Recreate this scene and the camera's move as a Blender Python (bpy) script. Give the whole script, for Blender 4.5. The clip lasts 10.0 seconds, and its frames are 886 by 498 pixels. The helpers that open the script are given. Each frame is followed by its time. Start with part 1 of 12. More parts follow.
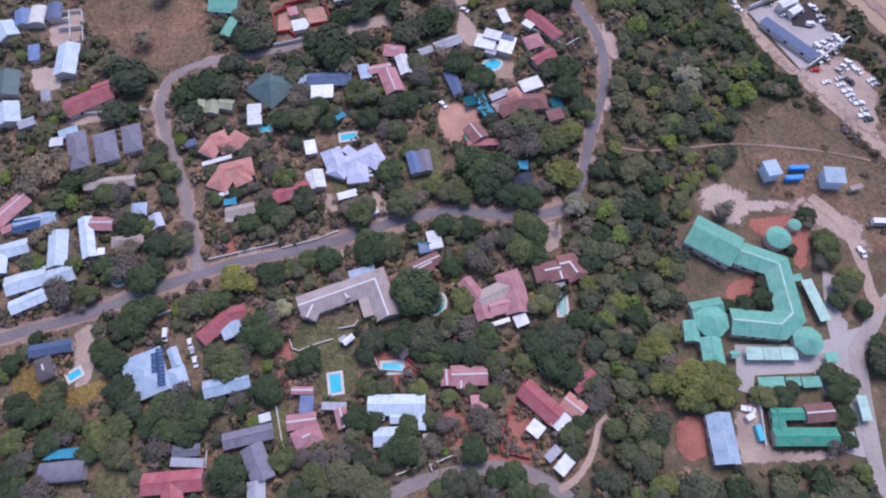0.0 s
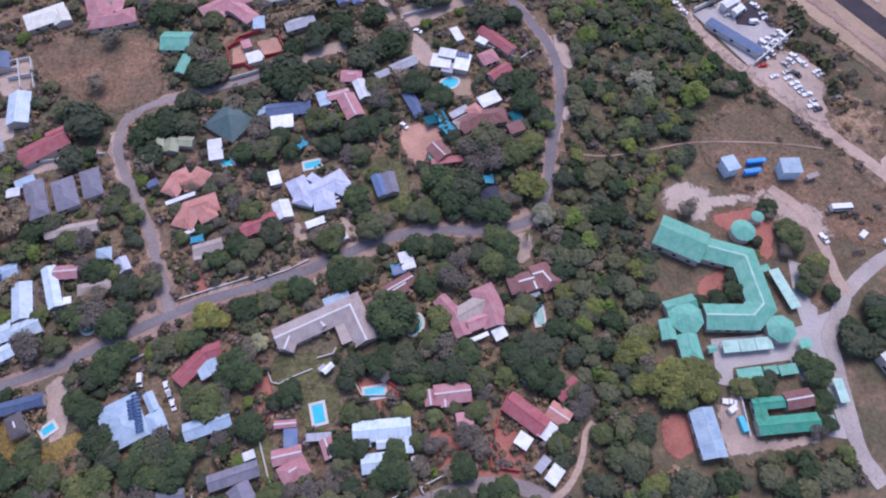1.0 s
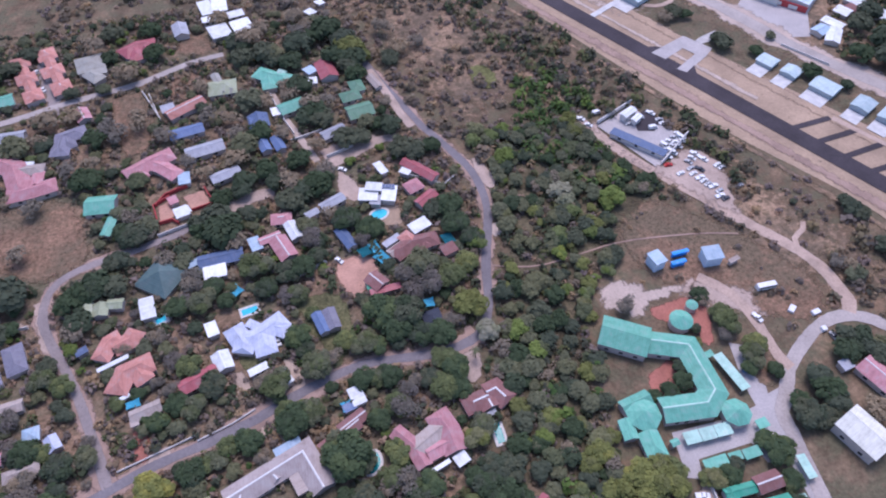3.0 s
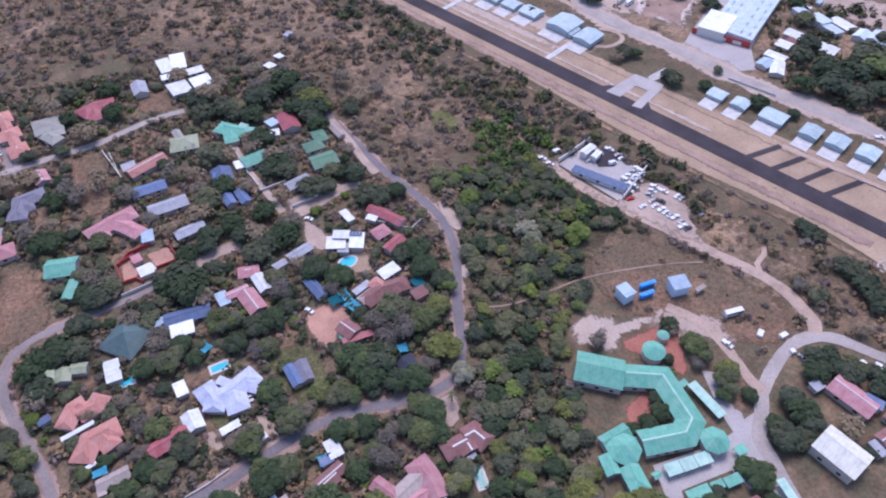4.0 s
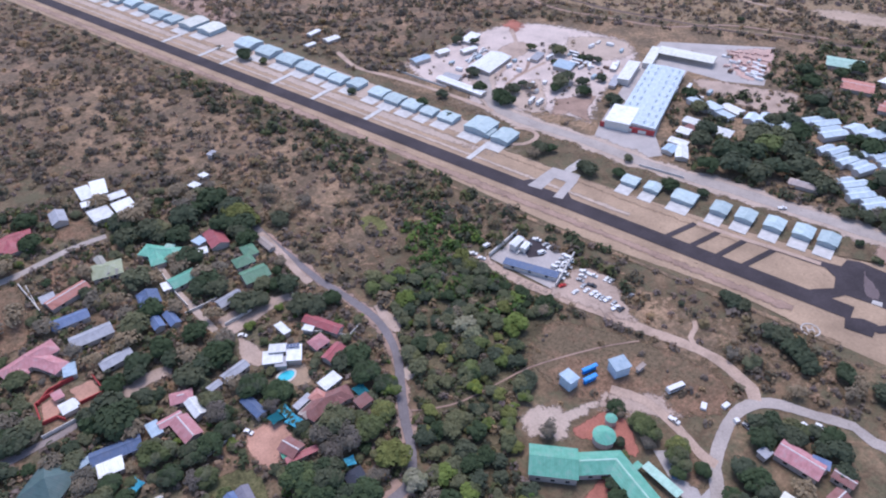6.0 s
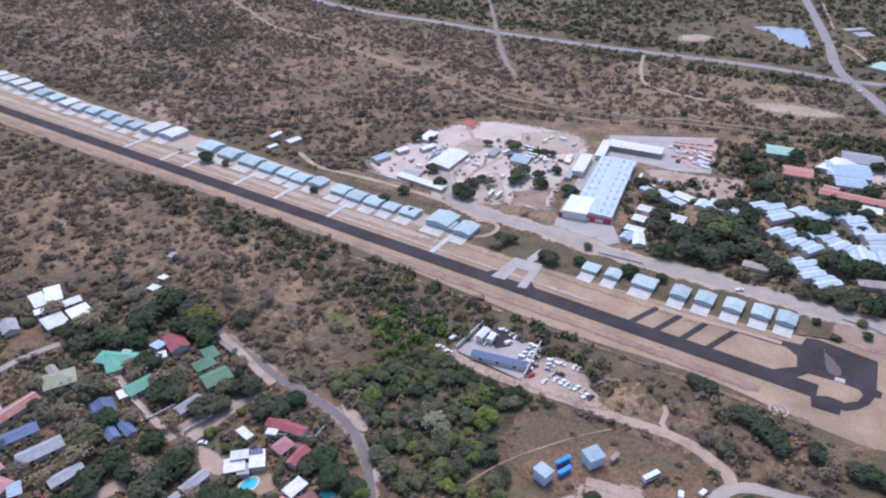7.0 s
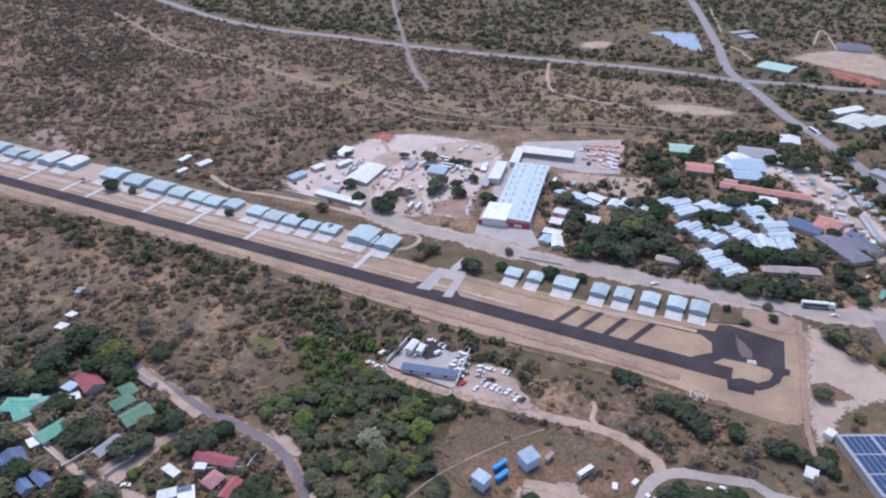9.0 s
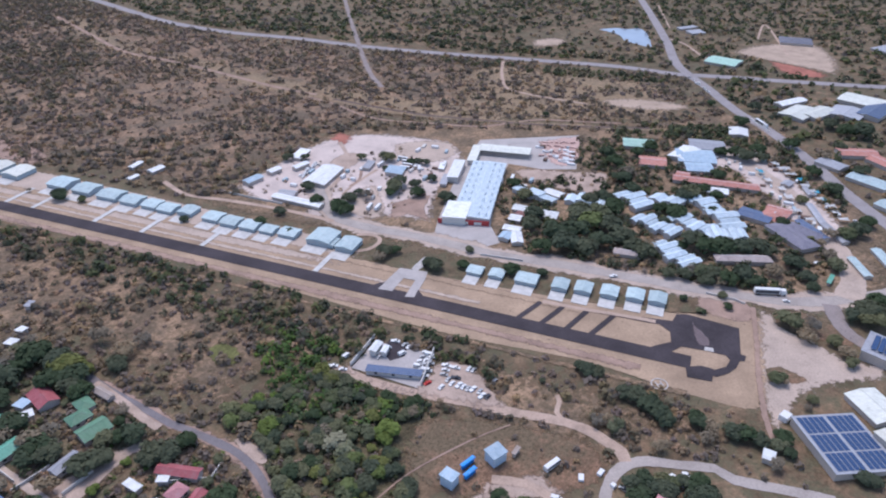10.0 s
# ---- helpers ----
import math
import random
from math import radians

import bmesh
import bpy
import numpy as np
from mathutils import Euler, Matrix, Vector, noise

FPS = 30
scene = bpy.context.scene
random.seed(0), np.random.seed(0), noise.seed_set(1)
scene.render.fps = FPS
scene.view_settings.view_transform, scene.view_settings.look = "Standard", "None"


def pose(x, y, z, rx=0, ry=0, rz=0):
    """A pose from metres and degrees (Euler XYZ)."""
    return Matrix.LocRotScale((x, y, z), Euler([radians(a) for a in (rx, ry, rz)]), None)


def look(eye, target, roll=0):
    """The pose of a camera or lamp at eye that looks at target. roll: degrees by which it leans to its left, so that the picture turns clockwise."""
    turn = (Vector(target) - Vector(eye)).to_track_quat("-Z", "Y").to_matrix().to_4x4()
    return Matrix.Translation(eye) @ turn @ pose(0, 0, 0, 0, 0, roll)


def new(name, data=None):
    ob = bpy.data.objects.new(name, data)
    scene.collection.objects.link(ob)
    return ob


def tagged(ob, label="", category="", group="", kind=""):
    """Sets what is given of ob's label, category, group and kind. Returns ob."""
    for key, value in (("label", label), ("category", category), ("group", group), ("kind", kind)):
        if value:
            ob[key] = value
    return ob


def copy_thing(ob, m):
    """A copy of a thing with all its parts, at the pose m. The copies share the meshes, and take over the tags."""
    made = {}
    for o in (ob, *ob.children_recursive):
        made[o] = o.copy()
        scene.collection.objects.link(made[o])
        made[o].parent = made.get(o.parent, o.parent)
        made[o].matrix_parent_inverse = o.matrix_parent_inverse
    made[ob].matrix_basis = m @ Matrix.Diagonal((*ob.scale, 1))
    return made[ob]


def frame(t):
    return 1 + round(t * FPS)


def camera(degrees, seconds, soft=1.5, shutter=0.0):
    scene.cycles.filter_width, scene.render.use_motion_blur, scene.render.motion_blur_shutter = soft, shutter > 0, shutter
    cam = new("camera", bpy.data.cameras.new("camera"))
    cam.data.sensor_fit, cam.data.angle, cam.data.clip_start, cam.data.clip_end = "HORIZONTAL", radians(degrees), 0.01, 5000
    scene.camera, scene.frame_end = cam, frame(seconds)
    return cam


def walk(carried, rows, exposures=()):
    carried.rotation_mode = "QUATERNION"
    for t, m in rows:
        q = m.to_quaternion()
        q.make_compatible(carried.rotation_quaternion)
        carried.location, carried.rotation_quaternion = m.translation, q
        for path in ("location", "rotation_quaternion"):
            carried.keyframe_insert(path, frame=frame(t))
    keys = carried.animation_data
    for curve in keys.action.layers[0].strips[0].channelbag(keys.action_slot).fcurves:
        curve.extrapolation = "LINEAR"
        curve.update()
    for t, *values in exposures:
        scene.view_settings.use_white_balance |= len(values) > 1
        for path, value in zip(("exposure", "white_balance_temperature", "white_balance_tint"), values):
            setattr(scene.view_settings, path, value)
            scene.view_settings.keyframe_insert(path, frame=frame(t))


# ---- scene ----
cam = camera(66.03, 10.0, soft=2.1)
EYE = (0, 0, 220)
PATH = [
    (0, pose(*EYE, 26.14, 0, 0.52) @ pose(0, 0, 0, 0, 0, 0.01)),
    (0.5, pose(*EYE, 26.09, 0, -2.21) @ pose(0, 0, 0, 0, 0, -0.03)),
    (1, pose(*EYE, 27.72, 0, -4.65) @ pose(0, 0, 0, 0, 0, -0.10)),
    (1.5, pose(*EYE, 31.45, 0, -6.96) @ pose(0, 0, 0, 0, 0, -0.18)),
    (2, pose(*EYE, 35.64, 0, -9.26) @ pose(0, 0, 0, 0, 0, -0.10)),
    (2.5, pose(*EYE, 37.79, 0, -11.73) @ pose(0, 0, 0, 0, 0, -0.02)),
    (2.7, pose(*EYE, 38.03, 0, -12.47) @ pose(0, 0, 0, 0, 0, -0.00)),
    (3.8, pose(*EYE, 40.36, 0, -16.85) @ pose(0, 0, 0, 0, 0, 0.02)),
    (4, pose(*EYE, 41.86, 0, -17.58) @ pose(0, 0, 0, 0, 0, 0.00)),
    (4.5, pose(*EYE, 45.40, 0, -19.38) @ pose(0, 0, 0, 0, 0, -0.00)),
    (5, pose(*EYE, 46.88, 0, -21.29) @ pose(0, 0, 0, 0, 0, 0.06)),
    (5.2, pose(*EYE, 46.95, 0, -22.06) @ pose(0, 0, 0, 0, 0, 0.04)),
    (6.3, pose(*EYE, 52.90, 0, -26.08) @ pose(0, 0, 0, 0, 0, -0.02)),
    (6.5, pose(*EYE, 54.86, 0, -26.83) @ pose(0, 0, 0, 0, 0, -0.00)),
    (7, pose(*EYE, 58.11, 0, -28.63) @ pose(0, 0, 0, 0, 0, 0.03)),
    (7.5, pose(*EYE, 59.19, 0, -30.41) @ pose(0, 0, 0, 0, 0, 0.02)),
    (8, pose(*EYE, 59.19, 0, -32.26) @ pose(0, 0, 0, 0, 0, 0.04)),
    (8.5, pose(*EYE, 59.18, 0, -34.23) @ pose(0, 0, 0, 0, 0, 0.06)),
    (9, pose(*EYE, 59.16, 0, -36.20) @ pose(0, 0, 0, 0, 0, 0.08)),
    (9.5, pose(*EYE, 59.14, 0, -38.15) @ pose(0, 0, 0, 0, 0, 0.10)),
    (10, pose(*EYE, 59.12, 0, -40.04) @ pose(0, 0, 0, 0, 0, 0.17)),
]
walk(cam, PATH, [(0, 0.70, 6100, 27), (2, 0.81, 5920, 28), (4.5, 0.86, 5960, 26), (6.5, 0.84, 6140, 18), (10, 0.74, 6220, 16)])

# ---- light: an overcast evening sky, a wide soft sun behind the cloud
SUN_AZIMUTH, SUN_HEIGHT = 20, 64
world = bpy.data.worlds.new("overcast_sky")
scene.world = world
world.use_nodes = True
sky = world.node_tree.nodes.new("ShaderNodeTexSky")
sky.sky_type = "NISHITA"
sky.sun_disc = False
sky.sun_elevation, sky.sun_rotation = radians(SUN_HEIGHT), radians(SUN_AZIMUTH)
world.node_tree.links.new(sky.outputs[0], world.node_tree.nodes["Background"].inputs[0])
world.node_tree.nodes["Background"].inputs[1].default_value = 0.11
lamp = bpy.data.lights.new("sun", "SUN")
lamp.energy, lamp.angle, lamp.color = 1.25, radians(30), (1.0, 0.95, 0.9)
sun = new("sun", lamp)
az = radians(SUN_AZIMUTH)
sun.matrix_basis = look((300 * math.sin(az), 300 * math.cos(az), 300 * math.tan(radians(SUN_HEIGHT))), (0, 0, 0))

# ---------------------------------------------------------------- materials


def shader(name, rough=0.9, metal=0.0):
    m = bpy.data.materials.new(name)
    m.use_nodes = True
    n = m.node_tree.nodes["Principled BSDF"]
    n.inputs["Roughness"].default_value = rough
    n.inputs["Metallic"].default_value = metal
    n.inputs["Specular IOR Level"].default_value = 0.3
    return m, m.node_tree, n


def noise_node(tree, vector, scale, detail=5.0, rough=0.6):
    n = tree.nodes.new("ShaderNodeTexNoise")
    n.inputs["Scale"].default_value = scale
    n.inputs["Detail"].default_value = detail
    n.inputs["Roughness"].default_value = rough
    tree.links.new(vector, n.inputs["Vector"])
    return n.outputs["Fac"]


def ramp(tree, fac, stops):
    n = tree.nodes.new("ShaderNodeValToRGB")
    e = n.color_ramp.elements
    e[0].position, e[0].color = stops[0][0], (*stops[0][1], 1)
    e[1].position, e[1].color = stops[-1][0], (*stops[-1][1], 1)
    for p, c in stops[1:-1]:
        e.new(p).color = (*c, 1)
    tree.links.new(fac, n.inputs["Fac"])
    return n.outputs["Color"]


def mixed(tree, fac, a, b, blend="MIX"):
    n = tree.nodes.new("ShaderNodeMix")
    n.data_type, n.blend_type = "RGBA", blend
    for value, k in ((fac, 0), (a, 6), (b, 7)):
        if isinstance(value, bpy.types.NodeSocket):
            tree.links.new(value, n.inputs[k])
        elif k == 0:
            n.inputs[k].default_value = value
        else:
            n.inputs[k].default_value = (*value, 1)
    return n.outputs[2]


def math_node(tree, op, a, b=0.0, clamp=False):
    n = tree.nodes.new("ShaderNodeMath")
    n.operation, n.use_clamp = op, clamp
    for k, v in enumerate((a, b)):
        if isinstance(v, bpy.types.NodeSocket):
            tree.links.new(v, n.inputs[k])
        else:
            n.inputs[k].default_value = v
    return n.outputs[0]


def bump(tree, bsdf, height, strength, distance):
    n = tree.nodes.new("ShaderNodeBump")
    n.inputs["Strength"].default_value = strength
    n.inputs["Distance"].default_value = distance
    tree.links.new(height, n.inputs["Height"])
    tree.links.new(n.outputs[0], bsdf.inputs["Normal"])


def coord(tree, which="Object"):
    return tree.nodes.new("ShaderNodeTexCoord").outputs[which]


def world_pos(tree):
    return tree.nodes.new("ShaderNodeNewGeometry").outputs["Position"]


def scaled(c, k):
    return tuple(min(1.0, v * k) for v in c)


def richer(c, k):
    """The colour c with its distance from grey scaled by k."""
    g = 0.3 * c[0] + 0.6 * c[1] + 0.1 * c[2]
    return tuple(max(0.01, g + (v - g) * k) for v in c)


def earth(name, c, dark=0.72, light=1.22, scale=0.25, edge=False, grassy=False, sward=None):
    """Soil, gravel, dusty tar: two scales of mottling. edge: frays out towards the rim by the 'rim' attribute. sward: a second cover in drifts."""
    m, t, b = shader(name, 0.95)
    p = world_pos(t)
    c = richer(c, 1.3) if grassy else richer(c, 1.12) if edge else c
    big = noise_node(t, p, scale * 0.25, 4)
    fine = noise_node(t, p, scale * 4, 6, 0.7)
    col = ramp(t, big, [(0.32, scaled(c, dark)), (0.5, c), (0.7, scaled(c, light))])
    grain = ramp(t, fine, [(0.3, (0.76, 0.76, 0.76)), (0.7, (1.04, 1.04, 1.04))])
    if sward:
        drift = math_node(t, "ADD", noise_node(t, p, 0.035, 6, 0.68), math_node(t, "MULTIPLY", math_node(t, "SUBTRACT", noise_node(t, p, 0.4, 5, 0.7), 0.5), 0.35))
        col = mixed(t, ramp(t, drift, [(0.43, (0, 0, 0)), (0.57, (0.9, 0.9, 0.9))]), col, sward)
    if grassy:
        tuft = ramp(t, noise_node(t, p, scale * 2.0, 6, 0.75), [(0.36, (0.52, 0.56, 0.50)), (0.6, (1.08, 1.06, 1.05))])
        grain = mixed(t, 1.0, grain, tuft, "MULTIPLY")
    t.links.new(mixed(t, 1.0, col, grain, "MULTIPLY"), b.inputs["Base Color"])
    bump(t, b, fine, 0.5, 0.08)
    if edge:
        a = t.nodes.new("ShaderNodeAttribute")
        a.attribute_name = "rim"
        n = noise_node(t, p, 0.28, 6, 0.7)
        cover = math_node(t, "ADD", a.outputs["Fac"], math_node(t, "MULTIPLY", math_node(t, "SUBTRACT", n, 0.5), 2.6))
        cover = math_node(t, "MULTIPLY", math_node(t, "SUBTRACT", cover, 0.30), 2.6, True)
        clear = t.nodes.new("ShaderNodeBsdfTransparent")
        mix = t.nodes.new("ShaderNodeMixShader")
        t.links.new(cover, mix.inputs[0])
        t.links.new(clear.outputs[0], mix.inputs[1])
        t.links.new(b.outputs[0], mix.inputs[2])
        t.links.new(mix.outputs[0], t.nodes["Material Output"].inputs["Surface"])
    return m


def roofing(name, c, kind="metal", rough=0.5):
    """Roof sheet, tile or thatch: ribs or courses along the roof's own axes, weathering in blotches, streaks down the slope."""
    m, t, b = shader(name, rough if kind == "metal" else 0.9)
    o = coord(t)
    info = t.nodes.new("ShaderNodeObjectInfo").outputs["Random"]
    mp = t.nodes.new("ShaderNodeMapping")
    t.links.new(o, mp.inputs[0])
    t.links.new(math_node(t, "MULTIPLY", info, 60.0), mp.inputs["Location"])
    blot = noise_node(t, mp.outputs[0], 0.35, 5, 0.65)
    st = t.nodes.new("ShaderNodeMapping")
    st.inputs["Scale"].default_value = (1.6, 0.12, 0.12)
    t.links.new(mp.outputs[0], st.inputs[0])
    streak = noise_node(t, st.outputs[0], 1.6, 4, 0.7)
    grey = sum(c) / 3
    worn = tuple(0.55 * v + 0.45 * grey for v in c)
    col = ramp(t, blot, [(0.3, scaled(c, 0.78)), (0.5, c), (0.72, scaled(worn, 1.12))])
    col = mixed(t, 0.5, col, ramp(t, streak, [(0.3, (0.62, 0.6, 0.58)), (0.6, (1, 1, 1))]), "MULTIPLY")
    tone = math_node(t, "ADD", math_node(t, "MULTIPLY", info, 0.25), 0.875)
    v = t.nodes.new("ShaderNodeHueSaturation")
    t.links.new(tone, v.inputs["Value"])
    t.links.new(col, v.inputs["Color"])
    t.links.new(v.outputs[0], b.inputs["Base Color"])
    if kind == "thatch":
        bump(t, b, noise_node(t, o, 7.0, 6, 0.75), 0.8, 0.12)
    else:
        w = t.nodes.new("ShaderNodeTexWave")
        w.bands_direction = "X"
        w.inputs["Scale"].default_value = 0.42 if kind == "metal" else 0.9
        w.inputs["Distortion"].default_value = 0.0 if kind == "metal" else 0.6
        t.links.new(o, w.inputs["Vector"])
        bump(t, b, w.outputs["Fac"], 0.5, 0.05)
    return m


def plain(name, c, rough=0.7, metal=0.0, vary=0.12, scale=1.5):
    m, t, b = shader(name, rough, metal)
    n = noise_node(t, coord(t), scale, 4)
    t.links.new(ramp(t, n, [(0.3, scaled(c, 1 - vary)), (0.7, scaled(c, 1 + vary))]), b.inputs["Base Color"])
    return m


def foliage(name, c, per_thing=True):
    """Leaves: tone by thing (or by the 'tone' attribute of joined scrub) and by leaf clump."""
    m, t, b = shader(name, 0.8)
    geo = t.nodes.new("ShaderNodeNewGeometry")
    isl = geo.outputs["Random Per Island"]
    a = t.nodes.new("ShaderNodeAttribute")
    a.attribute_name = "tone"
    r = a.outputs["Fac"]
    if per_thing:
        r = math_node(t, "ADD", math_node(t, "MULTIPLY", r, 0.36), math_node(t, "MULTIPLY", t.nodes.new("ShaderNodeObjectInfo").outputs["Random"], 0.64))
    c = richer(c, 1.1 if per_thing else 1.2)
    grey = sum(c) / 3
    drab = (0.7 * c[0] + 0.37 * grey, 0.68 * c[1] + 0.33 * grey, 0.66 * c[2] + 0.38 * grey)
    sere = tuple(0.62 * v + 0.38 * w for v, w in zip(c, (0.235, 0.185, 0.130))) if per_thing else scaled(drab, 0.85)
    col = ramp(t, r, [(0.05, sere), (0.28, scaled(drab, 0.95)), (0.42, scaled(c, 0.74)), (0.66, c), (0.95, (c[0] * 1.6, c[1] * 1.38, c[2] * 1.1))])
    k = ramp(t, isl, [(0.0, (0.8, 0.8, 0.8)), (1.0, (1.12, 1.12, 1.1))])
    t.links.new(mixed(t, 1.0, col, k, "MULTIPLY"), b.inputs["Base Color"])
    b.inputs["Specular IOR Level"].default_value = 0.15
    thin = t.nodes.new("ShaderNodeBsdfTranslucent")
    t.links.new(mixed(t, 1.0, col, k, "MULTIPLY"), thin.inputs["Color"])
    mix = t.nodes.new("ShaderNodeMixShader")
    mix.inputs[0].default_value = 0.3
    t.links.new(b.outputs[0], mix.inputs[1])
    t.links.new(thin.outputs[0], mix.inputs[2])
    t.links.new(mix.outputs[0], t.nodes["Material Output"].inputs["Surface"])
    return m


ROOF = {
    "W": roofing("white_roof_sheet", (0.82, 0.845, 0.85)), "B": roofing("pale_blue_roof_sheet", (0.40, 0.535, 0.655)),
    "S": roofing("slate_grey_roof", (0.19, 0.195, 0.24), "tile"), "C": roofing("charcoal_roof", (0.06, 0.07, 0.10)),
    "P": roofing("pink_tile_roof", (0.57, 0.27, 0.29), "tile"), "R": roofing("red_roof", (0.45, 0.125, 0.14)),
    "T": roofing("salmon_tile_roof", (0.58, 0.26, 0.215), "tile"), "K": roofing("brown_red_roof", (0.30, 0.145, 0.135), "tile"),
    "G": roofing("teal_roof_sheet", (0.17, 0.50, 0.375)), "E": roofing("dark_green_roof", (0.10, 0.165, 0.165)),
    "D": roofing("green_roof_sheet", (0.06, 0.36, 0.24)), "F": roofing("pale_green_roof", (0.41, 0.45, 0.29)),
    "N": roofing("tan_roof", (0.45, 0.37, 0.33), "tile"), "H": roofing("weathered_thatch", (0.48, 0.40, 0.38), "thatch"),
    "O": roofing("dark_thatch", (0.13, 0.115, 0.12), "thatch"), "U": roofing("blue_roof_sheet", (0.16, 0.235, 0.42)),
    "V": roofing("blue_grey_roof", (0.11, 0.16, 0.28)), "L": roofing("lilac_white_roof", (0.52, 0.56, 0.70)),
    "Y": roofing("cream_roof_sheet", (0.76, 0.75, 0.66)), "M": roofing("light_grey_roof", (0.42, 0.43, 0.48)),
    "A": roofing("lilac_grey_roof", (0.235, 0.225, 0.28), "tile"), "X": roofing("hangar_roof_sheet", (0.47, 0.595, 0.625)),
    "I": roofing("ivory_roof_sheet", (0.72, 0.735, 0.67)), "J": roofing("pale_cyan_roof_sheet", (0.595, 0.715, 0.80)), "g": roofing("leaf_green_roof", (0.125, 0.265, 0.17)), "w": roofing("blue_tarpaulin", (0.03, 0.34, 0.86)), "Z": roofing("beige_grey_roof", (0.36, 0.345, 0.30)), "Q": roofing("light_green_awning", (0.42, 0.66, 0.56)),
}
WORDS = {
    "W": "white metal", "B": "pale blue metal", "S": "slate grey tile", "C": "charcoal metal", "P": "faded pink tile", "R": "red metal",
    "T": "salmon tile", "K": "brown-red tile", "G": "teal metal", "E": "dark green", "D": "green metal", "F": "pale green", "N": "tan",
    "H": "weathered grey thatch", "O": "dark thatch", "U": "blue metal", "V": "blue-grey metal", "L": "lilac-white metal",
    "Y": "cream metal", "M": "light grey metal", "A": "lilac-grey tile", "X": "pale blue-green metal", "I": "ivory metal",
    "Q": "light green metal", "J": "pale cyan metal", "Z": "beige-grey", "w": "bright blue", "g": "leaf green",
}
M_WALL = plain("plaster_wall", (0.52, 0.46, 0.42), 0.9)
M_WALL_RED = plain("red_painted_wall", (0.45, 0.07, 0.07), 0.8)
M_SHEET = plain("wall_sheet", (0.40, 0.50, 0.56), 0.6)
M_SHED = plain("shed_sheet", (0.52, 0.66, 0.78), 0.6)
M_PALE = plain("pale_plaster", (0.66, 0.63, 0.60), 0.9)
M_GLASS = plain("dark_glass", (0.03, 0.035, 0.045), 0.12)
M_CAP = plain("ridge_cap_sheet", (0.66, 0.62, 0.62), 0.6)
M_RIDGE = plain("white_ridge_mortar", (0.74, 0.72, 0.72), 0.8)
M_LIGHTS = plain("translucent_roof_sheet", (0.60, 0.70, 0.78), 0.5)
M_BRICK = plain("pale_red_brick", (0.62, 0.42, 0.37), 0.9, vary=0.35, scale=0.9)
M_DOOR = plain("hangar_door_sheet", (0.40, 0.45, 0.48), 0.55)
M_BARK = plain("bark", (0.10, 0.075, 0.055), 0.95, vary=0.35, scale=3)
M_SOLAR = plain("solar_cells", (0.045, 0.09, 0.20), 0.25, vary=0.25)
M_WHITE = plain("white_paint", (0.80, 0.80, 0.80), 0.35)
M_SILVER = plain("silver_paint", (0.42, 0.43, 0.45), 0.35, 0.3)
M_DARKCAR = plain("dark_paint", (0.05, 0.055, 0.07), 0.3)
M_REDCAR = plain("red_paint", (0.50, 0.03, 0.03), 0.35)
M_BLUECAR = plain("blue_paint", (0.14, 0.24, 0.42), 0.35)
M_TYRE = plain("tyre_rubber", (0.02, 0.02, 0.02), 0.9)
M_TARP = plain("bright_blue_sheet", (0.02, 0.28, 0.80), 0.5)
M_AQUA = plain("aqua_canvas", (0.10, 0.55, 0.72), 0.7)
M_TEALCLOTH = plain("dark_teal_canvas", (0.02, 0.22, 0.27), 0.8)
M_POOL = plain("pool_water", (0.05, 0.55, 0.68), 0.08, scale=0.6)
M_POOLGREEN = plain("green_pool_water", (0.02, 0.30, 0.29), 0.08, scale=0.6)
M_COPING = plain("pool_coping", (0.66, 0.62, 0.58), 0.9)
M_POND = plain("pond_water", (0.30, 0.36, 0.45), 0.06, scale=0.02)
M_CONC = plain("concrete", (0.52, 0.49, 0.47), 0.9, vary=0.2, scale=0.3)
M_POLE = plain("galvanised_steel", (0.3, 0.3, 0.32), 0.5, 0.6)
M_JUNK = plain("rusty_scrap", (0.22, 0.15, 0.12), 0.9, vary=0.5, scale=0.8)

TAR = earth("worn_tar", (0.325, 0.278, 0.268), 0.85, 1.15, 0.3, True)
VERGE = earth("trodden_verge", (0.40, 0.285, 0.235), 0.75, 1.2, 0.35, True)
YARD_SAND = earth("white_yard_sand", (0.68, 0.575, 0.53), 0.82, 1.12, 0.25, True)
STREET_TAR = earth("grey_street_tar", (0.235, 0.212, 0.220), 0.85, 1.15, 0.3, True)
HIGHWAY_TAR = earth("grey_highway_tar", (0.365, 0.335, 0.340), 0.88, 1.12, 0.3, True)
RAIL_BED = earth("brown_rail_bed", (0.150, 0.112, 0.105), 0.8, 1.2, 0.3, True)
RUBBLE = earth("pale_brick_rubble", (0.60, 0.43, 0.385), 0.78, 1.15, 0.5, True)
FADED_TAR = earth("faded_apron_tar", (0.17, 0.135, 0.14), 0.8, 1.2, 0.3, True)
TAR_DARK = earth("runway_tar", (0.070, 0.058, 0.066), 0.75, 1.3, 0.2)
DUST_ROAD = earth("dusty_road", (0.47, 0.415, 0.385), 0.85, 1.15, 0.3, True)
DIRT_ROAD = earth("dirt_track", (0.52, 0.395, 0.325), 0.8, 1.15, 0.3, True)
PAVING = earth("pale_paving", (0.52, 0.475, 0.46), 0.88, 1.1, 0.4)
RED_SOIL = earth("red_soil", (0.43, 0.185, 0.145), 0.7, 1.2, 0.3, True)
PINK_SOIL = earth("pink_sand", (0.50, 0.39, 0.33), 0.8, 1.2, 0.3, True)
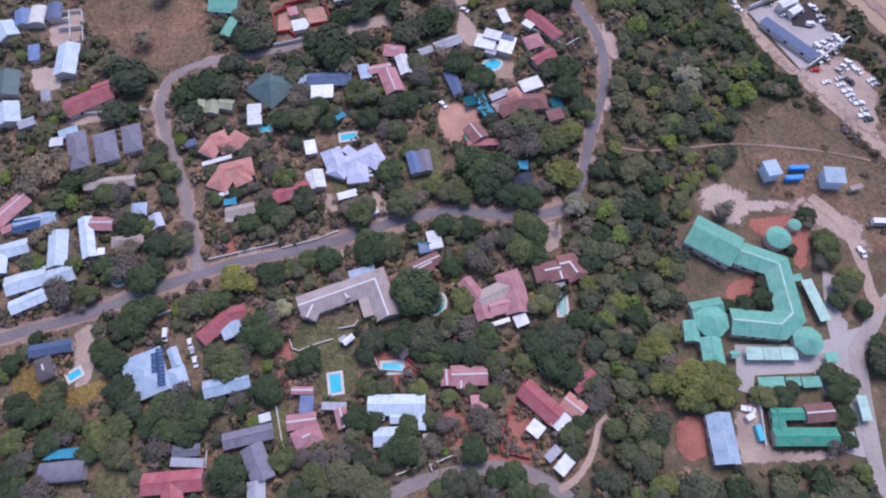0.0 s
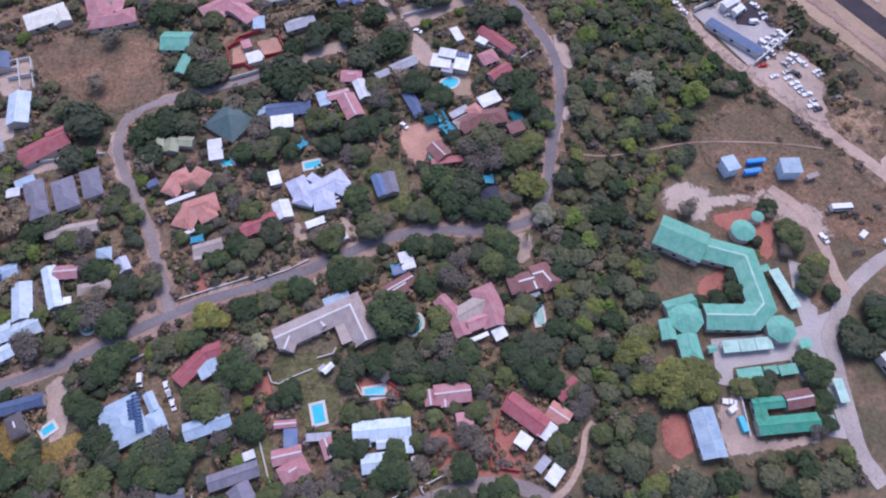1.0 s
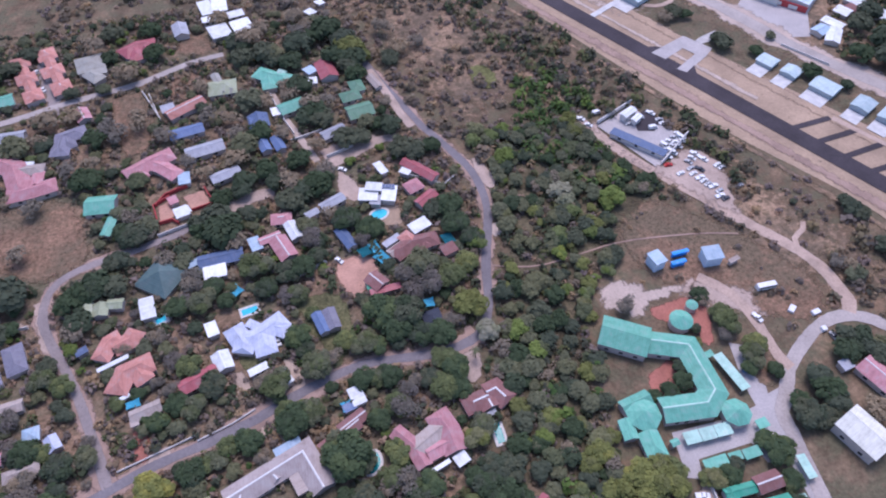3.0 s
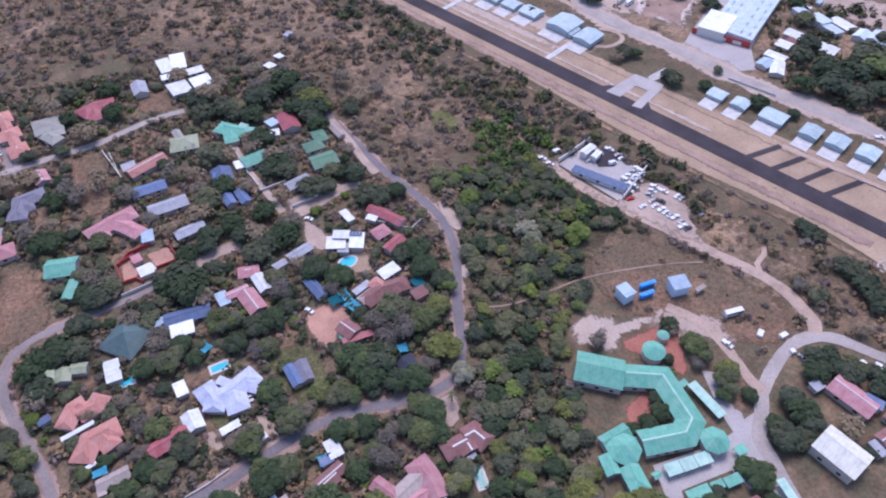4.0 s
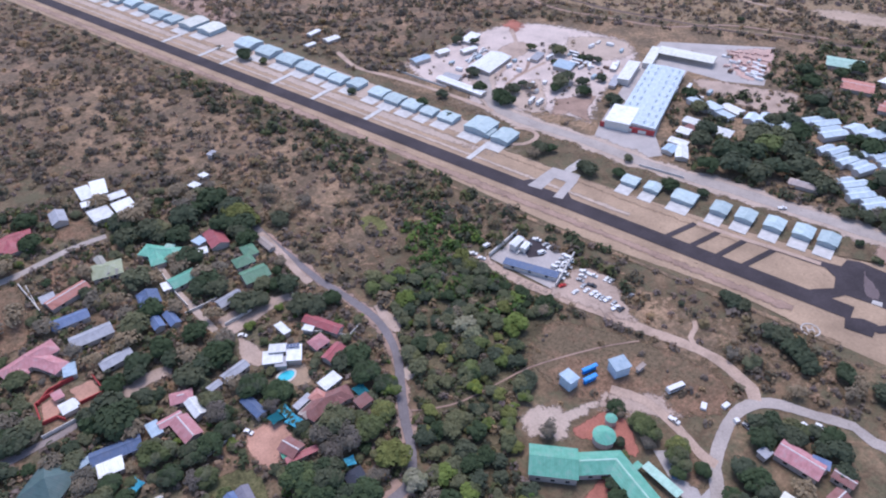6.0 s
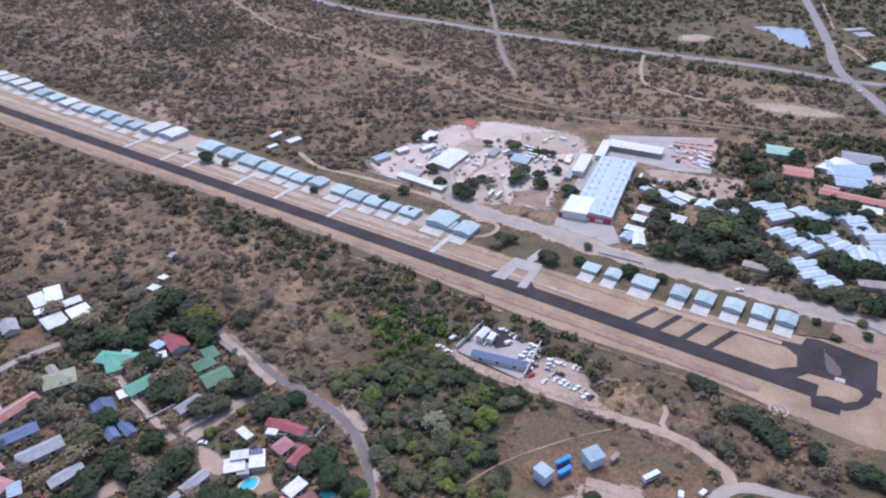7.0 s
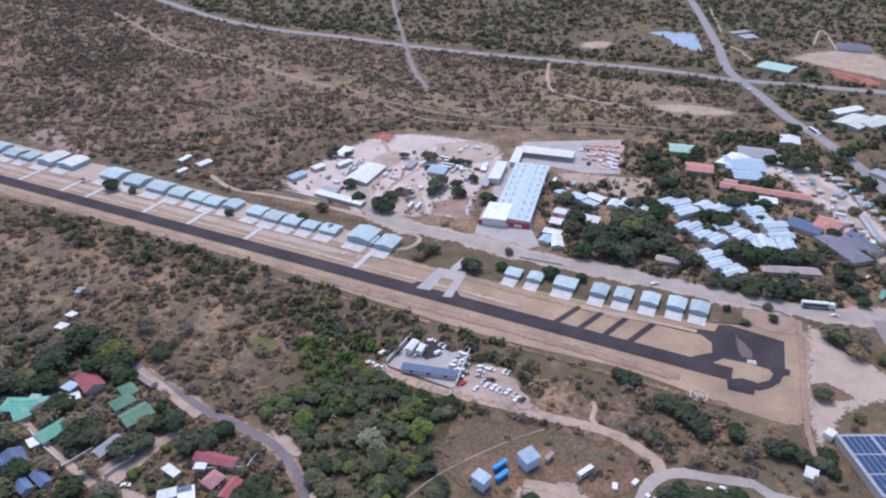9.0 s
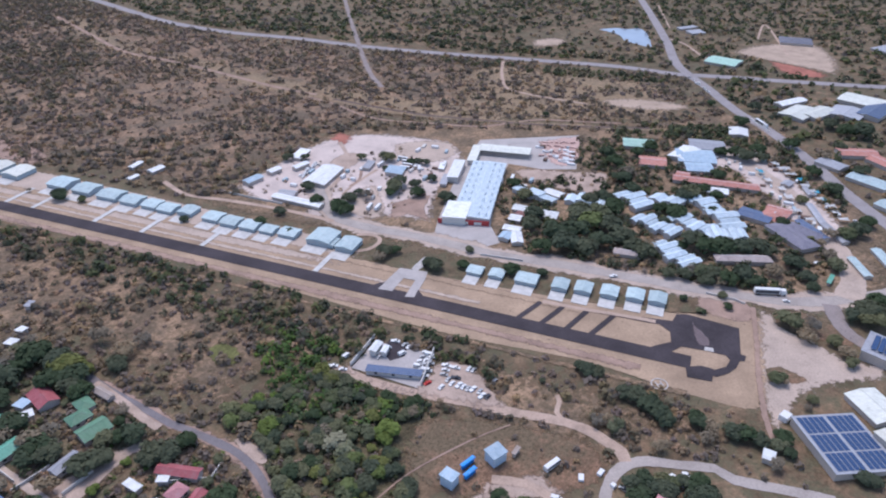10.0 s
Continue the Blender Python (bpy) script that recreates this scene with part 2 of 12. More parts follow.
TAN_SOIL = earth("tan_sand", (0.50, 0.39, 0.315), 0.8, 1.15, 0.25, True)
PALE_SOIL = earth("pale_sand", (0.55, 0.445, 0.38), 0.85, 1.12, 0.25, True)
DRY_GRASS = earth("dry_mown_grass", (0.44, 0.325, 0.24), 0.8, 1.2, 0.2, True)
OLIVE_GRASS = earth("garden_grass", (0.172, 0.165, 0.10), 0.7, 1.3, 0.3, True, True)
BROWN_SOIL = earth("brown_soil", (0.285, 0.192, 0.145), 0.7, 1.3, 0.3, True, True, (0.195, 0.148, 0.098))
ORANGE_SAND = earth("orange_sand", (0.56, 0.335, 0.26), 0.8, 1.2, 0.3, True)
OCHRE_GRASS = earth("ochre_lawn", (0.27, 0.20, 0.10), 0.75, 1.25, 0.3, True, True)
GARDEN_SOIL = earth("garden_soil", (0.285, 0.205, 0.155), 0.62, 1.25, 0.22, True, True, (0.175, 0.155, 0.100))
TAN_BUSH = earth("tan_bush_floor", (0.430, 0.328, 0.24), 0.68, 1.2, 0.14, True, True, (0.28, 0.208, 0.145))
GREEN_GRASS = earth("fresh_grass", (0.20, 0.20, 0.105), 0.75, 1.25, 0.3, True, True)
BUSH_PINK = earth("tawny_bush_floor", (0.350, 0.256, 0.192), 0.66, 1.25, 0.16, True, True, (0.20, 0.148, 0.105))
BUSH_BROWN = earth("brown_bush_floor", (0.335, 0.242, 0.186), 0.7, 1.35, 0.12, True, True, (0.195, 0.150, 0.112))
DARK_LITTER = earth("leaf_litter", (0.150, 0.128, 0.090), 0.6, 1.5, 0.4, True, True)

LEAF = {
    "D": foliage("dark_green_leaves", (0.094, 0.132, 0.073)), "G": foliage("olive_green_leaves", (0.170, 0.200, 0.097)),
    "L": foliage("bright_green_leaves", (0.215, 0.274, 0.091)), "Y": foliage("yellow_green_leaves", (0.252, 0.269, 0.105)),
    "B": foliage("grey_brown_twigs", (0.220, 0.201, 0.170)), "Z": foliage("pale_dry_leaves", (0.398, 0.408, 0.269)),
}
LEAF_WORDS = {"D": "dense dark green", "G": "olive green", "L": "bright green", "Y": "yellow-green", "B": "bare grey-brown", "Z": "pale yellowish"}
LEAF_SCRUB = foliage("scrub_leaves", (0.248, 0.206, 0.158), False)
LEAF_BUSH = foliage("bush_leaves", (0.168, 0.156, 0.118), False)
LEAF_DARK = foliage("thicket_leaves", (0.102, 0.120, 0.073), False)
LEAF_GREEN = foliage("lush_leaves", (0.108, 0.165, 0.066), False)
LEAF_DRY = foliage("dry_bush_twigs", (0.285, 0.226, 0.192), False)

# ---------------------------------------------------------------- building blocks


def mesh_of(bm, name, material):
    bm.normal_update()
    me = bpy.data.meshes.new(name)
    bm.to_mesh(me)
    bm.free()
    me.materials.append(material)
    return me


def part(name, bm, material, parent, label=""):
    ob = new(name, mesh_of(bm, name, material) if isinstance(bm, bmesh.types.BMesh) else bm)
    ob.parent = parent
    if label:
        tagged(ob, label)
    return ob


def box(bm, x0, x1, y0, y1, z0, z1):
    v = [bm.verts.new(p) for p in ((x0, y0, z0), (x1, y0, z0), (x1, y1, z0), (x0, y1, z0), (x0, y0, z1), (x1, y0, z1), (x1, y1, z1), (x0, y1, z1))]
    for f in ((3, 2, 1, 0), (4, 5, 6, 7), (0, 1, 5, 4), (1, 2, 6, 5), (2, 3, 7, 6), (3, 0, 4, 7)):
        bm.faces.new([v[i] for i in f])
    return v


def thing(name, x, y, rot, label, category, group="", kind="", z=0.0):
    ob = new(name)
    ob.matrix_basis = pose(x, y, z, 0, 0, rot)
    return tagged(ob, label, category, group, kind)


def sheet(bm, under, top):
    """A roof skin: faces as lists of points, thickened downwards."""
    faces = []
    for pts in top:
        faces.append(bm.faces.new([bm.verts.new(p) for p in pts]))
    bmesh.ops.remove_doubles(bm, verts=bm.verts, dist=0.001)
    bmesh.ops.recalc_face_normals(bm, faces=bm.faces)
    if sum(f.normal.z for f in bm.faces) < 0:
        bmesh.ops.reverse_faces(bm, faces=bm.faces)
    bmesh.ops.solidify(bm, geom=bm.faces[:], thickness=under)


def roof_mesh(L, W, eave, rise, style):
    bm = bmesh.new()
    a, b, z, r = L / 2, W / 2, eave, eave + rise
    if style == "gable":
        sheet(bm, 0.12, [[(-a, -b, z), (a, -b, z), (a, 0, r), (-a, 0, r)], [(-a, 0, r), (a, 0, r), (a, b, z), (-a, b, z)]])
    elif style == "hip":
        h = max(0.0, a - b)
        if h < 0.3:
            top = (0, 0, r)
            c = [(-a, -b, z), (a, -b, z), (a, b, z), (-a, b, z)]
            sheet(bm, 0.12, [[c[i], c[(i + 1) % 4], top] for i in range(4)])
        else:
            p, q = (-h, 0, r), (h, 0, r)
            sheet(bm, 0.12, [[(-a, -b, z), (a, -b, z), q, p], [(a, b, z), (-a, b, z), p, q], [(-a, b, z), (-a, -b, z), p], [(a, -b, z), (a, b, z), q]])
    elif style == "barrel":
        n = 8
        pts = [(b * -math.cos(math.pi * i / n), z + rise * math.sin(math.pi * i / n)) for i in range(n + 1)]
        sheet(bm, 0.1, [[(-a, p[0], p[1]), (a, p[0], p[1]), (a, q[0], q[1]), (-a, q[0], q[1])] for p, q in zip(pts, pts[1:])])
    else:
        sheet(bm, 0.15, [[(-a, -b, z), (a, -b, z), (a, b, z + rise), (-a, b, z + rise)]])
    return bm


def wall_mesh(L, W, eave, rise, style, inset):
    bm = bmesh.new()
    a, b = L / 2 - inset, max(0.3, W / 2 - inset)
    k = b / (W / 2)
    if style in ("gable", "barrel"):
        n = 2 if style == "gable" else 8
        if style == "gable":
            prof = [(-b, eave + rise * (1 - k) - 0.14), (0, eave + rise - 0.14), (b, eave + rise * (1 - k) - 0.14)]
        else:
            prof = [(-b * math.cos(math.pi * i / n), eave - 0.1 + 0.97 * rise * math.sin(math.pi * i / n)) for i in range(n + 1)]
        ends = []
        for x in (-a, a):
            ends.append([bm.verts.new((x, -b, -0.3))] + [bm.verts.new((x, y, z)) for y, z in prof] + [bm.verts.new((x, b, -0.3))])
        bm.faces.new(ends[0])
        bm.faces.new(ends[1][::-1])
        m = len(ends[0])
        for i in range(m):
            j = (i + 1) % m
            bm.faces.new((ends[0][j], ends[0][i], ends[1][i], ends[1][j]))
    elif style == "shed":
        v = box(bm, -a, a, -b, b, -0.3, eave)
        for p in v:
            if p.co.z > 0:
                p.co.z = eave - 0.18 + rise * (p.co.y + W / 2) / W
    else:
        box(bm, -a, a, -b, b, -0.3, eave - 0.02)
    return bm


WINDOW = None


def window_mesh():
    bm = bmesh.new()
    box(bm, -0.75, 0.75, -0.05, 0.02, 0.0, 1.15)
    return bm


def wing(root, x, y, rot, L, W, eave, rise, style, mat, wall=None, windows=0, cap=True):
    """One roofed block of a building: wall, roof (> ridge_cap), windows. Places are in world metres."""
    global WINDOW
    if W > L:
        L, W, rot = W, L, rot + 90
    inv = root.matrix_basis.inverted()
    m = inv @ pose(x, y, 0, 0, 0, rot)
    BLOCKS.append((x, y, math.cos(radians(rot)), math.sin(radians(rot)), L / 2, W / 2))
    if wall != "open":
        w = part("wall", wall_mesh(L, W, eave, rise, style, 0.45), wall or M_WALL, root)
        w.matrix_basis = m
    else:
        for sx in (-1, 1):
            for sy in (-1, 1):
                bm = bmesh.new()
                box(bm, -0.06, 0.06, -0.06, 0.06, -0.3, eave + (rise if style == "shed" and sy > 0 else 0) - 0.1)
                part("post", bm, M_POLE, root).matrix_basis = m @ pose(sx * (L / 2 - 0.3), sy * (W / 2 - 0.3), 0)
    r = part("roof", roof_mesh(L, W, eave, rise, style), ROOF[mat], root, WORDS[mat] + " roof")
    r.matrix_basis = m
    if cap and style in ("gable", "hip") and L - (W if style == "hip" else 0) > 1.0:
        h = L / 2 if style == "gable" else L / 2 - W / 2
        bm = bmesh.new()
        s = rise / (W / 2)
        for sy in (-1, 1):
            v = [bm.verts.new(p) for p in ((-h, 0, eave + rise + 0.05), (h, 0, eave + rise + 0.05), (h, sy * 0.28, eave + rise + 0.05 - 0.28 * s), (-h, sy * 0.28, eave + rise + 0.05 - 0.28 * s))]
            bm.faces.new(v if sy < 0 else v[::-1])
        bmesh.ops.remove_doubles(bm, verts=bm.verts, dist=0.001)
        bmesh.ops.solidify(bm, geom=bm.faces[:], thickness=0.03)
        part("ridge_cap", bm, M_CAP if mat in "PTKHO" else ROOF[mat], r)
    if windows and wall != "open":
        if WINDOW is None:
            WINDOW = mesh_of(window_mesh(), "window", M_GLASS)
        for sy in (-1, 1):
            for i in range(windows):
                px = (i + 0.5) / windows * (L - 2) - (L - 2) / 2
                part("window", WINDOW, None, root).matrix_basis = m @ pose(px, sy * (W / 2 - 0.45), 1.0, 0, 0, 0 if sy < 0 else 180)
    return r


def bent_wing(root, pts, W, eave, rise, mat, cap=None, hips=(False, False), windows=True):
    """A roofed block that follows a bent ridge line: mitred roof slopes (> ridge_cap), one wall, windows. Places are in world metres."""
    global WINDOW
    inv = root.matrix_basis.inverted()
    p = [Vector((x, y, 0)) for x, y in pts]
    way = [(b - a).normalized() for a, b in zip(p, p[1:])]
    side = [Vector((-d.y, d.x, 0)) for d in way]
    out = []
    for i in range(len(p)):
        a, b = side[max(i - 1, 0)], side[min(i, len(side) - 1)]
        m = (a + b).normalized()
        out.append(m / max(0.45, m.dot(a)))
    ridge = [q + Vector((0, 0, eave + rise)) for q in p]
    pull = min(W / 2, 0.45 * min((b - a).length for a, b in zip(p, p[1:])))
    if hips[0]:
        ridge[0] += way[0] * pull
    if hips[1]:
        ridge[-1] -= way[-1] * pull
    lift = Vector((0, 0, eave))
    left, right = [q + o * (W / 2) + lift for q, o in zip(p, out)], [q - o * (W / 2) + lift for q, o in zip(p, out)]
    faces = []
    for i in range(len(p) - 1):
        faces += [[left[i + 1], left[i], ridge[i], ridge[i + 1]], [right[i], right[i + 1], ridge[i + 1], ridge[i]]]
    if hips[0]:
        faces.append([left[0], right[0], ridge[0]])
    if hips[1]:
        faces.append([right[-1], left[-1], ridge[-1]])
    bm = bmesh.new()
    sheet(bm, 0.14, faces)
    r = part("roof", bm, ROOF[mat], root, WORDS[mat] + " roof")
    r.matrix_basis = inv
    bm = bmesh.new()
    s = rise / (W / 2)
    for sign in (-1, 1):
        row = [(bm.verts.new(q + Vector((0, 0, 0.05))), bm.verts.new(q + sign * o * 0.32 + Vector((0, 0, 0.05 - 0.32 * s)))) for q, o in zip(ridge, out)]
        for a, b in zip(row, row[1:]):
            bm.faces.new((a[0], b[0], b[1], a[1]) if sign < 0 else (a[0], a[1], b[1], b[0]))
    bmesh.ops.remove_doubles(bm, verts=bm.verts, dist=0.001)
    bmesh.ops.solidify(bm, geom=bm.faces[:], thickness=0.03)
    part("ridge_cap", bm, cap or ROOF[mat], r)
    bm = bmesh.new()
    k = W / 2 - 0.45
    rows_v = []
    for i, (q, o) in enumerate(zip(p, out)):
        end = way[0] * 0.45 if i == 0 else way[-1] * -0.45 if i == len(p) - 1 else Vector((0, 0, 0))
        flat = (i == 0 and hips[0]) or (i == len(p) - 1 and hips[1])
        top = eave - 0.16 if flat else eave + rise - 0.2
        low = eave - 0.16 if flat else eave + 0.45 * s - 0.2
        rows_v.append([bm.verts.new(q + end + v) for v in (o * k + Vector((0, 0, -0.3)), o * k + Vector((0, 0, low)), Vector((0, 0, top)), -o * k + Vector((0, 0, low)), -o * k + Vector((0, 0, -0.3)))])
    for a, b in zip(rows_v, rows_v[1:]):
        for j in range(4):
            bm.faces.new((a[j], a[j + 1], b[j + 1], b[j]))
    bm.faces.new(rows_v[0])
    bm.faces.new(rows_v[-1])
    bmesh.ops.recalc_face_normals(bm, faces=bm.faces)
    part("wall", bm, M_WALL, root).matrix_basis = inv
    if WINDOW is None:
        WINDOW = mesh_of(window_mesh(), "window", M_GLASS)
    for a, b, d in zip(p, p[1:], way):
        mid, L = (a + b) / 2, (b - a).length
        turn = math.degrees(math.atan2(d.y, d.x))
        BLOCKS.append((mid.x, mid.y, d.x, d.y, L / 2, W / 2))
        n = int((L - W * 0.6) / 3.2) if windows else 0
        for i in range(n):
            u = ((i + 0.5) / n - 0.5) * (L - W * 0.6)
            for sy in (-1, 1):
                part("window", WINDOW, None, root).matrix_basis = inv @ pose(mid.x, mid.y, 0, 0, 0, turn) @ pose(u, sy * k, 1.0, 0, 0, 0 if sy < 0 else 180)


def roof_light(root, x, y, rot, z):
    """A low ridged roof light or vent on a broad metal roof."""
    bm = bmesh.new()
    for sx in (-1, 1):
        f = [bm.verts.new(v) for v in ((sx * 0.7, -2.2, 0), (sx * 0.7, 2.2, 0), (0, 2.2, 0.07), (0, -2.2, 0.07))]
        bm.faces.new(f if sx > 0 else f[::-1])
    bmesh.ops.solidify(bm, geom=bm.faces[:], thickness=0.06)
    part("roof_light", bm, M_LIGHTS, root, "pale ridged roof light").matrix_basis = root.matrix_basis.inverted() @ pose(x, y, z, 0, 0, rot)


def house(x, y, rot, label, category="house", group="houses of the suburb", name="house"):
    return thing(name, x, y, rot, label, category, group)


def eight_roof(root, x, y, r, eave, rise, mat, sides=8):
    """A round or octagonal pavilion with a pointed roof."""
    m = root.matrix_basis.inverted() @ pose(x, y, 0)
    ring = [(r * math.cos(2 * math.pi * (i + 0.5) / sides), r * math.sin(2 * math.pi * (i + 0.5) / sides)) for i in range(sides)]
    bm = bmesh.new()
    sheet(bm, 0.12, [[(*ring[i], eave), (*ring[(i + 1) % sides], eave), (0, 0, eave + rise)] for i in range(sides)])
    part("roof", bm, ROOF[mat], root, WORDS[mat] + " pointed roof").matrix_basis = m
    bm = bmesh.new()
    lo = [bm.verts.new((0.9 * a, 0.9 * b, -0.3)) for a, b in ring]
    hi = [bm.verts.new((0.9 * a, 0.9 * b, eave + 0.05 * rise)) for a, b in ring]
    for i in range(sides):
        j = (i + 1) % sides
        bm.faces.new((lo[i], lo[j], hi[j], hi[i]))
    bm.faces.new(hi)
    part("wall", bm, M_WALL, root).matrix_basis = m


def panels(root, x, y, rot, L, W, z, tilt, cols, rows_n, gap=0.06):
    """Solar panels in rows, each a part of the building, lying on the roof slope."""
    m = root.matrix_basis.inverted() @ pose(x, y, z, tilt, 0, rot)
    w, h = L / cols, W / rows_n
    bm = bmesh.new()
    box(bm, -w / 2 + gap, w / 2 - gap, -h / 2 + 4 * gap, h / 2 - 4 * gap, 0.0, 0.06)
    me = mesh_of(bm, "solar_panel", M_SOLAR)
    for i in range(cols):
        for j in range(rows_n):
            part("solar_panel", me, None, root).matrix_basis = m @ pose((i + 0.5) * w - L / 2, (j + 0.5) * h - W / 2, 0)


# ---------------------------------------------------------------- ground, roads, patches


def spline(pts, step):
    """Points along a smooth line through the corners given."""
    p = [np.array(q, float) for q in pts]
    p = [2 * p[0] - p[1]] + p + [2 * p[-1] - p[-2]]
    out = []
    for i in range(1, len(p) - 2):
        n = max(2, int(np.linalg.norm(p[i + 1] - p[i]) / step))
        for k in range(n):
            t = k / n
            out.append(0.5 * (2 * p[i] + (p[i + 1] - p[i - 1]) * t + (2 * p[i - 1] - 5 * p[i] + 4 * p[i + 1] - p[i + 2]) * t * t + (3 * p[i] - p[i - 1] - 3 * p[i + 1] + p[i + 2]) * t ** 3))
    out.append(p[-2])
    return out


ROADS = []
LAYER = [0.02]


def next_layer():
    LAYER[0] += 0.002
    return LAYER[0]


def strip(name, pts, width, material, label, category="road", wobble=0.06, step=6.0, clear=None, fray=0.14):
    """A road, path or track of even width along a smooth line; its rims fray where the material lets them."""
    line = spline(pts, step)
    z = next_layer()
    bm = bmesh.new()
    rim = bm.verts.layers.float.new("rim")
    rows_v = []
    for i, p in enumerate(line):
        d = line[min(i + 1, len(line) - 1)] - line[max(i - 1, 0)]
        d = d / (np.linalg.norm(d) + 1e-9)
        n = np.array((-d[1], d[0]))
        w = width / 2 * (1 + wobble * math.sin(i * 1.7) + wobble * math.sin(i * 0.61 + 1))
        row = []
        for k, edge in ((-1.0, 0.0), (fray - 1, 1.0), (1 - fray, 1.0), (1.0, 0.0)):
            v = bm.verts.new((*(p + n * k * w), z))
            v[rim] = edge
            row.append(v)
        rows_v.append(row)
    for a, b in zip(rows_v, rows_v[1:]):
        for k in range(3):
            bm.faces.new((a[k], a[k + 1], b[k + 1], b[k]))
    ob = new(name, mesh_of(bm, name, material))
    if ob.data.polygons[0].normal.z < 0:
        ob.data.flip_normals()
    ROADS.append((np.array(line)[:, :2], (width / 2 + 0.7) if clear is None else clear))
    return tagged(ob, label, category, kind="structure")


OPEN_GROUND = []


def patch(name, pts, material, label, category="ground", smooth=True, bare=True, rim_width=0.3):
    """A stretch of ground of its own surface: a rounded outline, fraying at the rim where the material lets it."""
    line = spline(list(pts) + [pts[0]], 5.0)[:-1] if smooth else [np.array(p, float) for p in pts]
    span = float(np.ptp(np.array(line), axis=0).max())
    if span < 260 and material is not M_POND:
        if bare:
            OPEN_GROUND.append(np.array(line)[:, :2])
        return region(name, line, material, label, min(max(span / 26, 0.8), 5.0), None, category, 0.9 * rim_width)
    z = next_layer()
    c = sum(line) / len(line)
    bm = bmesh.new()
    rim = bm.verts.layers.float.new("rim")
    rings = []
    for k, edge in ((1.0, 0.0), (1.0 - rim_width, 1.0)):
        ring = []
        for p in line:
            v = bm.verts.new((*(c + (p - c) * k), z))
            v[rim] = edge
            ring.append(v)
        rings.append(ring)
    n = len(line)
    for i in range(n):
        j = (i + 1) % n
        bm.faces.new((rings[0][i], rings[0][j], rings[1][j], rings[1][i]))
    inner = bm.faces.new(rings[1])
    bm.normal_update()
    bmesh.ops.triangulate(bm, faces=[inner])
    bmesh.ops.recalc_face_normals(bm, faces=bm.faces)
    ob = new(name, mesh_of(bm, name, material))
    if sum(p.normal.z for p in ob.data.polygons) < 0:
        ob.data.flip_normals()
    if bare:
        OPEN_GROUND.append(np.array(line)[:, :2])
    return tagged(ob, label, category, kind="structure")


def region(name, pts, material, label, cell=12.0, width=36.0, category="ground", share=0.0):
    """A wide stretch of ground on a grid, fading out over the given width inside its outline."""
    poly = np.array(pts, float)
    lo, hi = poly.min(0) - 0.5 * cell, poly.max(0)
    z = next_layer()
    nx, ny = int((hi[0] - lo[0]) / cell) + 2, int((hi[1] - lo[1]) / cell) + 2
    gx, gy = np.meshgrid(lo[0] + cell * np.arange(nx), lo[1] + cell * np.arange(ny), indexing="ij")
    x, y = gx.ravel(), gy.ravel()
    far = np.full(len(x), 1e9)
    for a, b in zip(poly, np.roll(poly, -1, 0)):
        d = b - a
        k = np.clip(((x - a[0]) * d[0] + (y - a[1]) * d[1]) / max(d @ d, 1e-6), 0, 1)
        far = np.minimum(far, np.hypot(x - a[0] - k * d[0], y - a[1] - k * d[1]))
    within = inside(poly, x, y)
    if width is None:
        width = max(share * far[within].max(), 0.5) if within.any() else 1.0
    edge = np.where(within, np.clip(far / width, 0, 1), 0.0).reshape(nx, ny)
    bm = bmesh.new()
    rim = bm.verts.layers.float.new("rim")
    made = {}
    for i in range(nx - 1):
        for j in range(ny - 1):
            ids = ((i, j), (i + 1, j), (i + 1, j + 1), (i, j + 1))
            if max(edge[q] for q in ids) > 0:
                for q in ids:
                    if q not in made:
                        made[q] = bm.verts.new((gx[q], gy[q], z))
                        made[q][rim] = edge[q]
                bm.faces.new([made[q] for q in ids])
    return tagged(new(name, mesh_of(bm, name, material)), label, category, kind="structure")


def slab(name, pts, material, label, category="ground", height=0.0):
    """A hard surface with straight edges."""
    z = next_layer() + height
    bm = bmesh.new()
    f = bm.faces.new([bm.verts.new((x, y, z)) for x, y in pts])
    if f.normal.z < 0 or sum(a[0] * b[1] - b[0] * a[1] for a, b in zip(pts, list(pts[1:]) + [pts[0]])) < 0:
        f.normal_flip()
    bm.normal_update()
    bmesh.ops.triangulate(bm, faces=[f])
    ob = new(name, mesh_of(bm, name, material))
    OPEN_GROUND.append(np.array(pts))
    return tagged(ob, label, category, kind="structure")


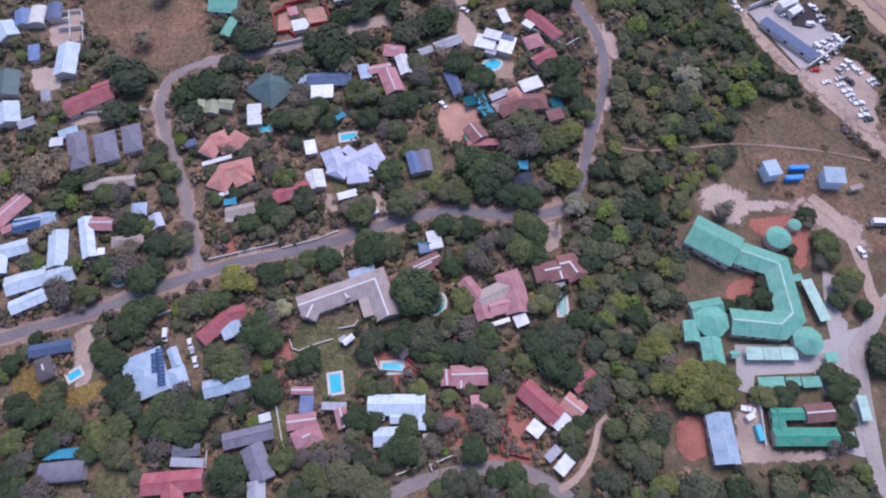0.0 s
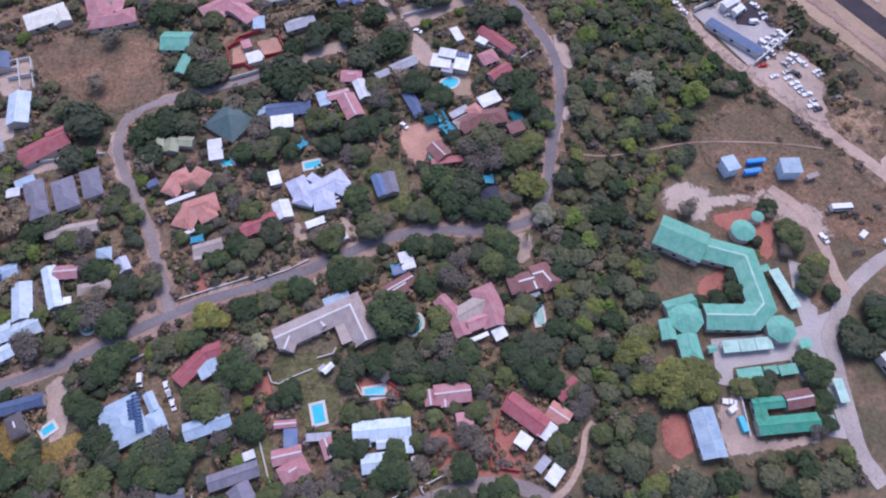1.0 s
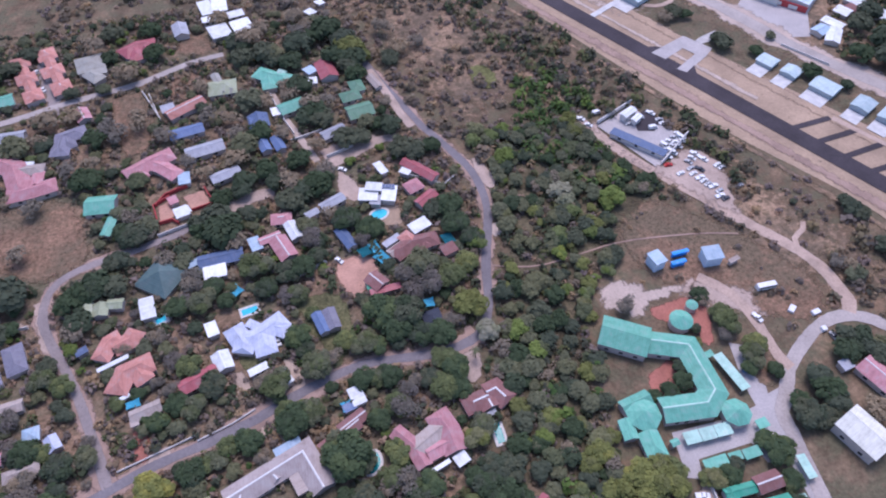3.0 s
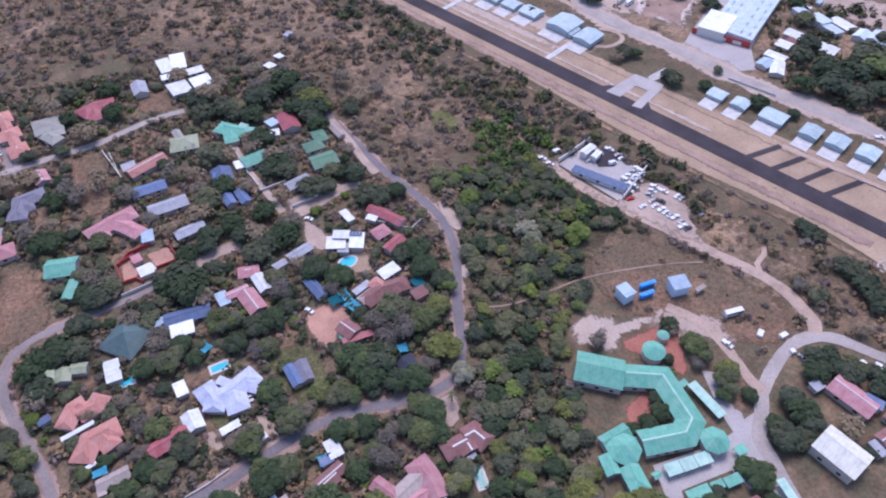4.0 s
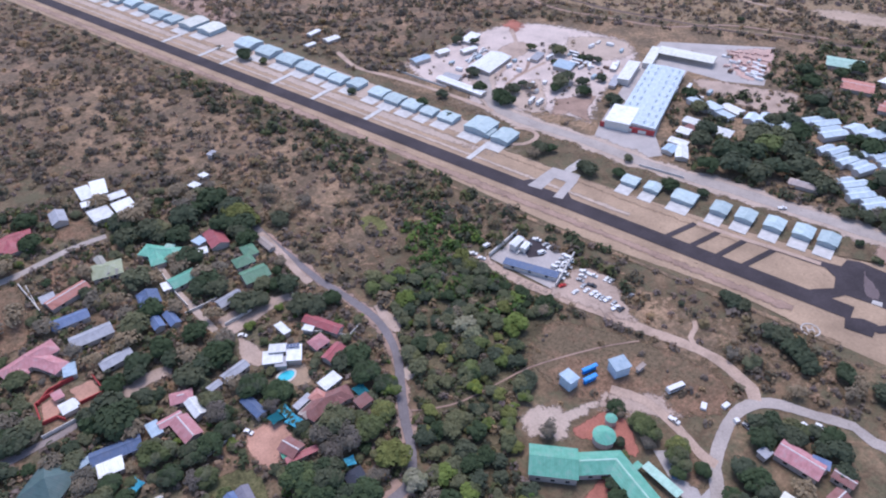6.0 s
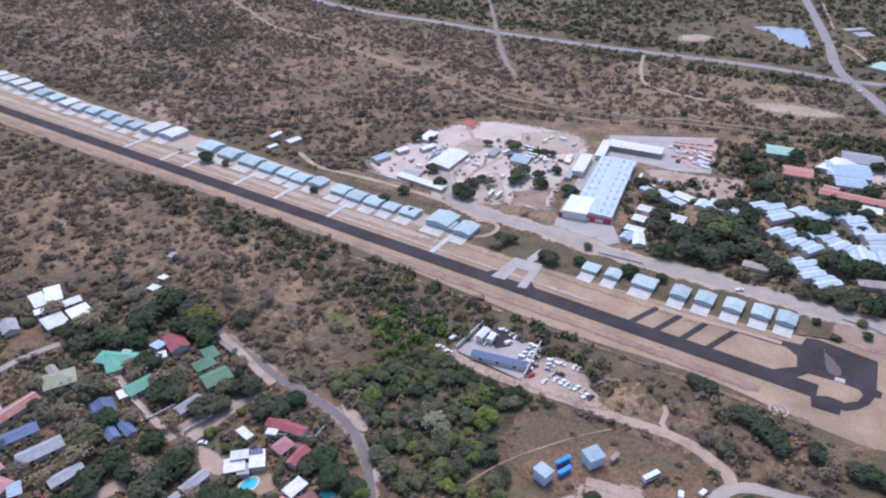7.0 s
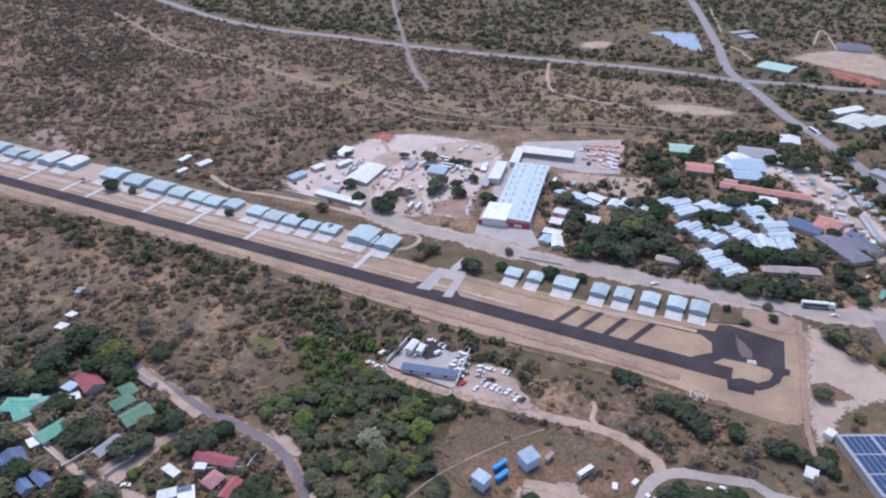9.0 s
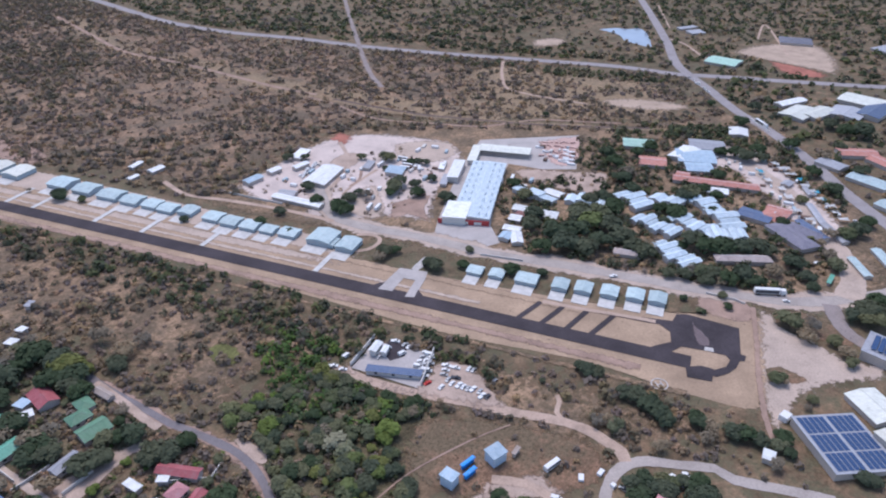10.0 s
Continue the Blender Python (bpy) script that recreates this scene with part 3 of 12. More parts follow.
def pool(x, y, rot, L, W, label, round_=False, water=None):
    """A garden pool: a coping ring and sunk-looking water a little below its rim."""
    p = thing("swimming_pool", x, y, rot, label, "pool", "garden pools", z=0.2)
    n = 20 if round_ else 4
    def ring(k):
        if round_:
            return [((L / 2 + k) * math.cos(2 * math.pi * i / n) * (1 + 0.18 * math.sin(2 * math.pi * i / n)), (W / 2 + k) * math.sin(2 * math.pi * i / n)) for i in range(n)]
        return [(-L / 2 - k, -W / 2 - k), (L / 2 + k, -W / 2 - k), (L / 2 + k, W / 2 + k), (-L / 2 - k, W / 2 + k)]
    bm = bmesh.new()
    bm.faces.new([bm.verts.new((*q, 0.10)) for q in ring(0.1)])
    part("water", bm, water or M_POOL, p, "turquoise water")
    bm = bmesh.new()
    o = [bm.verts.new((*q, 0.20)) for q in ring(0.9)]
    i_ = [bm.verts.new((*q, 0.20)) for q in ring(0.0)]
    d = [bm.verts.new((*q, -0.1)) for q in ring(0.95)]
    e = [bm.verts.new((*q, -0.1)) for q in ring(0.0)]
    for k in range(n):
        j = (k + 1) % n
        bm.faces.new((o[k], o[j], i_[j], i_[k]))
        bm.faces.new((d[k], d[j], o[j], o[k]))
        bm.faces.new((i_[k], i_[j], e[j], e[k]))
    part("coping", bm, M_COPING, p, "pale stone coping")
    ROOFED.append((x, y, max(L, W) / 2 + 1))


def fence_wall(name, pts, height, thick, material, label, category="wall"):
    """A boundary wall in straight runs with a coping, each run butted on the next."""
    root = thing(name, *pts[0], 0, label, category)
    for (x0, y0), (x1, y1) in zip(pts, pts[1:]):
        L = math.hypot(x1 - x0, y1 - y0)
        bm = bmesh.new()
        box(bm, 0, L, -thick / 2, thick / 2, -0.2, height)
        m = root.matrix_basis.inverted() @ pose(x0, y0, 0, 0, 0, math.degrees(math.atan2(y1 - y0, x1 - x0)))
        part("wall_run", bm, material, root).matrix_basis = m
        bm = bmesh.new()
        box(bm, 0.0, L, -thick / 2 - 0.05, thick / 2 + 0.05, height + 0.002, height + 0.09)
        part("coping", bm, M_WALL_RED if material is M_WALL_RED else M_PALE, root).matrix_basis = m


# ---------------------------------------------------------------- trees and scrub
ROOFED = []      # x, y, radius of ground that is built on
CROWNS = {}
TRUNKS = {}


def quads(centres, normals, size, rng):
    """Leaf clumps: one ragged four-cornered blade for each centre, facing roughly along its normal."""
    n = len(centres)
    a = np.cross(normals, rng.normal(size=(n, 3)))
    a /= np.linalg.norm(a, axis=1, keepdims=True) + 1e-9
    b = np.cross(normals, a)
    s = size[:, None]
    v = np.empty((n, 4, 3))
    for k, (p, q) in enumerate(((-1, -0.6), (0.7, -1), (1, 0.5), (-0.5, 1))):
        v[:, k] = centres + a * s * (p + rng.uniform(-0.3, 0.3, (n, 1))) + b * s * (q + rng.uniform(-0.3, 0.3, (n, 1)))
    return v.reshape(-1, 3)


def leaf_mesh(name, verts, material, tone=None):
    n = len(verts) // 4
    me = bpy.data.meshes.new(name)
    me.vertices.add(4 * n)
    me.vertices.foreach_set("co", verts.astype(np.float32).ravel())
    me.loops.add(4 * n)
    me.loops.foreach_set("vertex_index", np.arange(4 * n, dtype=np.int32))
    me.polygons.add(n)
    me.polygons.foreach_set("loop_start", np.arange(0, 4 * n, 4, dtype=np.int32))
    me.polygons.foreach_set("loop_total", np.full(n, 4, dtype=np.int32))
    if tone is not None:
        at = me.attributes.new("tone", "FLOAT", "FACE")
        at.data.foreach_set("value", tone.astype(np.float32))
    me.materials.append(material)
    me.update()
    me.validate()
    return me


def crown_mesh(kind, seed):
    """A crown for a tree of unit radius: many lobes on limbs, each a shell of leaf clumps, with gaps between."""
    rng = np.random.default_rng(seed)
    bare = kind == "B"
    lobes = []
    for i in range(21 if not bare else 14):
        a, d = rng.uniform(0, 2 * math.pi), 0.68 * math.sqrt(rng.uniform(0.0, 1))
        lobes.append((d * math.cos(a), d * math.sin(a), rng.uniform(0.82, 1.04) - 0.5 * d * d, rng.uniform(0.24, 0.42)))
    cs, ns, ss, tones = [], [], [], []
    for x, y, z, r in lobes:
        n = int((560 if not bare else 420) * r * r * 1.9) + 8
        tones.append(np.full(n, rng.uniform()))
        v = rng.normal(size=(n, 3))
        v[:, 2] += 0.45
        v /= np.linalg.norm(v, axis=1, keepdims=True)
        cs.append(np.array((x, y, z)) + v * r * rng.uniform(0.72, 1.08, (n, 1)) * np.array((1, 1, 0.8)))
        ns.append(0.7 * v + np.array((0.5 * x, 0.5 * y, 0.6)) + rng.normal(scale=0.26, size=(n, 3)))
        ss.append(rng.uniform(0.04, 0.088, n) * (1.0 if not bare else 0.7))
    ns = np.concatenate(ns)
    ns /= np.linalg.norm(ns, axis=1, keepdims=True)
    return leaf_mesh("crown", quads(np.concatenate(cs), ns, np.concatenate(ss), rng), LEAF[kind], np.concatenate(tones))


def trunk_mesh(seed):
    """A tapered trunk that forks into limbs, for a tree of unit radius."""
    rng = random.Random(seed)
    bm = bmesh.new()

    def limb(p, q, r0, r1):
        d = (q - p).normalized()
        u = d.orthogonal().normalized()
        w = d.cross(u)
        rings = []
        for c, r in ((p, r0), (q, r1)):
            rings.append([bm.verts.new(c + (u * math.cos(k * math.pi / 3) + w * math.sin(k * math.pi / 3)) * r) for k in range(6)])
        for k in range(6):
            j = (k + 1) % 6
            bm.faces.new((rings[0][k], rings[0][j], rings[1][j], rings[1][k]))
    fork = Vector((rng.uniform(-0.05, 0.05), rng.uniform(-0.05, 0.05), 0.42))
    limb(Vector((0, 0, -0.05)), fork, 0.085, 0.06)
    for i in range(5):
        a = i * 1.26 + rng.uniform(-0.4, 0.4)
        e = Vector((0.45 * math.cos(a), 0.45 * math.sin(a), rng.uniform(0.75, 1.0)))
        limb(fork, e, 0.045, 0.02)
        limb(e, e + Vector((0.2 * math.cos(a + 0.6), 0.2 * math.sin(a + 0.6), 0.18)), 0.02, 0.008)
    return mesh_of(bm, "trunk", M_BARK)


TREE_RNG = random.Random(7)


def tree(x, y, r, kind="D", tall=1.0):
    """A garden tree with its crown r metres in radius."""
    if kind not in CROWNS:
        CROWNS[kind] = [crown_mesh(kind, 31 * ord(kind) + i) for i in range(5)]
        TRUNKS.setdefault("all", [trunk_mesh(i) for i in range(3)])
    size = "large" if r > 6 else "small" if r < 3 else "medium-sized"
    t = thing("tree", x, y, TREE_RNG.uniform(0, 360), f"{size} tree with a {LEAF_WORDS[kind]} crown", "tree", "trees")
    for name, me in (("trunk", TREE_RNG.choice(TRUNKS["all"])), ("crown", TREE_RNG.choice(CROWNS[kind]))):
        o = part(name, me, None, t)
        o.scale = (r, r, r * tall * 0.9)
    ROOFED.append((x, y, r * 0.55))


FAR_TREES = {}


def far_tree(x, y, r, kind="D"):
    """A tree of the joined mass farther off."""
    FAR_TREES.setdefault(kind, []).append((x, y, r))
    ROOFED.append((x, y, r * 0.55))


def copse(area, spacing, sizes, kinds, seed, bare=True):
    """Trees of mixed kinds strewn over an area, clear of roads and roofs."""
    rng = np.random.default_rng(seed)
    poly = np.array(area, float)
    lo, hi = poly.min(0), poly.max(0)
    n = int((hi[0] - lo[0]) * (hi[1] - lo[1]) / spacing ** 2)
    x, y = rng.uniform(lo[0], hi[0], n), rng.uniform(lo[1], hi[1], n)
    ok = inside(poly, x, y)
    x, y = x[ok], y[ok]
    ok = free_of_things(x, y, 1.2, bare)
    for a, b in zip(x[ok], y[ok]):
        far_tree(round(float(a), 1), round(float(b), 1), float(rng.uniform(*sizes)), kinds[rng.integers(len(kinds))])


def plant_far_trees():
    for kind, spots in FAR_TREES.items():
        rng = np.random.default_rng(ord(kind))
        if kind not in CROWNS:
            CROWNS[kind] = [crown_mesh(kind, 31 * ord(kind) + i) for i in range(5)]
        pool_v = []
        for me in CROWNS[kind]:
            v = np.empty(len(me.vertices) * 3, np.float32)
            me.vertices.foreach_get("co", v)
            v = v.reshape(-1, 4, 3)
            v = v[rng.permutation(len(v))[: int(0.62 * len(v))]]
            mid = v.mean(1, keepdims=True)
            pool_v.append(mid + (v - mid) * 1.25)
        out = []
        for x, y, r in spots:
            v = pool_v[rng.integers(len(pool_v))]
            v = v[rng.uniform(size=len(v)) < 0.40]
            v = v.mean(1, keepdims=True) + (v - v.mean(1, keepdims=True)) * 1.4
            a = rng.uniform(0, 6.28)
            c, s = math.cos(a), math.sin(a)
            out.append((np.stack([v[..., 0] * c - v[..., 1] * s, v[..., 0] * s + v[..., 1] * c, v[..., 2] * 0.9], -1) * r + np.array((x, y, 0))).reshape(-1, 3))
        tones = np.concatenate([np.full(len(o) // 4, rng.uniform()) for o in out])
        tagged(new("far_trees", leaf_mesh("far_trees", np.concatenate(out), LEAF[kind], tones)), f"far trees with {LEAF_WORDS[kind]} crowns", "trees", kind="stuff")


def palm(x, y, r):
    """A palm: a slim trunk and arching fronds with drooping tips."""
    t = thing("palm_tree", x, y, TREE_RNG.uniform(0, 360), "palm with arching green fronds in a garden", "palm tree", "palms")
    bm = bmesh.new()
    bmesh.ops.create_cone(bm, segments=8, radius1=0.28, radius2=0.18, depth=2.2 * r, cap_ends=True, matrix=pose(0, 0, 1.1 * r - 0.2))
    part("trunk", bm, M_BARK, t)
    for i in range(14):
        bm = bmesh.new()
        a = i * 2.4
        prev = None
        for k in range(5):
            d = k / 4
            p = Vector((r * d * math.cos(a), r * d * math.sin(a), 2.1 * r + r * (0.5 * d - 0.9 * d * d)))
            s = Vector((-math.sin(a), math.cos(a), 0)) * (0.09 + 0.3 * math.sin(math.pi * min(0.95, d + 0.08))) * 0.5
            cur = (bm.verts.new(p - s - Vector((0, 0, 0.15 * d))), bm.verts.new(p), bm.verts.new(p + s - Vector((0, 0, 0.15 * d))))
            if prev:
                bm.faces.new((prev[0], cur[0], cur[1], prev[1]))
                bm.faces.new((prev[1], cur[1], cur[2], prev[2]))
            prev = cur
        part("frond", bm, LEAF["G"], t)


def inside(poly, x, y):
    poly = np.asarray(poly)
    hit = np.zeros(len(x), bool)
    j = len(poly) - 1
    for i in range(len(poly)):
        xi, yi, xj, yj = *poly[i], *poly[j]
        c = ((yi > y) != (yj > y)) & (x < (xj - xi) * (y - yi) / (yj - yi + 1e-12) + xi)
        hit ^= c
        j = i
    return hit


def free_of_things(x, y, pad=0.0, bare=True):
    ok = np.ones(len(x), bool)
    for line, w in ROADS:
        a, b = line[:-1], line[1:]
        for p, q in zip(a, b):
            d = q - p
            t = np.clip(((x - p[0]) * d[0] + (y - p[1]) * d[1]) / (d @ d + 1e-9), 0, 1)
            ok &= (x - p[0] - t * d[0]) ** 2 + (y - p[1] - t * d[1]) ** 2 > (w + pad) ** 2
    if bare:
        for poly in OPEN_GROUND:
            ok &= ~inside(poly, x, y)
    for cx, cy, r in ROOFED:
        ok &= (x - cx) ** 2 + (y - cy) ** 2 > (r + pad) ** 2
    for cx, cy, ca, sa, a, b in BLOCKS:
        u, v = (x - cx) * ca + (y - cy) * sa, -(x - cx) * sa + (y - cy) * ca
        ok &= (abs(u) > a + pad) | (abs(v) > b + pad)
    return ok


BLOCKS = []      # footprints of roofed blocks


def scrub(name, area, spacing, sizes, material, label, seed, clump=0.0, blades=14, low=0.55, bare=True, clump_scale=0.02, category="bushes"):
    """Scrub strewn over an area: each bush a dome of leaf clumps; clump: how far it gathers in thickets."""
    rng = np.random.default_rng(seed)
    poly = np.array(area, float)
    lo, hi = poly.min(0), poly.max(0)
    n = int((hi[0] - lo[0]) * (hi[1] - lo[1]) / spacing ** 2)
    x, y = rng.uniform(lo[0], hi[0], n), rng.uniform(lo[1], hi[1], n)
    ok = inside(poly, x, y)
    x, y = x[ok], y[ok]
    ok = free_of_things(x, y, 0.3, bare)
    x, y = x[ok], y[ok]
    if clump:
        f = np.array([noise.noise(Vector((a * clump_scale, b * clump_scale, seed))) + 0.6 * noise.noise(Vector((a * clump_scale * 3.1, b * clump_scale * 3.1, seed + 5))) for a, b in zip(x, y)])
        ok = rng.uniform(0, 1, len(x)) < np.clip(0.5 + clump * f, 0.04, 1)
        x, y = x[ok], y[ok]
    n = len(x)
    r = sizes[0] + (sizes[1] - sizes[0]) * rng.beta(1.3, 2.6, n)
    tone = np.repeat(rng.uniform(0, 1, n), blades)
    k = n * blades
    v = rng.normal(size=(k, 3))
    v[:, 2] = np.abs(v[:, 2]) * 0.9 + 0.1
    v /= np.linalg.norm(v, axis=1, keepdims=True)
    rr = np.repeat(r, blades)
    c = np.repeat(np.stack([x, y, np.zeros(n)], 1), blades, 0)
    squash = np.array((1, 1, 1.0))
    lump = rng.uniform(0.55, 1.05, (k, 1))
    c = c + v * rr[:, None] * lump * squash
    c[:, 2] = c[:, 2] * (low + 0.55) + 0.12 * rr
    nn = v + np.array((0, 0, 0.5)) + rng.normal(scale=0.25, size=(k, 3))
    nn /= np.linalg.norm(nn, axis=1, keepdims=True)
    size = rr * rng.uniform(0.22, 0.44, k) * math.sqrt(14 / blades)
    ob = new(name, leaf_mesh(name, quads(c, nn, size, rng), material, tone))
    return tagged(ob, label, category, kind="stuff")


# ---------------------------------------------------------------- vehicles
VEHICLES = {}


def vehicle(x, y, rot, kind="car", paint="W"):
    """A parked car, pickup, van, minibus or truck; one is built of each kind and paint, the rest are copies."""
    names = {"W": (M_WHITE, "white"), "S": (M_SILVER, "silver"), "K": (M_DARKCAR, "dark"), "R": (M_REDCAR, "red"), "B": (M_BLUECAR, "blue")}
    key = (kind, paint)
    BLOCKS.append((x, y, math.cos(radians(rot)), math.sin(radians(rot)), 2.4, 1.2))
    if key in VEHICLES:
        return copy_thing(VEHICLES[key], pose(x, y, 0.12, 0, 0, rot))
    mat, word = names[paint]
    L, W, H = {"car": (4.0, 1.65, 1.42), "pickup": (4.8, 1.75, 1.65), "van": (4.6, 1.75, 2.0), "minibus": (8.0, 2.3, 2.8), "truck": (17.5, 2.6, 3.9)}[kind]
    t = thing({"car": "car", "pickup": "pickup_truck", "van": "van", "minibus": "minibus", "truck": "articulated_truck"}[kind], x, y, rot,
              f"{word} {'articulated truck on the road' if kind == 'truck' else kind + ' standing on bare ground'}", "truck" if kind == "truck" else "car", "vehicles", z=0.12)
    wr = 0.33 if kind in ("car", "pickup", "van") else 0.48
    prof = {
        "car": [(-1, .28), (-1, .62), (-.62, .66), (-.42, 1), (.18, 1), (.48, .68), (.95, .58), (1, .28)],
        "pickup": [(-1, .3), (-1, .62), (-.18, .62), (-.12, 1), (.3, 1), (.5, .66), (.96, .58), (1, .3)],
        "van": [(-1, .22), (-1, .97), (-.95, 1), (.45, 1), (.75, .6), (1, .5), (1, .22)],
        "minibus": [(-1, .2), (-1, .96), (-.97, 1), (.93, 1), (1, .9), (1, .2)],
        "truck": [(-1, .3), (-1, 1), (.62, 1), (.62, .3)],
    }[kind]
    def extruded(p, w, taper=0.0):
        bm = bmesh.new()
        side = []
        for s in (-1, 1):
            side.append([bm.verts.new((a * L / 2, s * w / 2 * (1 - taper * max(0, b - 0.65)), b * H)) for a, b in p])
        bm.faces.new(side[0])
        bm.faces.new(side[1][::-1])
        for k in range(len(p)):
            j = (k + 1) % len(p)
            bm.faces.new((side[0][j], side[0][k], side[1][k], side[1][j]))
        bmesh.ops.recalc_face_normals(bm, faces=bm.faces)
        return bm
    body = part("body", extruded(prof, W, 0.5 if kind == "car" else 0.2), mat, t)
    if kind == "truck":
        part("cab", extruded([(.68, .15), (.68, .85), (.74, .92), (.95, .9), (1, .55), (1, .15)], W), M_WHITE, t, "white driver's cab")
        for s in (-1, 1):
            bm = bmesh.new()
            box(bm, -L / 2 + 0.4, L * 0.26, s * (W / 2) + s * 0.005, s * (W / 2 + 0.02), 1.5, 3.3)
            bmesh.ops.recalc_face_normals(bm, faces=bm.faces)
            part("side_panel", bm, M_DARKCAR, t, "dark side curtain")
    else:
        lo, hi = (0.66, 0.94) if kind in ("car", "pickup") else (0.58, 0.86)
        span = {"car": (-.5, .32), "pickup": (-.1, .4), "van": (-.2, .6), "minibus": (-.92, .96)}[kind]
        for s in (-1, 1):
            bm = bmesh.new()
            tp = 0.5 if kind == "car" else 0.2
            y0, y1 = s * W / 2 * (1 - tp * max(0, lo - .65)) + s * 0.012, s * W / 2 * (1 - tp * (hi - .65)) + s * 0.012
            k = 0.1 if kind != "minibus" else 0
            vs = [bm.verts.new(p) for p in ((span[0] * L / 2, y0, lo * H), (span[1] * L / 2, y0, lo * H), ((span[1] - k) * L / 2, y1, hi * H), ((span[0] + k * 0.6) * L / 2, y1, hi * H))]
            bm.faces.new(vs if s < 0 else vs[::-1])
            bmesh.ops.solidify(bm, geom=bm.faces[:], thickness=0.01)
            part("side_window", bm, M_GLASS, t)
        fx = {"car": (.2, .46), "pickup": (.32, .49), "van": (.47, .73), "minibus": (.98, 1.0)}[kind]
        fz = {"car": (.97, .70), "pickup": (.97, .69), "van": (.96, .62), "minibus": (.88, .5)}[kind]
        bm = bmesh.new()
        vs = [bm.verts.new(p) for p in ((fx[0] * L / 2 + .03, -W * .42, fz[0] * H + .02), (fx[1] * L / 2 + .03, -W * .44, fz[1] * H + .02), (fx[1] * L / 2 + .03, W * .44, fz[1] * H + .02), (fx[0] * L / 2 + .03, W * .42, fz[0] * H + .02))]
        bm.faces.new(vs)
        bmesh.ops.solidify(bm, geom=bm.faces[:], thickness=0.01)
        part("windscreen", bm, M_GLASS, t)
    xs = {"truck": (-.85, -.75, -.65, .5, .6, .9)}.get(kind, (-.62, .62))
    bm = bmesh.new()
    bmesh.ops.create_cone(bm, segments=12, radius1=wr, radius2=wr, depth=0.24, cap_ends=True, matrix=pose(0, 0, 0, 90))
    me = mesh_of(bm, "wheel", M_TYRE)
    for a in xs:
        for s in (-1, 1):
            part("wheel", me, None, t).matrix_basis = pose(a * L / 2, s * (W / 2 - 0.1), wr)
    VEHICLES[key] = t
    return t


def clutter(x, y, rot, L, W, H, mat, name, label, category):
    """A crate, tank, container or heap of stores with bevelled edges."""
    bm = bmesh.new()
    box(bm, -L / 2, L / 2, -W / 2, W / 2, 0, H)
    bmesh.ops.bevel(bm, geom=bm.edges[:], offset=min(L, W, H) * 0.08, segments=1, affect="EDGES")
    ob = new(name, mesh_of(bm, name, mat))
    ob.matrix_basis = pose(x, y, 0.03, 0, 0, rot)
    BLOCKS.append((x, y, math.cos(radians(rot)), math.sin(radians(rot)), L / 2, W / 2))
    return tagged(ob, label, category, "stores and tanks")


def canopy(x, y, rot, L, W, z, mat, label):
    """A stretched shade cloth on four posts, sagging between its corners."""
    t = thing("shade_sail", x, y, rot, label, "canopy", "shade sails")
    bm = bmesh.new()
    g = {}
    for i in range(5):
        for j in range(5):
            a, b = i / 2 - 1, j / 2 - 1
            pull = 1 - 0.12 * (1 - abs(a * b))
            g[i, j] = bm.verts.new((a * L / 2 * pull, b * W / 2 * pull, z + 0.25 * a * b - 0.2 * (1 - a * a) * (1 - b * b)))
    for i in range(4):
        for j in range(4):
            bm.faces.new((g[i, j], g[i + 1, j], g[i + 1, j + 1], g[i, j + 1]))
    bmesh.ops.solidify(bm, geom=bm.faces[:], thickness=0.03)
    part("cloth", bm, mat, t)
    for a in (-1, 1):
        for b in (-1, 1):
            bm = bmesh.new()
            box(bm, -0.05, 0.05, -0.05, 0.05, -0.2, z + 0.2)
            part("post", bm, M_POLE, t).matrix_basis = pose(a * L / 2 * 0.97, b * W / 2 * 0.97, 0)



# ---------------------------------------------------------------- the land
m, t, b = shader("bushveld_ground", 0.95)
p = world_pos(t)
broad = noise_node(t, p, 0.006, 5, 0.6)
mid = noise_node(t, p, 0.07, 7, 0.7)
fine = noise_node(t, p, 0.7, 6, 0.7)
col = ramp(t, mid, [(0.36, (0.12, 0.095, 0.062)), (0.5, (0.235, 0.172, 0.118)), (0.64, (0.36, 0.265, 0.18))])
col = mixed(t, 1.0, col, ramp(t, broad, [(0.35, (0.72, 0.74, 0.70)), (0.65, (1.15, 1.0, 0.92))]), "MULTIPLY")
weeds = ramp(t, noise_node(t, p, 0.11, 6, 0.72), [(0.44, (0, 0, 0)), (0.58, (0.85, 0.85, 0.85))])
col = mixed(t, weeds, col, (0.16, 0.145, 0.088))
col = mixed(t, 1.0, col, ramp(t, fine, [(0.3, (0.55, 0.55, 0.55)), (0.7, (1.1, 1.1, 1.1))]), "MULTIPLY")
t.links.new(col, b.inputs["Base Color"])
bump(t, b, fine, 0.6, 0.25)
bm = bmesh.new()
bmesh.ops.create_grid(bm, x_segments=40, y_segments=40, size=4500)
ground = tagged(new("ground", mesh_of(bm, "ground", m)), "dry brown bushveld soil with sparse grass, out to the horizon", "ground", kind="structure")


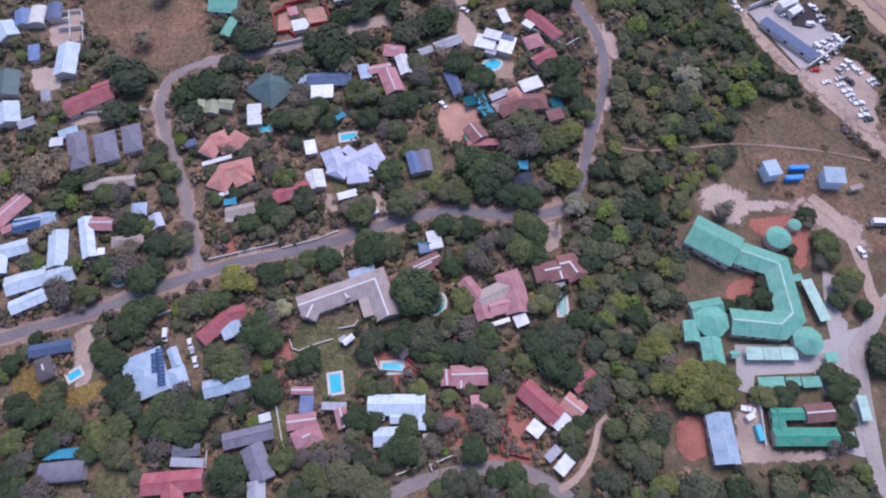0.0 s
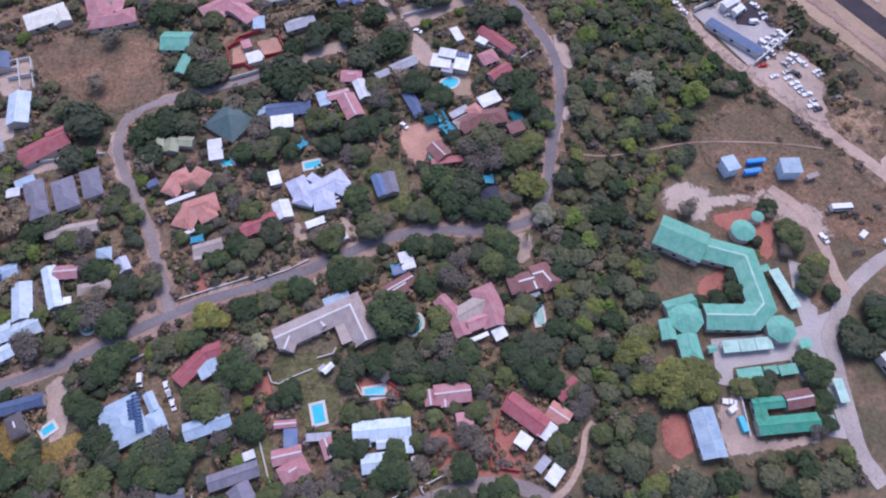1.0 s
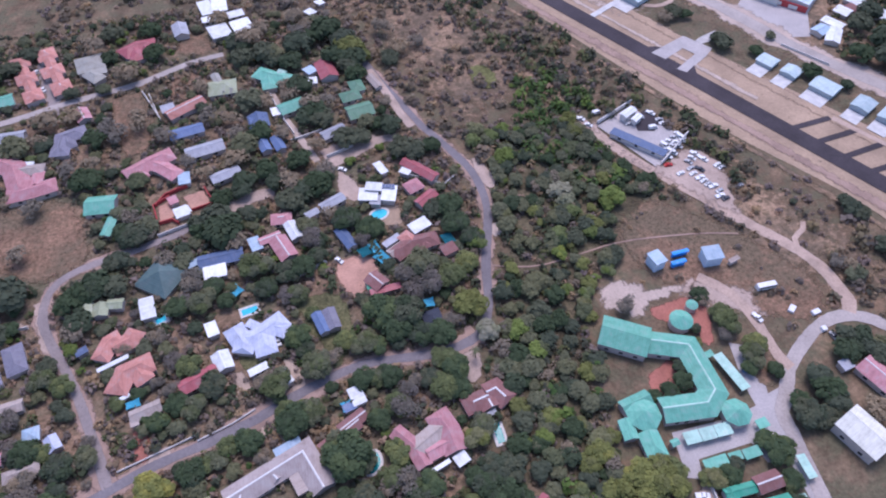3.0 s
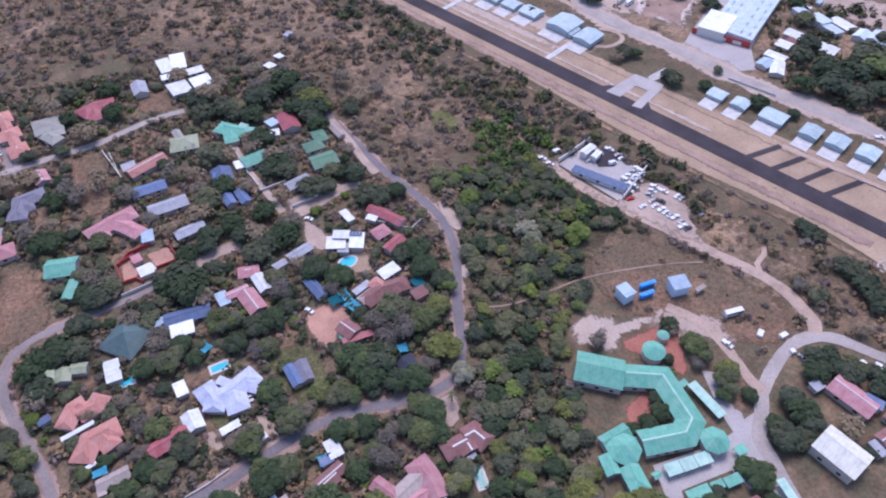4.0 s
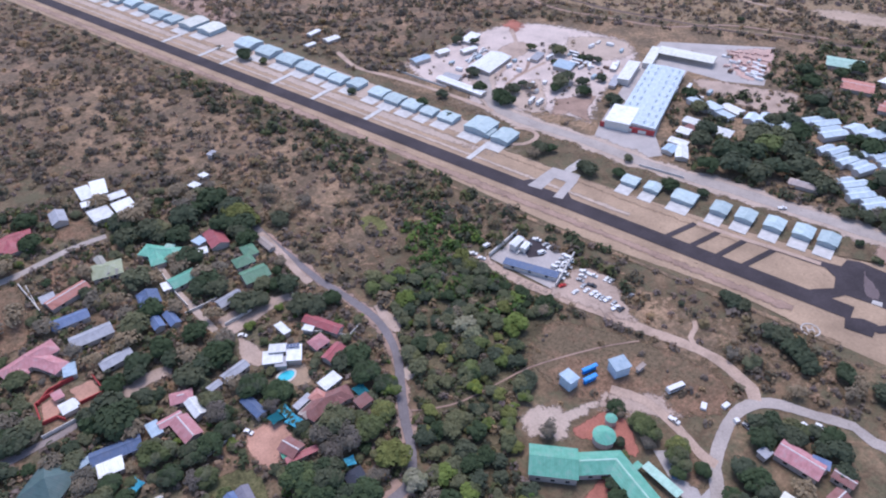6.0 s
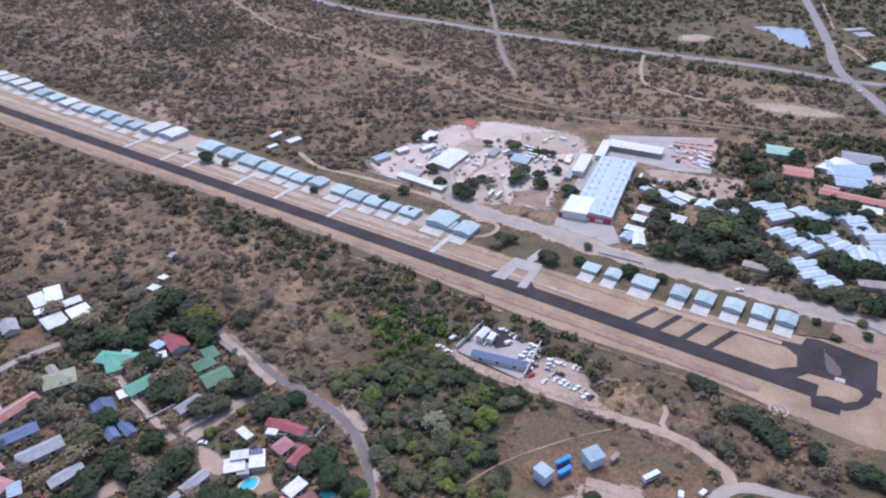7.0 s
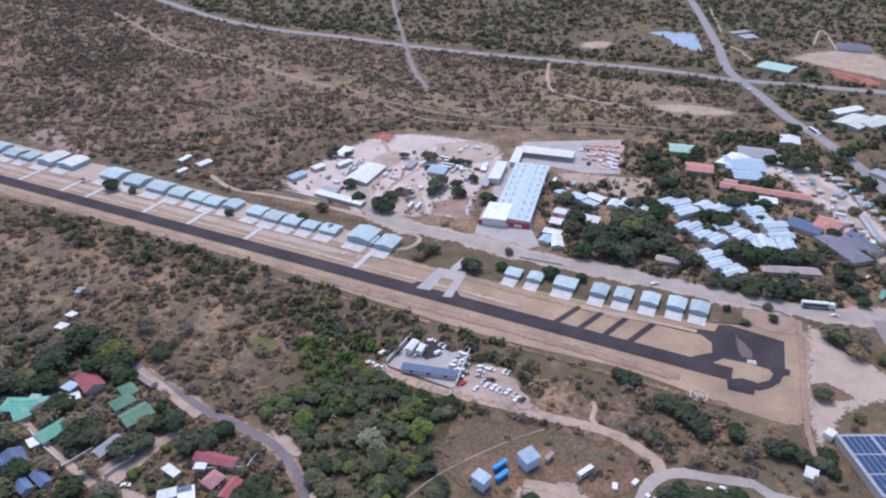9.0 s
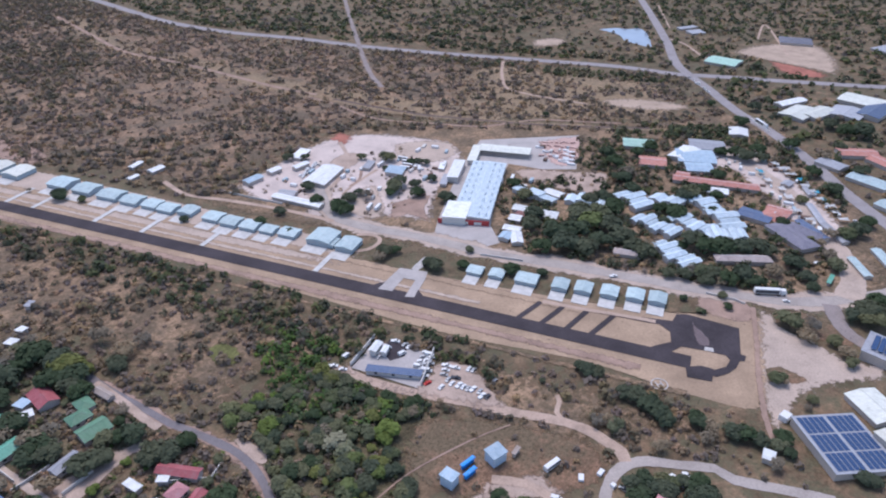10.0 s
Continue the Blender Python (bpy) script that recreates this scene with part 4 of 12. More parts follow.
# broad stretches of ground
region("bush_floor", [(-329.9, 1137.6), (-61.8, 657.4), (20.5, 508.6), (-110.9, 481.6), (-0.4, 346.5), (-65.6, 371.4), (-68.2, 391.6), (-126.3, 364.7), (-160.4, 411.5), (-518.9, 1033.1)], BUSH_BROWN, "dark brown bush floor beside the airstrip", 14.0, 50.0)
region("garden_soil", [(-198.6, 9.2), (-274.4, 180.1), (-232.9, 248.1), (-235.8, 373.8), (-147.5, 366.1), (-65.6, 371.4), (-0.4, 346.5), (27.5, 319.0), (45.2, 249.9), (62.8, 207.4), (64.4, 210.6), (61.6, 174.6), (51.7, 142.3), (43.5, 117.8), (41.1, 82.7), (47.5, 66.7), (48.9, 41.0), (37.8, 11.4)], GARDEN_SOIL, "reddish garden soil between the houses", 8.0, 14.0)
region("bush_floor", [(251.4, 1011.5), (287.3, 959.5), (348.8, 880.7), (452.7, 742.1), (523.4, 627.7), (592.9, 485.9), (639.1, 408.3), (607.9, 353.2), (550.1, 314.9), (469.3, 377.8), (394.3, 447.1), (342.5, 508.2), (308.6, 564.5), (303.3, 623.2), (297.2, 688.9), (279.0, 751.6), (250.1, 852.2), (226.8, 952.7)], TAN_BUSH, "open tan grassland between the railway and the highway", 12.0, 26.0)
region("town_ground", [(138.9, 480.7), (183.0, 450.5), (246.6, 487.4), (304.2, 508.2), (412.3, 437.8), (500.9, 345.6), (613.6, 305.5), (601.7, 238.8), (533.7, 153.3), (466.1, 101.2), (404.0, 78.4), (354.8, 91.4), (331.3, 111.0), (302.8, 155.4), (251.2, 237.9), (195.4, 337.4), (151.1, 410.5)], BUSH_PINK, "pinkish dry ground round the yards and shops", 10.0, 16.0)
region("bush_floor", [(-11.7, 570.8), (87.8, 397.3), (143.2, 290.8), (182.4, 209.6), (218.9, 149.8), (251.8, 82.3), (208.1, 74.9), (187.7, 102.3), (159.9, 101.7), (145.4, 137.2), (112.7, 149.9), (98.7, 140.2), (143.6, 158.8), (136.8, 189.8), (123.1, 230.7), (90.6, 240.4), (70.0, 195.3), (58.6, 211.9), (47.9, 249.3), (33.4, 297.5), (26.0, 330.0), (-0.4, 346.5), (-65.6, 371.4), (-139.9, 534.1)], BUSH_PINK, "pinkish bare soil between scattered dry bushes")
region("bush_floor", [(-251.1, 1181.2), (-65.8, 838.0), (87.4, 557.0), (142.0, 450.1), (183.0, 450.5), (236.0, 468.5), (290.6, 496.0), (349.5, 483.9), (419.5, 445.5), (553.5, 591.0), (463.3, 732.0), (372.8, 892.7), (318.1, 1103.5), (275.3, 1337.0), (58.7, 1352.6)], BUSH_BROWN, "dark brown bush floor beyond the hangars", 16.0, 50.0)
region("firebreak", [(261.0, 1145.0), (266.5, 1001.4), (272.2, 891.3), (294.8, 831.8), (315.7, 765.8), (332.6, 702.9), (351.6, 652.6), (376.2, 593.5), (401.8, 536.3), (433.1, 489.1), (467.9, 439.5), (418.7, 405.1), (383.5, 455.4), (349.2, 507.5), (321.1, 569.7), (295.8, 630.4), (275.4, 684.7), (258.2, 748.9), (238.0, 812.4), (213.1, 881.4), (206.5, 998.7), (201.0, 1142.7)], TAN_BUSH, "broad cleared tan band beside the railway", 9.0, 22.0)
patch("runway_grass", [(-303.9, 1094.9), (-156.9, 833.3), (-9.9, 571.8), (90.4, 398.7), (145.0, 291.8), (185.1, 211.1), (222.4, 151.8), (242.4, 103.4), (260.4, 79.1), (297.3, 94.9), (323.4, 113.9), (279.4, 160.4), (224.0, 244.1), (173.8, 330.6), (80.5, 507.5), (-59.5, 772.9), (-249.6, 1124.9)], DRY_GRASS, "mown dry grass beside the runway", rim_width=0.012)
patch("bare_ground", [(24.2, 666.9), (55.6, 683.2), (81.9, 660.6), (92.9, 594.7), (72.7, 576.9), (53.6, 596.7), (36.4, 634.0)], VERGE, "reddish bare ground behind the hangars", bare=False, rim_width=0.8)
patch("hangar_ground", [(-107.8, 814.8), (-30.3, 674.8), (66.5, 499.8), (163.3, 324.8), (183.1, 301.4), (194.7, 301.0), (189.6, 339.3), (99.7, 518.2), (4.7, 694.1), (-69.3, 836.1)], PALE_SOIL, "bare pale ground before the hangars", rim_width=0.12)
patch("sand_lot", [(321.4, 119.2), (287.0, 99.3), (258.8, 81.9), (245.0, 68.9), (260.7, 70.2), (282.0, 72.2), (304.0, 63.8), (320.1, 53.0), (335.5, 58.8), (323.1, 69.2), (324.8, 83.8), (323.8, 98.0), (331.3, 111.0), (327.8, 122.0)], PALE_SOIL, "pale trampled sand lot by the runway end")
patch("sand_yard", [(175.4, 451.4), (194.3, 457.5), (210.8, 463.2), (232.9, 474.6), (258.6, 482.6), (286.6, 487.4), (315.9, 473.4), (334.1, 451.9), (347.6, 433.4), (355.9, 416.8), (353.6, 398.4), (341.8, 381.2), (317.7, 358.6), (289.9, 347.0), (266.9, 326.8), (252.6, 312.8), (245.1, 326.3), (229.6, 341.0), (212.2, 349.3), (206.3, 362.3), (194.7, 367.2), (185.0, 380.6), (199.5, 384.2), (189.5, 398.3), (176.6, 418.7)], YARD_SAND, "pale pink sand of the builders yards", rim_width=0.12)
patch("washed_sand", [(313.5, 443.3), (337.4, 435.1), (356.5, 412.6), (341.8, 388.4), (313.3, 389.9), (295.9, 411.5)], PALE_SOIL, "pale washed sand in the yard")
patch("truck_park", [(224.6, 377.8), (255.9, 389.0), (252.6, 368.8), (234.1, 339.3), (217.2, 354.0)], PALE_SOIL, "pale truck park in the yard", rim_width=0.4)
patch("churned_soil", [(248.3, 353.6), (268.4, 352.1), (279.9, 345.4), (263.4, 331.8), (252.8, 314.4), (246.7, 331.9), (234.5, 334.4)], VERGE, "churned reddish soil in the yard", bare=False)
patch("churned_soil", [(245.0, 425.3), (253.0, 443.7), (273.3, 450.9), (284.2, 441.8), (272.9, 428.1), (254.5, 419.7), (236.7, 408.4)], PINK_SOIL, "churned reddish soil in the yard", bare=False)
strip("road", [(275.2, 407.3), (266.0, 404.0), (255.2, 399.7), (242.7, 394.6), (229.8, 386.9)], 3.0, DIRT_ROAD, "truck ruts through the yard", "road")
strip("road", [(265.7, 415.2), (253.8, 400.8), (241.4, 395.7)], 2.5, VERGE, "truck ruts through the yard", "road")
patch("red_soil", [(271.9, 482.5), (289.8, 494.9), (299.7, 490.2), (300.6, 475.6), (286.2, 464.2), (275.6, 463.3), (278.6, 477.0)], RED_SOIL, "heap of red soil", rim_width=0.9)
slab("warehouse_yard", [(348.9, 382.5), (378.5, 401.0), (452.1, 353.7), (394.9, 308.1), (374.5, 325.0), (361.8, 349.7), (326.1, 325.5), (280.4, 284.5), (269.7, 264.3), (255.2, 267.2), (237.3, 293.1), (258.4, 313.0), (300.2, 347.0)], PAVING, "grey paved yard round the warehouse")
patch("rubble_yard", [(414.0, 368.3), (449.1, 351.1), (403.4, 315.3), (387.7, 328.2)], RUBBLE, "pale pink rubble beside the warehouse", bare=True)
patch("bare_ground", [(355.7, 340.5), (370.9, 330.7), (389.1, 308.8), (407.6, 289.4), (396.0, 273.8), (374.4, 268.2), (359.1, 288.2), (349.1, 321.8)], PINK_SOIL, "orange-tan bare ground behind the shops", bare=False, rim_width=0.3)
patch("clearing", [(541.8, 408.0), (570.1, 391.5), (591.8, 360.0), (596.5, 334.3), (580.8, 330.5), (551.1, 350.9), (532.4, 383.0)], TAN_SOIL, "dry tan clearing in the bush", rim_width=0.7)
patch("sports_field", [(804.6, 420.6), (859.2, 417.6), (912.0, 392.6), (923.0, 358.1), (863.5, 308.1), (810.1, 288.7), (806.1, 314.2), (803.5, 345.4), (800.7, 378.3)], TAN_SOIL, "pale sports field", rim_width=0.35)
patch("red_ground", [(810.5, 376.5), (814.0, 330.8), (803.3, 294.2), (776.3, 300.3), (772.4, 336.3)], RED_SOIL, "reddish bank beside the sports field", rim_width=0.6)
patch("clearing", [(664.5, 614.4), (693.2, 606.2), (701.4, 584.1), (676.8, 567.4), (646.6, 577.9), (641.0, 596.8)], TAN_SOIL, "pale bare ground near the pond", rim_width=0.7)
patch("pond", [(776.9, 594.3), (800.2, 583.7), (809.8, 567.3), (824.3, 563.9), (806.4, 537.1), (765.4, 501.8), (750.3, 492.7), (750.4, 514.1), (753.3, 533.9), (772.0, 557.3)], M_POND, "still grey pond water", bare=True)
patch("market_ground", [(476.9, 284.7), (520.7, 261.2), (533.5, 233.5), (498.5, 186.2), (448.3, 142.3), (436.5, 157.4), (465.9, 189.9), (491.2, 226.1), (455.1, 247.8)], YARD_SAND, "dusty pale ground round the market sheds", bare=False, rim_width=0.5)
patch("market_ground", [(480.7, 284.1), (508.9, 270.3), (531.8, 257.8), (534.1, 233.8), (516.1, 200.8), (488.9, 166.1), (456.2, 128.5), (425.4, 125.8), (443.8, 148.9), (461.3, 177.4), (472.0, 204.6), (487.1, 231.7), (466.6, 248.7)], YARD_SAND, "dusty pale ground of the market")
patch("bush_island", [(330.5, 116.3), (345.0, 108.3), (347.0, 93.9), (342.7, 76.0), (333.5, 74.2), (325.3, 86.9), (319.7, 102.6), (323.1, 111.2)], BROWN_SOIL, "brown island of dry bush in the sand lot", bare=False)
patch("bush_island", [(284.3, 94.9), (291.8, 90.8), (293.3, 78.9), (290.4, 76.2), (280.6, 82.3), (276.3, 89.0)], BROWN_SOIL, "brown island of dry bush in the sand lot", bare=False)
patch("garden_ground", [(315.0, 152.4), (327.2, 135.1), (328.1, 123.8), (313.8, 117.6), (305.0, 128.9), (303.6, 143.4)], VERGE, "reddish ground with young trees", bare=False)
patch("sand_drive", [(94.7, 135.1), (104.6, 137.2), (114.2, 131.6), (113.9, 129.9), (126.5, 130.0), (139.0, 129.4), (148.3, 124.7), (152.4, 116.5), (153.6, 109.6), (148.5, 109.6), (142.7, 118.7), (133.7, 124.5), (112.6, 123.2), (107.3, 117.2), (101.8, 120.7), (94.2, 125.4)], PALE_SOIL, "pale sand drive beside the school")
slab("school_court", [(133.2, 100.5), (137.7, 98.4), (139.0, 87.7), (136.7, 78.5), (144.9, 80.6), (137.8, 71.5), (135.2, 63.7), (134.7, 56.2), (134.6, 41.8), (134.5, 38.3), (131.4, 36.6), (124.8, 38.2), (130.6, 40.0), (131.1, 56.2), (123.7, 56.1), (121.8, 63.6), (102.0, 62.5), (100.7, 55.9), (95.6, 57.7), (97.4, 73.1), (120.2, 73.3), (130.2, 75.4), (130.2, 83.5)], PAVING, "grey paved court round the green-roofed school")
patch("planted_island", [(138.2, 100.6), (146.8, 102.8), (146.9, 92.0), (143.2, 81.6), (137.2, 80.5), (134.8, 86.6)], BROWN_SOIL, "planted island with shrubs in the court", bare=False)
patch("school_garden", [(110.3, 121.9), (127.3, 123.8), (132.8, 116.3), (128.2, 100.5), (122.7, 102.6), (123.2, 109.3), (111.0, 114.9)], RED_SOIL, "red soil garden behind the school", bare=False)
patch("school_garden", [(98.5, 95.8), (110.2, 100.3), (115.8, 98.2), (113.6, 87.5), (101.3, 84.2), (96.2, 88.4)], RED_SOIL, "red soil courtyard inside the school", bare=False)
patch("cleared_ground", [(74.2, 48.7), (83.2, 49.3), (82.8, 35.8), (73.9, 35.2), (72.7, 43.0)], RED_SOIL, "brown cleared ground")
patch("sand_yard", [(92.4, 50.3), (103.5, 55.9), (103.0, 39.8), (123.2, 39.1), (122.4, 35.6), (104.5, 34.3), (92.3, 34.5)], PINK_SOIL, "pink sand yard with stores")
patch("clearing", [(111.1, 187.0), (129.3, 178.4), (146.9, 168.2), (163.9, 149.6), (178.0, 129.1), (182.9, 114.5), (172.2, 100.1), (152.0, 106.3), (134.1, 119.5), (117.2, 133.6), (111.3, 151.0), (113.0, 164.8)], BROWN_SOIL, "brown grassy clearing behind the school", bare=True)
patch("clearing", [(132.1, 133.6), (142.9, 128.3), (155.5, 121.5), (154.4, 111.3), (153.3, 104.5), (131.3, 116.7), (123.1, 126.9)], PINK_SOIL, "pink sand of the clearing", rim_width=0.9)
patch("leaf_litter", [(68.0, 198.2), (90.9, 230.4), (123.1, 230.7), (132.2, 201.8), (138.4, 175.3), (112.2, 155.9), (96.5, 140.2), (84.8, 118.2), (79.5, 87.2), (71.8, 51.9), (70.4, 29.3), (67.6, 21.1), (43.6, 20.9), (50.7, 41.0), (53.9, 55.4), (47.5, 66.7), (43.3, 86.8), (44.9, 108.6), (55.3, 134.8), (64.3, 160.8)], DARK_LITTER, "dark leaf litter under the thicket", bare=False)
strip("verge", [(-170.4, 64.7), (-150.2, 72.8), (-138.0, 76.9), (-125.4, 80.7), (-114.8, 85.4), (-98.6, 92.5), (-87.4, 97.1), (-72.2, 102.6), (-54.5, 106.5), (-38.6, 111.2), (-26.6, 116.0), (-14.4, 120.1), (0.1, 123.3), (12.6, 122.7), (25.1, 121.6), (35.5, 122.4), (44.1, 125.6)], 11.0, VERGE, "dusty pink verge along the street", "verge", clear=3.4, wobble=0.2, fray=0.6)
strip("verge", [(-87.3, 98.5), (-91.4, 111.9), (-95.5, 123.6), (-100.8, 138.3), (-107.1, 151.2), (-111.5, 160.5), (-114.9, 170.1), (-114.7, 180.1), (-110.8, 187.5), (-103.4, 192.0), (-92.1, 195.1), (-82.9, 196.8)], 8.5, VERGE, "dusty pink verge along the side street", "verge", clear=3.0, wobble=0.2, fray=0.6)
strip("verge", [(52.6, 142.3), (54.7, 152.7), (57.9, 163.4), (61.6, 174.6), (64.5, 186.2), (65.1, 198.1), (63.2, 210.5), (59.4, 220.2), (54.0, 232.6), (48.2, 243.9), (42.9, 259.7), (37.1, 275.5), (32.3, 290.5)], 8.5, VERGE, "dusty pink verge along the street", "verge", clear=3.4, wobble=0.2, fray=0.6)
strip("verge", [(222.7, 411.2), (215.1, 390.8), (209.0, 373.3), (208.5, 354.4), (217.9, 331.4), (230.5, 311.0), (241.5, 289.6), (252.9, 264.6), (265.6, 242.7), (281.1, 219.7), (294.6, 196.2), (306.5, 176.8), (319.1, 155.0), (331.3, 137.4), (343.2, 120.3), (356.2, 107.4), (376.0, 94.4)], 20.0, PALE_SOIL, "pale dusty shoulders of the main street", "verge", clear=7.0, wobble=0.15, fray=0.4)
patch("yard", [(-3.6, 172.6), (8.9, 174.7), (13.8, 168.5), (13.2, 160.3), (8.7, 154.9), (2.1, 151.7), (-4.2, 161.5)], ORANGE_SAND, "swept sandy yard", bare=True)
patch("yard", [(16.2, 200.7), (26.9, 202.4), (28.7, 188.8), (25.1, 184.3), (17.1, 188.7)], DRY_GRASS, "dry lawn by the white house", bare=True)
patch("yard", [(5.6, 226.2), (13.9, 210.1), (10.3, 202.2), (3.1, 210.0)], PINK_SOIL, "sandy drive", bare=True)
patch("yard", [(-22.3, 158.6), (-6.8, 158.8), (-0.1, 149.5), (-2.1, 131.8), (-10.3, 122.0), (-14.9, 136.6), (-19.5, 144.2)], OLIVE_GRASS, "worn garden lawn", bare=True)
patch("yard", [(-43.9, 138.3), (-35.2, 136.4), (-33.0, 132.0), (-41.8, 130.4)], OLIVE_GRASS, "green lawn before the house", bare=True)
patch("yard", [(-28.8, 136.5), (-24.5, 135.3), (-20.6, 120.7), (-25.7, 117.2)], TAN_SOIL, "sandy drive", bare=False)
patch("yard", [(-49.6, 130.1), (-42.3, 131.4), (-39.3, 120.6), (-47.3, 116.9)], TAN_SOIL, "dry garden", bare=False)
patch("yard", [(35.3, 118.9), (42.7, 120.1), (40.9, 108.6), (33.7, 107.4)], PINK_SOIL, "pinkish sandy yard", bare=True)
patch("yard", [(-80.4, 116.6), (-76.4, 117.9), (-72.6, 105.3), (-79.7, 105.2)], RED_SOIL, "red sandy path", bare=False)
patch("yard", [(-74.9, 107.5), (-68.0, 108.7), (-67.1, 102.0), (-75.0, 100.8)], PINK_SOIL, "bare pink sand", bare=True)
patch("yard", [(-58.9, 75.6), (-53.4, 77.7), (-49.2, 56.3), (-54.5, 54.4)], RED_SOIL, "red soil yard", bare=False)
patch("yard", [(0.6, 56.8), (9.8, 56.9), (11.5, 44.2), (7.8, 33.7), (0.7, 37.1), (-2.1, 47.6)], RED_SOIL, "reddish garden soil", bare=False)
patch("yard", [(19.8, 51.5), (28.0, 51.5), (31.1, 42.6), (29.1, 37.4), (19.4, 38.1)], RED_SOIL, "red soil courtyard", bare=False)
patch("yard", [(11.4, 38.9), (25.5, 37.3), (26.2, 32.2), (14.8, 31.3)], RED_SOIL, "red verge", bare=False)
patch("yard", [(-79.3, 27.9), (-77.2, 36.4), (-71.9, 36.4), (-70.0, 47.0), (-65.0, 50.7), (-59.3, 48.9), (-62.2, 43.5), (-68.4, 36.4)], BROWN_SOIL, "brown garden soil", bare=False)
patch("yard", [(-125.9, 75.0), (-121.1, 79.1), (-116.8, 73.1), (-116.0, 57.6), (-121.1, 55.7)], PINK_SOIL, "paved sandy drive", bare=True)
patch("yard", [(-143.0, 61.1), (-136.6, 65.0), (-126.6, 55.6), (-132.8, 50.9), (-140.9, 53.6)], OCHRE_GRASS, "yellowing lawn", bare=True)
patch("yard", [(-123.0, 55.7), (-112.8, 59.5), (-110.1, 55.8), (-116.1, 50.2), (-123.6, 51.0)], OCHRE_GRASS, "yellowing lawn", bare=True)
patch("yard", [(-97.1, 196.6), (-109.6, 187.5), (-121.5, 188.9), (-140.2, 199.3), (-155.8, 214.9), (-156.5, 228.1), (-115.6, 235.2), (-102.5, 215.4)], BROWN_SOIL, "open field of dry grass", bare=True)
patch("yard", [(-153.3, 167.0), (-134.3, 172.8), (-120.1, 170.1), (-121.5, 165.9), (-149.3, 160.1)], PINK_SOIL, "pinkish drive", bare=True)
patch("yard", [(-119.5, 178.6), (-114.9, 178.7), (-111.2, 159.1), (-108.0, 153.8), (-114.0, 156.4)], PINK_SOIL, "sandy verge", bare=True)
patch("yard", [(-172.1, 189.3), (-160.7, 190.6), (-156.3, 178.9), (-168.0, 177.6)], PALE_SOIL, "pale swept yard", bare=True)
patch("yard", [(-170.8, 211.5), (-160.3, 223.0), (-154.3, 203.8), (-166.7, 200.6)], PINK_SOIL, "building site", bare=True)
patch("yard", [(-38.4, 107.8), (-30.4, 109.7), (-27.8, 101.2), (-37.7, 98.9)], TAN_SOIL, "dry garden", bare=False)
patch("yard", [(-71.1, 94.3), (-55.4, 96.6), (-38.1, 104.5), (-33.7, 99.0), (-48.8, 90.2), (-66.3, 87.9)], BROWN_SOIL, "brown garden", bare=False)
patch("yard", [(-51.7, 79.7), (-36.2, 79.9), (-28.1, 73.9), (-42.7, 65.9), (-52.5, 69.7)], OLIVE_GRASS, "green garden lawn", bare=True)
patch("yard", [(-42.7, 65.9), (-35.5, 69.9), (-27.7, 66.0), (-30.6, 54.7), (-41.7, 54.6)], OLIVE_GRASS, "pool lawn", bare=True)
patch("yard", [(-26.1, 71.9), (-12.9, 74.0), (-7.8, 62.4), (-19.7, 56.6)], RED_SOIL, "red pool terrace", bare=False)
patch("yard", [(-58.2, 54.4), (-52.9, 56.3), (-47.9, 43.6), (-52.6, 38.3)], OLIVE_GRASS, "garden grass", bare=True)
patch("yard", [(-83.9, 54.2), (-75.0, 56.1), (-71.8, 47.0), (-78.9, 46.0)], BROWN_SOIL, "garden soil", bare=False)
patch("yard", [(-107.9, 31.0), (-97.4, 31.1), (-94.8, 22.8), (-106.9, 22.7)], OLIVE_GRASS, "green lawn", bare=True)
patch("yard", [(65.0, 217.0), (69.7, 215.4), (72.9, 199.7), (67.8, 196.6), (65.3, 207.4)], PINK_SOIL, "sandy verge with young trees", bare=True)
patch("yard", [(61.2, 176.0), (68.2, 177.5), (68.8, 171.8), (62.8, 169.0)], PALE_SOIL, "pale sand by the road", bare=True)
patch("yard", [(34.2, 34.0), (43.3, 37.5), (47.3, 42.7), (48.9, 41.0), (40.7, 27.3), (35.4, 25.6)], BROWN_SOIL, "verge", bare=False)
patch("yard", [(-147.1, 230.3), (-124.6, 235.8), (-110.0, 232.8), (-100.9, 211.0), (-99.6, 195.3), (-116.1, 187.1), (-132.5, 196.2)], BROWN_SOIL, "open field of dry grass", bare=True)
patch("yard", [(-93.6, 296.0), (-81.5, 302.5), (-75.2, 279.2), (-74.6, 258.6), (-90.0, 259.9)], BROWN_SOIL, "dry brown plot", bare=False)
patch("yard", [(-70.6, 314.3), (-56.3, 311.3), (-53.6, 287.7), (-70.0, 286.7)], BROWN_SOIL, "brown yard", bare=False)
patch("yard", [(-65.3, 345.7), (-51.6, 345.0), (-45.9, 326.0), (-63.3, 326.6)], BROWN_SOIL, "dry plot open field", bare=True)
patch("yard", [(-76.0, 225.7), (-54.0, 226.4), (-51.8, 210.5), (-72.8, 202.0)], GARDEN_SOIL, "red paved courtyards", bare=True)
patch("yard", [(-2.6, 237.8), (11.3, 242.7), (38.0, 241.1), (23.4, 234.3), (4.0, 227.0)], PINK_SOIL, "sandy drive", bare=True)
patch("yard", [(-137.6, 335.6), (-131.8, 334.4), (-119.3, 296.9), (-124.2, 293.6)], TAR, "paved drive between the rows", bare=True)

